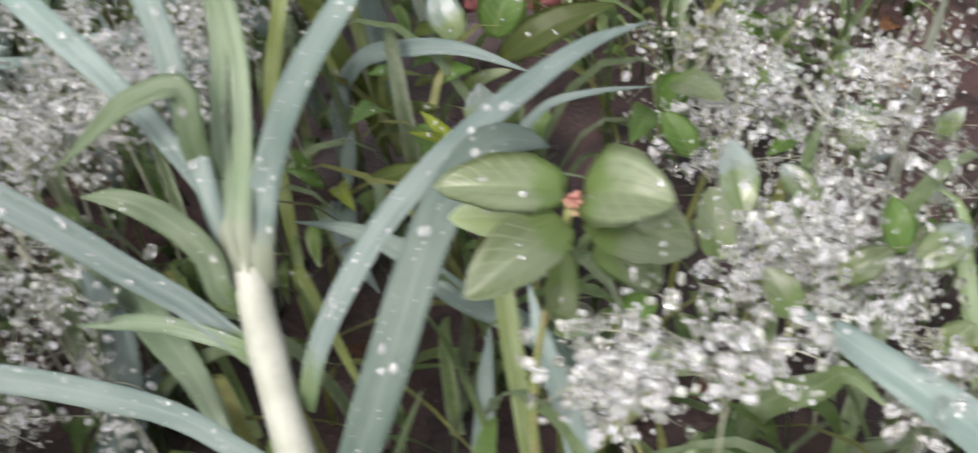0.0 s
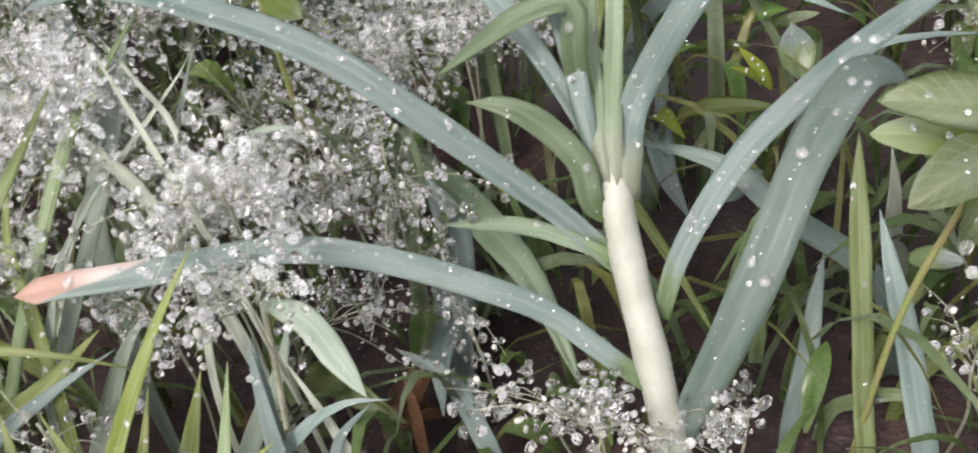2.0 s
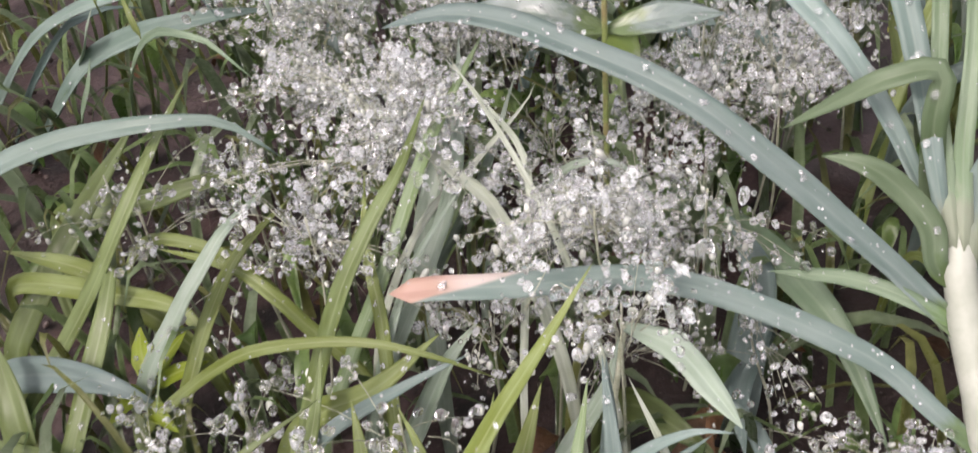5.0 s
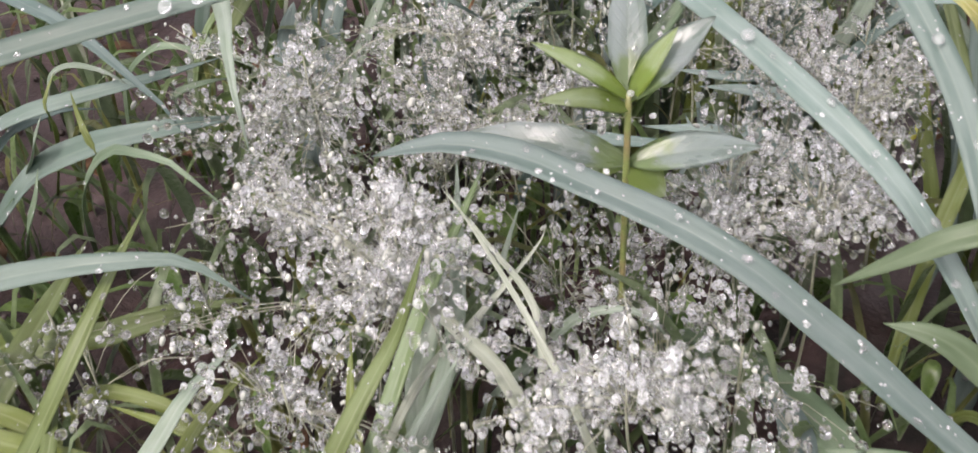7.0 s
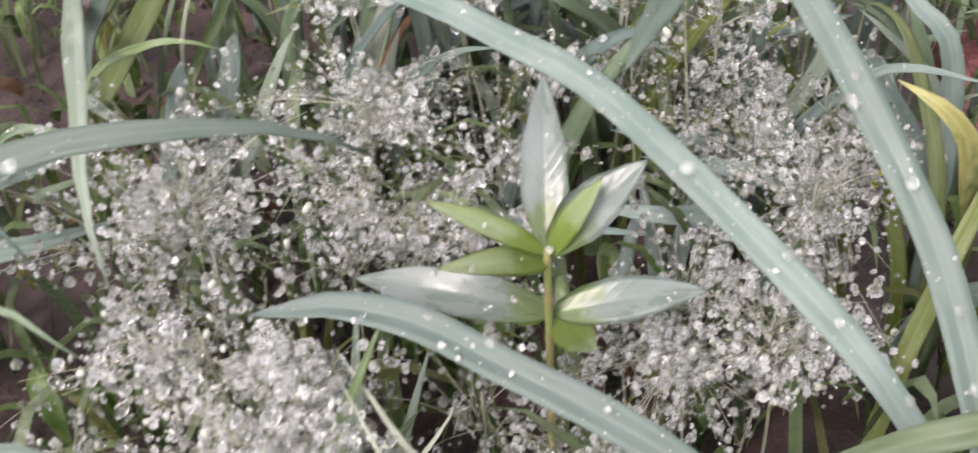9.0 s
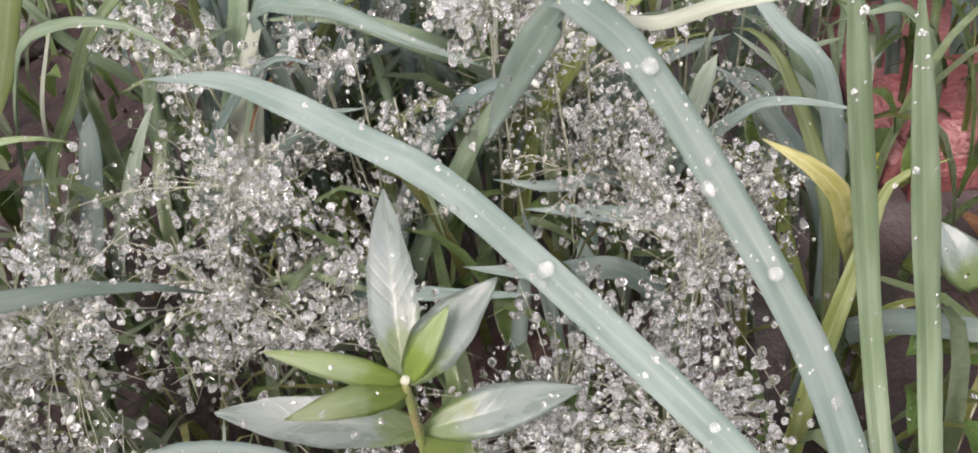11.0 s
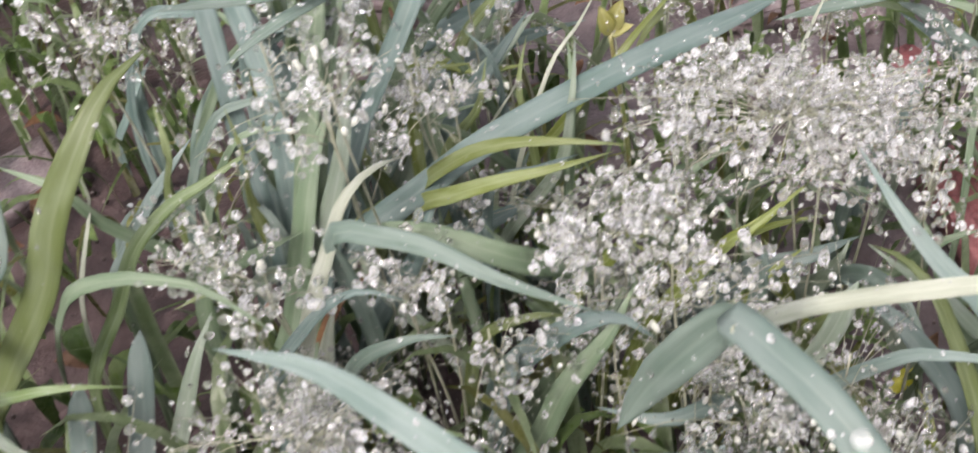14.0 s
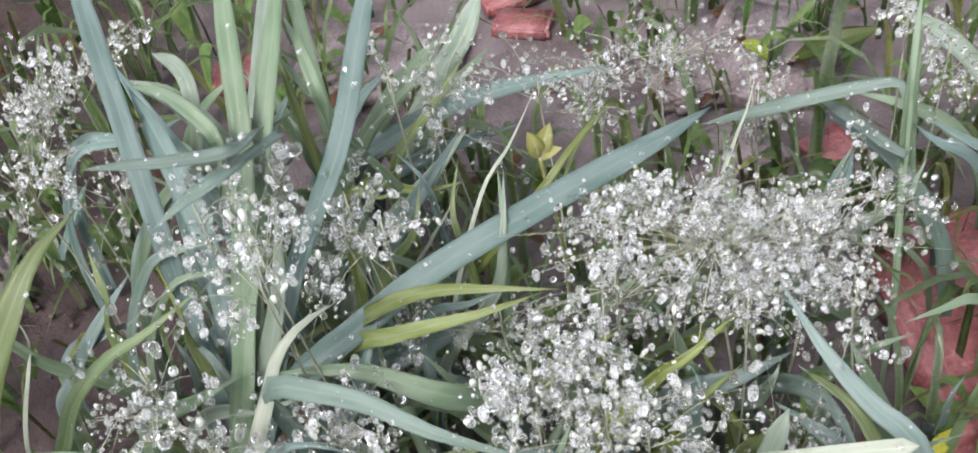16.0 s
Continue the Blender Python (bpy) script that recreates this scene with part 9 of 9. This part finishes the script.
seed_head((-0.2225, 0.1128, 0.0850), (0.0220, 0.0204, 0.0130), 96, 0.00119, label="airy seed head covered in clear dew beads")
seed_head((-0.1753, 0.1068, 0.1000), (0.0399, 0.0186, 0.0118), 110, 0.00120, label="airy seed head covered in clear dew beads")
seed_head((-0.2311, 0.1515, 0.1100), (0.0349, 0.0345, 0.0220), 140, 0.00115, label="airy seed head covered in clear dew beads")
seed_head((-0.2453, 0.1012, 0.0850), (0.0269, 0.0166, 0.0106), 90, 0.00115, label="airy seed head covered in clear dew beads")
seed_head((-0.2773, 0.1675, 0.0950), (0.0245, 0.0215, 0.0137), 110, 0.00115, label="airy seed head covered in clear dew beads")
seed_head((-0.2968, 0.1813, 0.0900), (0.0285, 0.0358, 0.0228), 144, 0.00097, label="airy seed head covered in clear dew beads")
seed_head((-0.2471, 0.2626, 0.1200), (0.0323, 0.0481, 0.0306), 1040, 0.00112, label="airy seed head covered in clear dew beads")
seed_head((-0.1969, 0.1912, 0.1250), (0.0334, 0.0284, 0.0181), 744, 0.00108, label="airy seed head covered in clear dew beads")
seed_head((-0.1481, 0.1657, 0.1200), (0.0205, 0.0165, 0.0105), 144, 0.00130, label="airy seed head covered in clear dew beads")
seed_head((-0.2175, 0.3198, 0.1100), (0.0364, 0.0236, 0.0150), 720, 0.00104, label="airy seed head covered in clear dew beads")
seed_head((-0.1642, 0.2271, 0.0900), (0.0352, 0.0290, 0.0185), 396, 0.00097, label="airy seed head covered in clear dew beads")
seed_head((-0.0867, 0.2922, 0.1100), (0.0317, 0.0348, 0.0222), 744, 0.00097, label="airy seed head covered in clear dew beads")
seed_head((-0.0969, 0.2342, 0.1200), (0.0303, 0.0193, 0.0123), 360, 0.00108, label="airy seed head covered in clear dew beads")
seed_head((-0.2561, 0.1940, 0.1000), (0.0255, 0.0317, 0.0202), 132, 0.00119, label="airy seed head covered in clear dew beads")
seed_head((-0.2282, 0.2198, 0.1150), (0.0339, 0.0243, 0.0155), 456, 0.00108, label="airy seed head covered in clear dew beads")
seed_head((-0.2071, 0.2878, 0.1000), (0.0358, 0.0236, 0.0150), 504, 0.00086, label="airy seed head covered in clear dew beads")
seed_head((-0.1320, 0.2488, 0.0950), (0.0283, 0.0190, 0.0121), 360, 0.00097, label="airy seed head covered in clear dew beads")
seed_head((-0.0970, 0.2488, 0.1100), (0.0192, 0.0228, 0.0145), 360, 0.00097, label="airy seed head covered in clear dew beads")
seed_head((-0.0820, 0.3372, 0.1050), (0.0257, 0.0384, 0.0244), 504, 0.00086, label="airy seed head covered in clear dew beads")
seed_head((-0.2679, 0.2578, 0.1100), (0.0338, 0.0204, 0.0130), 336, 0.00097, label="airy seed head covered in clear dew beads")
seed_head((-0.2123, 0.3559, 0.0850), (0.0389, 0.0278, 0.0177), 396, 0.00086, label="airy seed head covered in clear dew beads")
seed_head((-0.2004, 0.2949, 0.0950), (0.0364, 0.0219, 0.0139), 516, 0.00097, label="airy seed head covered in clear dew beads")
seed_head((-0.1533, 0.4005, 0.1100), (0.0513, 0.0174, 0.0110), 270, 0.00086, label="airy seed head covered in clear dew beads")
seed_head((-0.1183, 0.3470, 0.0900), (0.0328, 0.0260, 0.0166), 360, 0.00086, label="airy seed head covered in clear dew beads")
seed_head((-0.0806, 0.3047, 0.1000), (0.0174, 0.0244, 0.0155), 312, 0.00086, label="airy seed head covered in clear dew beads")
seed_head((-0.2371, 0.3125, 0.0900), (0.0284, 0.0234, 0.0149), 90, 0.00108, label="airy seed head covered in clear dew beads")
seed_head((-0.1039, 0.4126, 0.1450), (0.0321, 0.0186, 0.0118), 396, 0.00097, label="airy seed head covered in clear dew beads")
seed_head((-0.0665, 0.3923, 0.1450), (0.0253, 0.0191, 0.0122), 396, 0.00097, label="airy seed head covered in clear dew beads")
seed_head((-0.0858, 0.3756, 0.1420), (0.0293, 0.0136, 0.0086), 288, 0.00097, label="airy seed head covered in clear dew beads")
seed_head((-0.3131, 0.5155, 0.1300), (0.0276, 0.0253, 0.0161), 264, 0.00097, label="airy seed head covered in clear dew beads")
seed_head((-0.3140, 0.4611, 0.1300), (0.0208, 0.0275, 0.0175), 240, 0.00108, label="airy seed head covered in clear dew beads")
seed_head((-0.0945, 0.5208, 0.1100), (0.0316, 0.0199, 0.0126), 240, 0.00086, label="airy seed head covered in clear dew beads")
seed_head((-0.0338, 0.4417, 0.1100), (0.0285, 0.0322, 0.0205), 144, 0.00086, label="airy seed head covered in clear dew beads")
seed_head((-0.1845, 0.4705, 0.1450), (0.0177, 0.0304, 0.0193), 72, 0.00130, label="airy seed head covered in clear dew beads")
seed_head((-0.2098, 0.4132, 0.1650), (0.0201, 0.0258, 0.0164), 72, 0.00140, label="airy seed head covered in clear dew beads")
seed_head((-0.2433, 0.3634, 0.1400), (0.0145, 0.0247, 0.0157), 36, 0.00151, label="airy seed head covered in clear dew beads")
seed_head((-0.2266, 0.3482, 0.1300), (0.0260, 0.0146, 0.0093), 72, 0.00140, label="airy seed head covered in clear dew beads")
seed_head((-0.1243, 0.3442, 0.1400), (0.0160, 0.0144, 0.0091), 192, 0.00108, label="airy seed head covered in clear dew beads")
seed_head((-0.0919, 0.3900, 0.1500), (0.0408, 0.0224, 0.0143), 1080, 0.00097, label="airy seed head covered in clear dew beads")
seed_head((-0.1191, 0.3777, 0.1500), (0.0246, 0.0203, 0.0129), 230, 0.00097, label="airy seed head covered in clear dew beads")
seed_head((-0.1410, 0.3484, 0.1480), (0.0188, 0.0143, 0.0091), 360, 0.00108, label="airy seed head covered in clear dew beads")
seed_head((-0.1146, 0.3418, 0.1350), (0.0262, 0.0134, 0.0086), 100, 0.00108, label="airy seed head covered in clear dew beads")
seed_head((-0.0588, 0.3750, 0.1400), (0.0153, 0.0219, 0.0139), 240, 0.00097, label="airy seed head covered in clear dew beads")
seed_head((-0.2116, 0.3853, 0.1650), (0.0259, 0.0241, 0.0154), 132, 0.00119, label="airy seed head covered in clear dew beads")
seed_head((-0.1902, 0.4071, 0.1500), (0.0306, 0.0419, 0.0267), 156, 0.00108, label="airy seed head covered in clear dew beads")
seed_head((-0.3139, 0.4810, 0.1350), (0.0235, 0.0353, 0.0225), 312, 0.00097, label="airy seed head covered in clear dew beads")
seed_head((-0.2756, 0.4482, 0.1350), (0.0268, 0.0273, 0.0174), 132, 0.00097, label="airy seed head covered in clear dew beads")
seed_head((-0.1173, 0.5101, 0.1150), (0.0442, 0.0194, 0.0124), 312, 0.00086, label="airy seed head covered in clear dew beads")
seed_head((-0.1758, 0.4818, 0.1300), (0.0404, 0.0351, 0.0223), 132, 0.00097, label="airy seed head covered in clear dew beads")
seed_head((-0.2329, 0.3615, 0.1250), (0.0223, 0.0178, 0.0113), 96, 0.00119, label="airy seed head covered in clear dew beads")
seed_head((-0.1819, 0.3511, 0.1300), (0.0280, 0.0144, 0.0092), 84, 0.00108, label="airy seed head covered in clear dew beads")
seed_head((-0.1887, 0.2739, 0.1050), (0.0366, 0.0184, 0.0117), 396, 0.00108, label="airy seed head covered in clear dew beads")
seed_head((-0.1775, 0.3220, 0.0850), (0.0340, 0.0256, 0.0163), 264, 0.00097, label="airy seed head covered in clear dew beads")
seed_head((-0.1354, 0.3656, 0.1400), (0.0298, 0.0207, 0.0132), 170, 0.00097, label="airy seed head covered in clear dew beads")
seed_head((0.0794, 0.1898, 0.0900), (0.0333, 0.0200, 0.0127), 264, 0.00108, label="airy seed head covered in clear dew beads")
seed_head((0.0747, 0.2990, 0.0750), (0.0404, 0.0200, 0.0127), 240, 0.00097, label="airy seed head covered in clear dew beads")
seed_head((-0.1449, 0.3842, 0.0900), (0.0344, 0.0189, 0.0121), 180, 0.00086, label="airy seed head covered in clear dew beads")
seed_head((-0.2082, 0.2653, 0.1000), (0.0255, 0.0205, 0.0131), 240, 0.00097, label="airy seed head covered in clear dew beads")
seed_head((-0.1260, 0.3610, 0.1000), (0.0280, 0.0240, 0.0154), 330, 0.00092, label="airy seed head covered in clear dew beads")
seed_head((-0.1030, 0.3280, 0.1050), (0.0260, 0.0240, 0.0154), 330, 0.00092, label="airy seed head covered in clear dew beads")
seed_head((-0.0890, 0.3050, 0.1000), (0.0220, 0.0220, 0.0141), 200, 0.00097, label="airy seed head covered in clear dew beads")
seed_head((-0.1080, 0.3370, 0.1150), (0.0220, 0.0180, 0.0115), 200, 0.00097, label="airy seed head covered in clear dew beads")
seed_head((-0.1390, 0.3440, 0.1100), (0.0200, 0.0180, 0.0115), 130, 0.00108, label="airy seed head covered in clear dew beads")
seed_head((-0.1930, 0.3540, 0.1250), (0.0260, 0.0180, 0.0120), 150, 0.00100, label="airy seed head covered in clear dew beads")
seed_head((-0.2050, 0.3690, 0.1700), (0.0200, 0.0180, 0.0120), 90, 0.00095, label="airy seed head covered in clear dew beads")
seed_head((-0.1810, 0.4020, 0.1500), (0.0220, 0.0180, 0.0120), 120, 0.00095, label="airy seed head covered in clear dew beads")
seed_head((-0.2470, 0.3700, 0.1350), (0.0220, 0.0200, 0.0120), 100, 0.00100, label="airy seed head covered in clear dew beads")
seed_head((-0.1710, 0.3450, 0.1150), (0.0240, 0.0160, 0.0100), 150, 0.00100, label="airy seed head covered in clear dew beads")
seed_head((-0.2280, 0.3990, 0.1700), (0.0200, 0.0200, 0.0120), 70, 0.00095, label="airy seed head covered in clear dew beads")
seed_head((-0.1380, 0.4810, 0.1300), (0.0300, 0.0200, 0.0120), 190, 0.00092, label="airy seed head covered in clear dew beads")
seed_head((-0.1090, 0.5270, 0.1050), (0.0260, 0.0220, 0.0120), 150, 0.00090, label="airy seed head covered in clear dew beads")
seed_head((-0.1730, 0.4740, 0.1400), (0.0220, 0.0200, 0.0120), 110, 0.00092, label="airy seed head covered in clear dew beads")
seed_head((-0.1920, 0.4040, 0.1500), (0.0220, 0.0200, 0.0120), 120, 0.00098, label="airy seed head covered in clear dew beads")
seed_head((-0.2040, 0.3730, 0.1750), (0.0160, 0.0160, 0.0100), 60, 0.00100, label="airy seed head covered in clear dew beads")
seed_head((-0.0640, 0.4970, 0.1000), (0.0200, 0.0220, 0.0120), 110, 0.00086, label="airy seed head covered in clear dew beads")
seed_head((0.0750, 0.2660, 0.0850), (0.0300, 0.0260, 0.0140), 300, 0.00100, label="airy seed head covered in clear dew beads")
seed_head((0.0900, 0.2240, 0.1000), (0.0260, 0.0240, 0.0140), 260, 0.00105, label="airy seed head covered in clear dew beads")
seed_head((0.0760, 0.1840, 0.1050), (0.0260, 0.0220, 0.0120), 260, 0.00108, label="airy seed head covered in clear dew beads")
seed_head((0.0640, 0.2310, 0.0850), (0.0200, 0.0200, 0.0120), 160, 0.00100, label="airy seed head covered in clear dew beads")
seed_head((0.1120, 0.2420, 0.1000), (0.0260, 0.0240, 0.0140), 240, 0.00105, label="airy seed head covered in clear dew beads")
seed_head((0.0570, 0.1670, 0.1000), (0.0220, 0.0180, 0.0120), 160, 0.00108, label="airy seed head covered in clear dew beads")
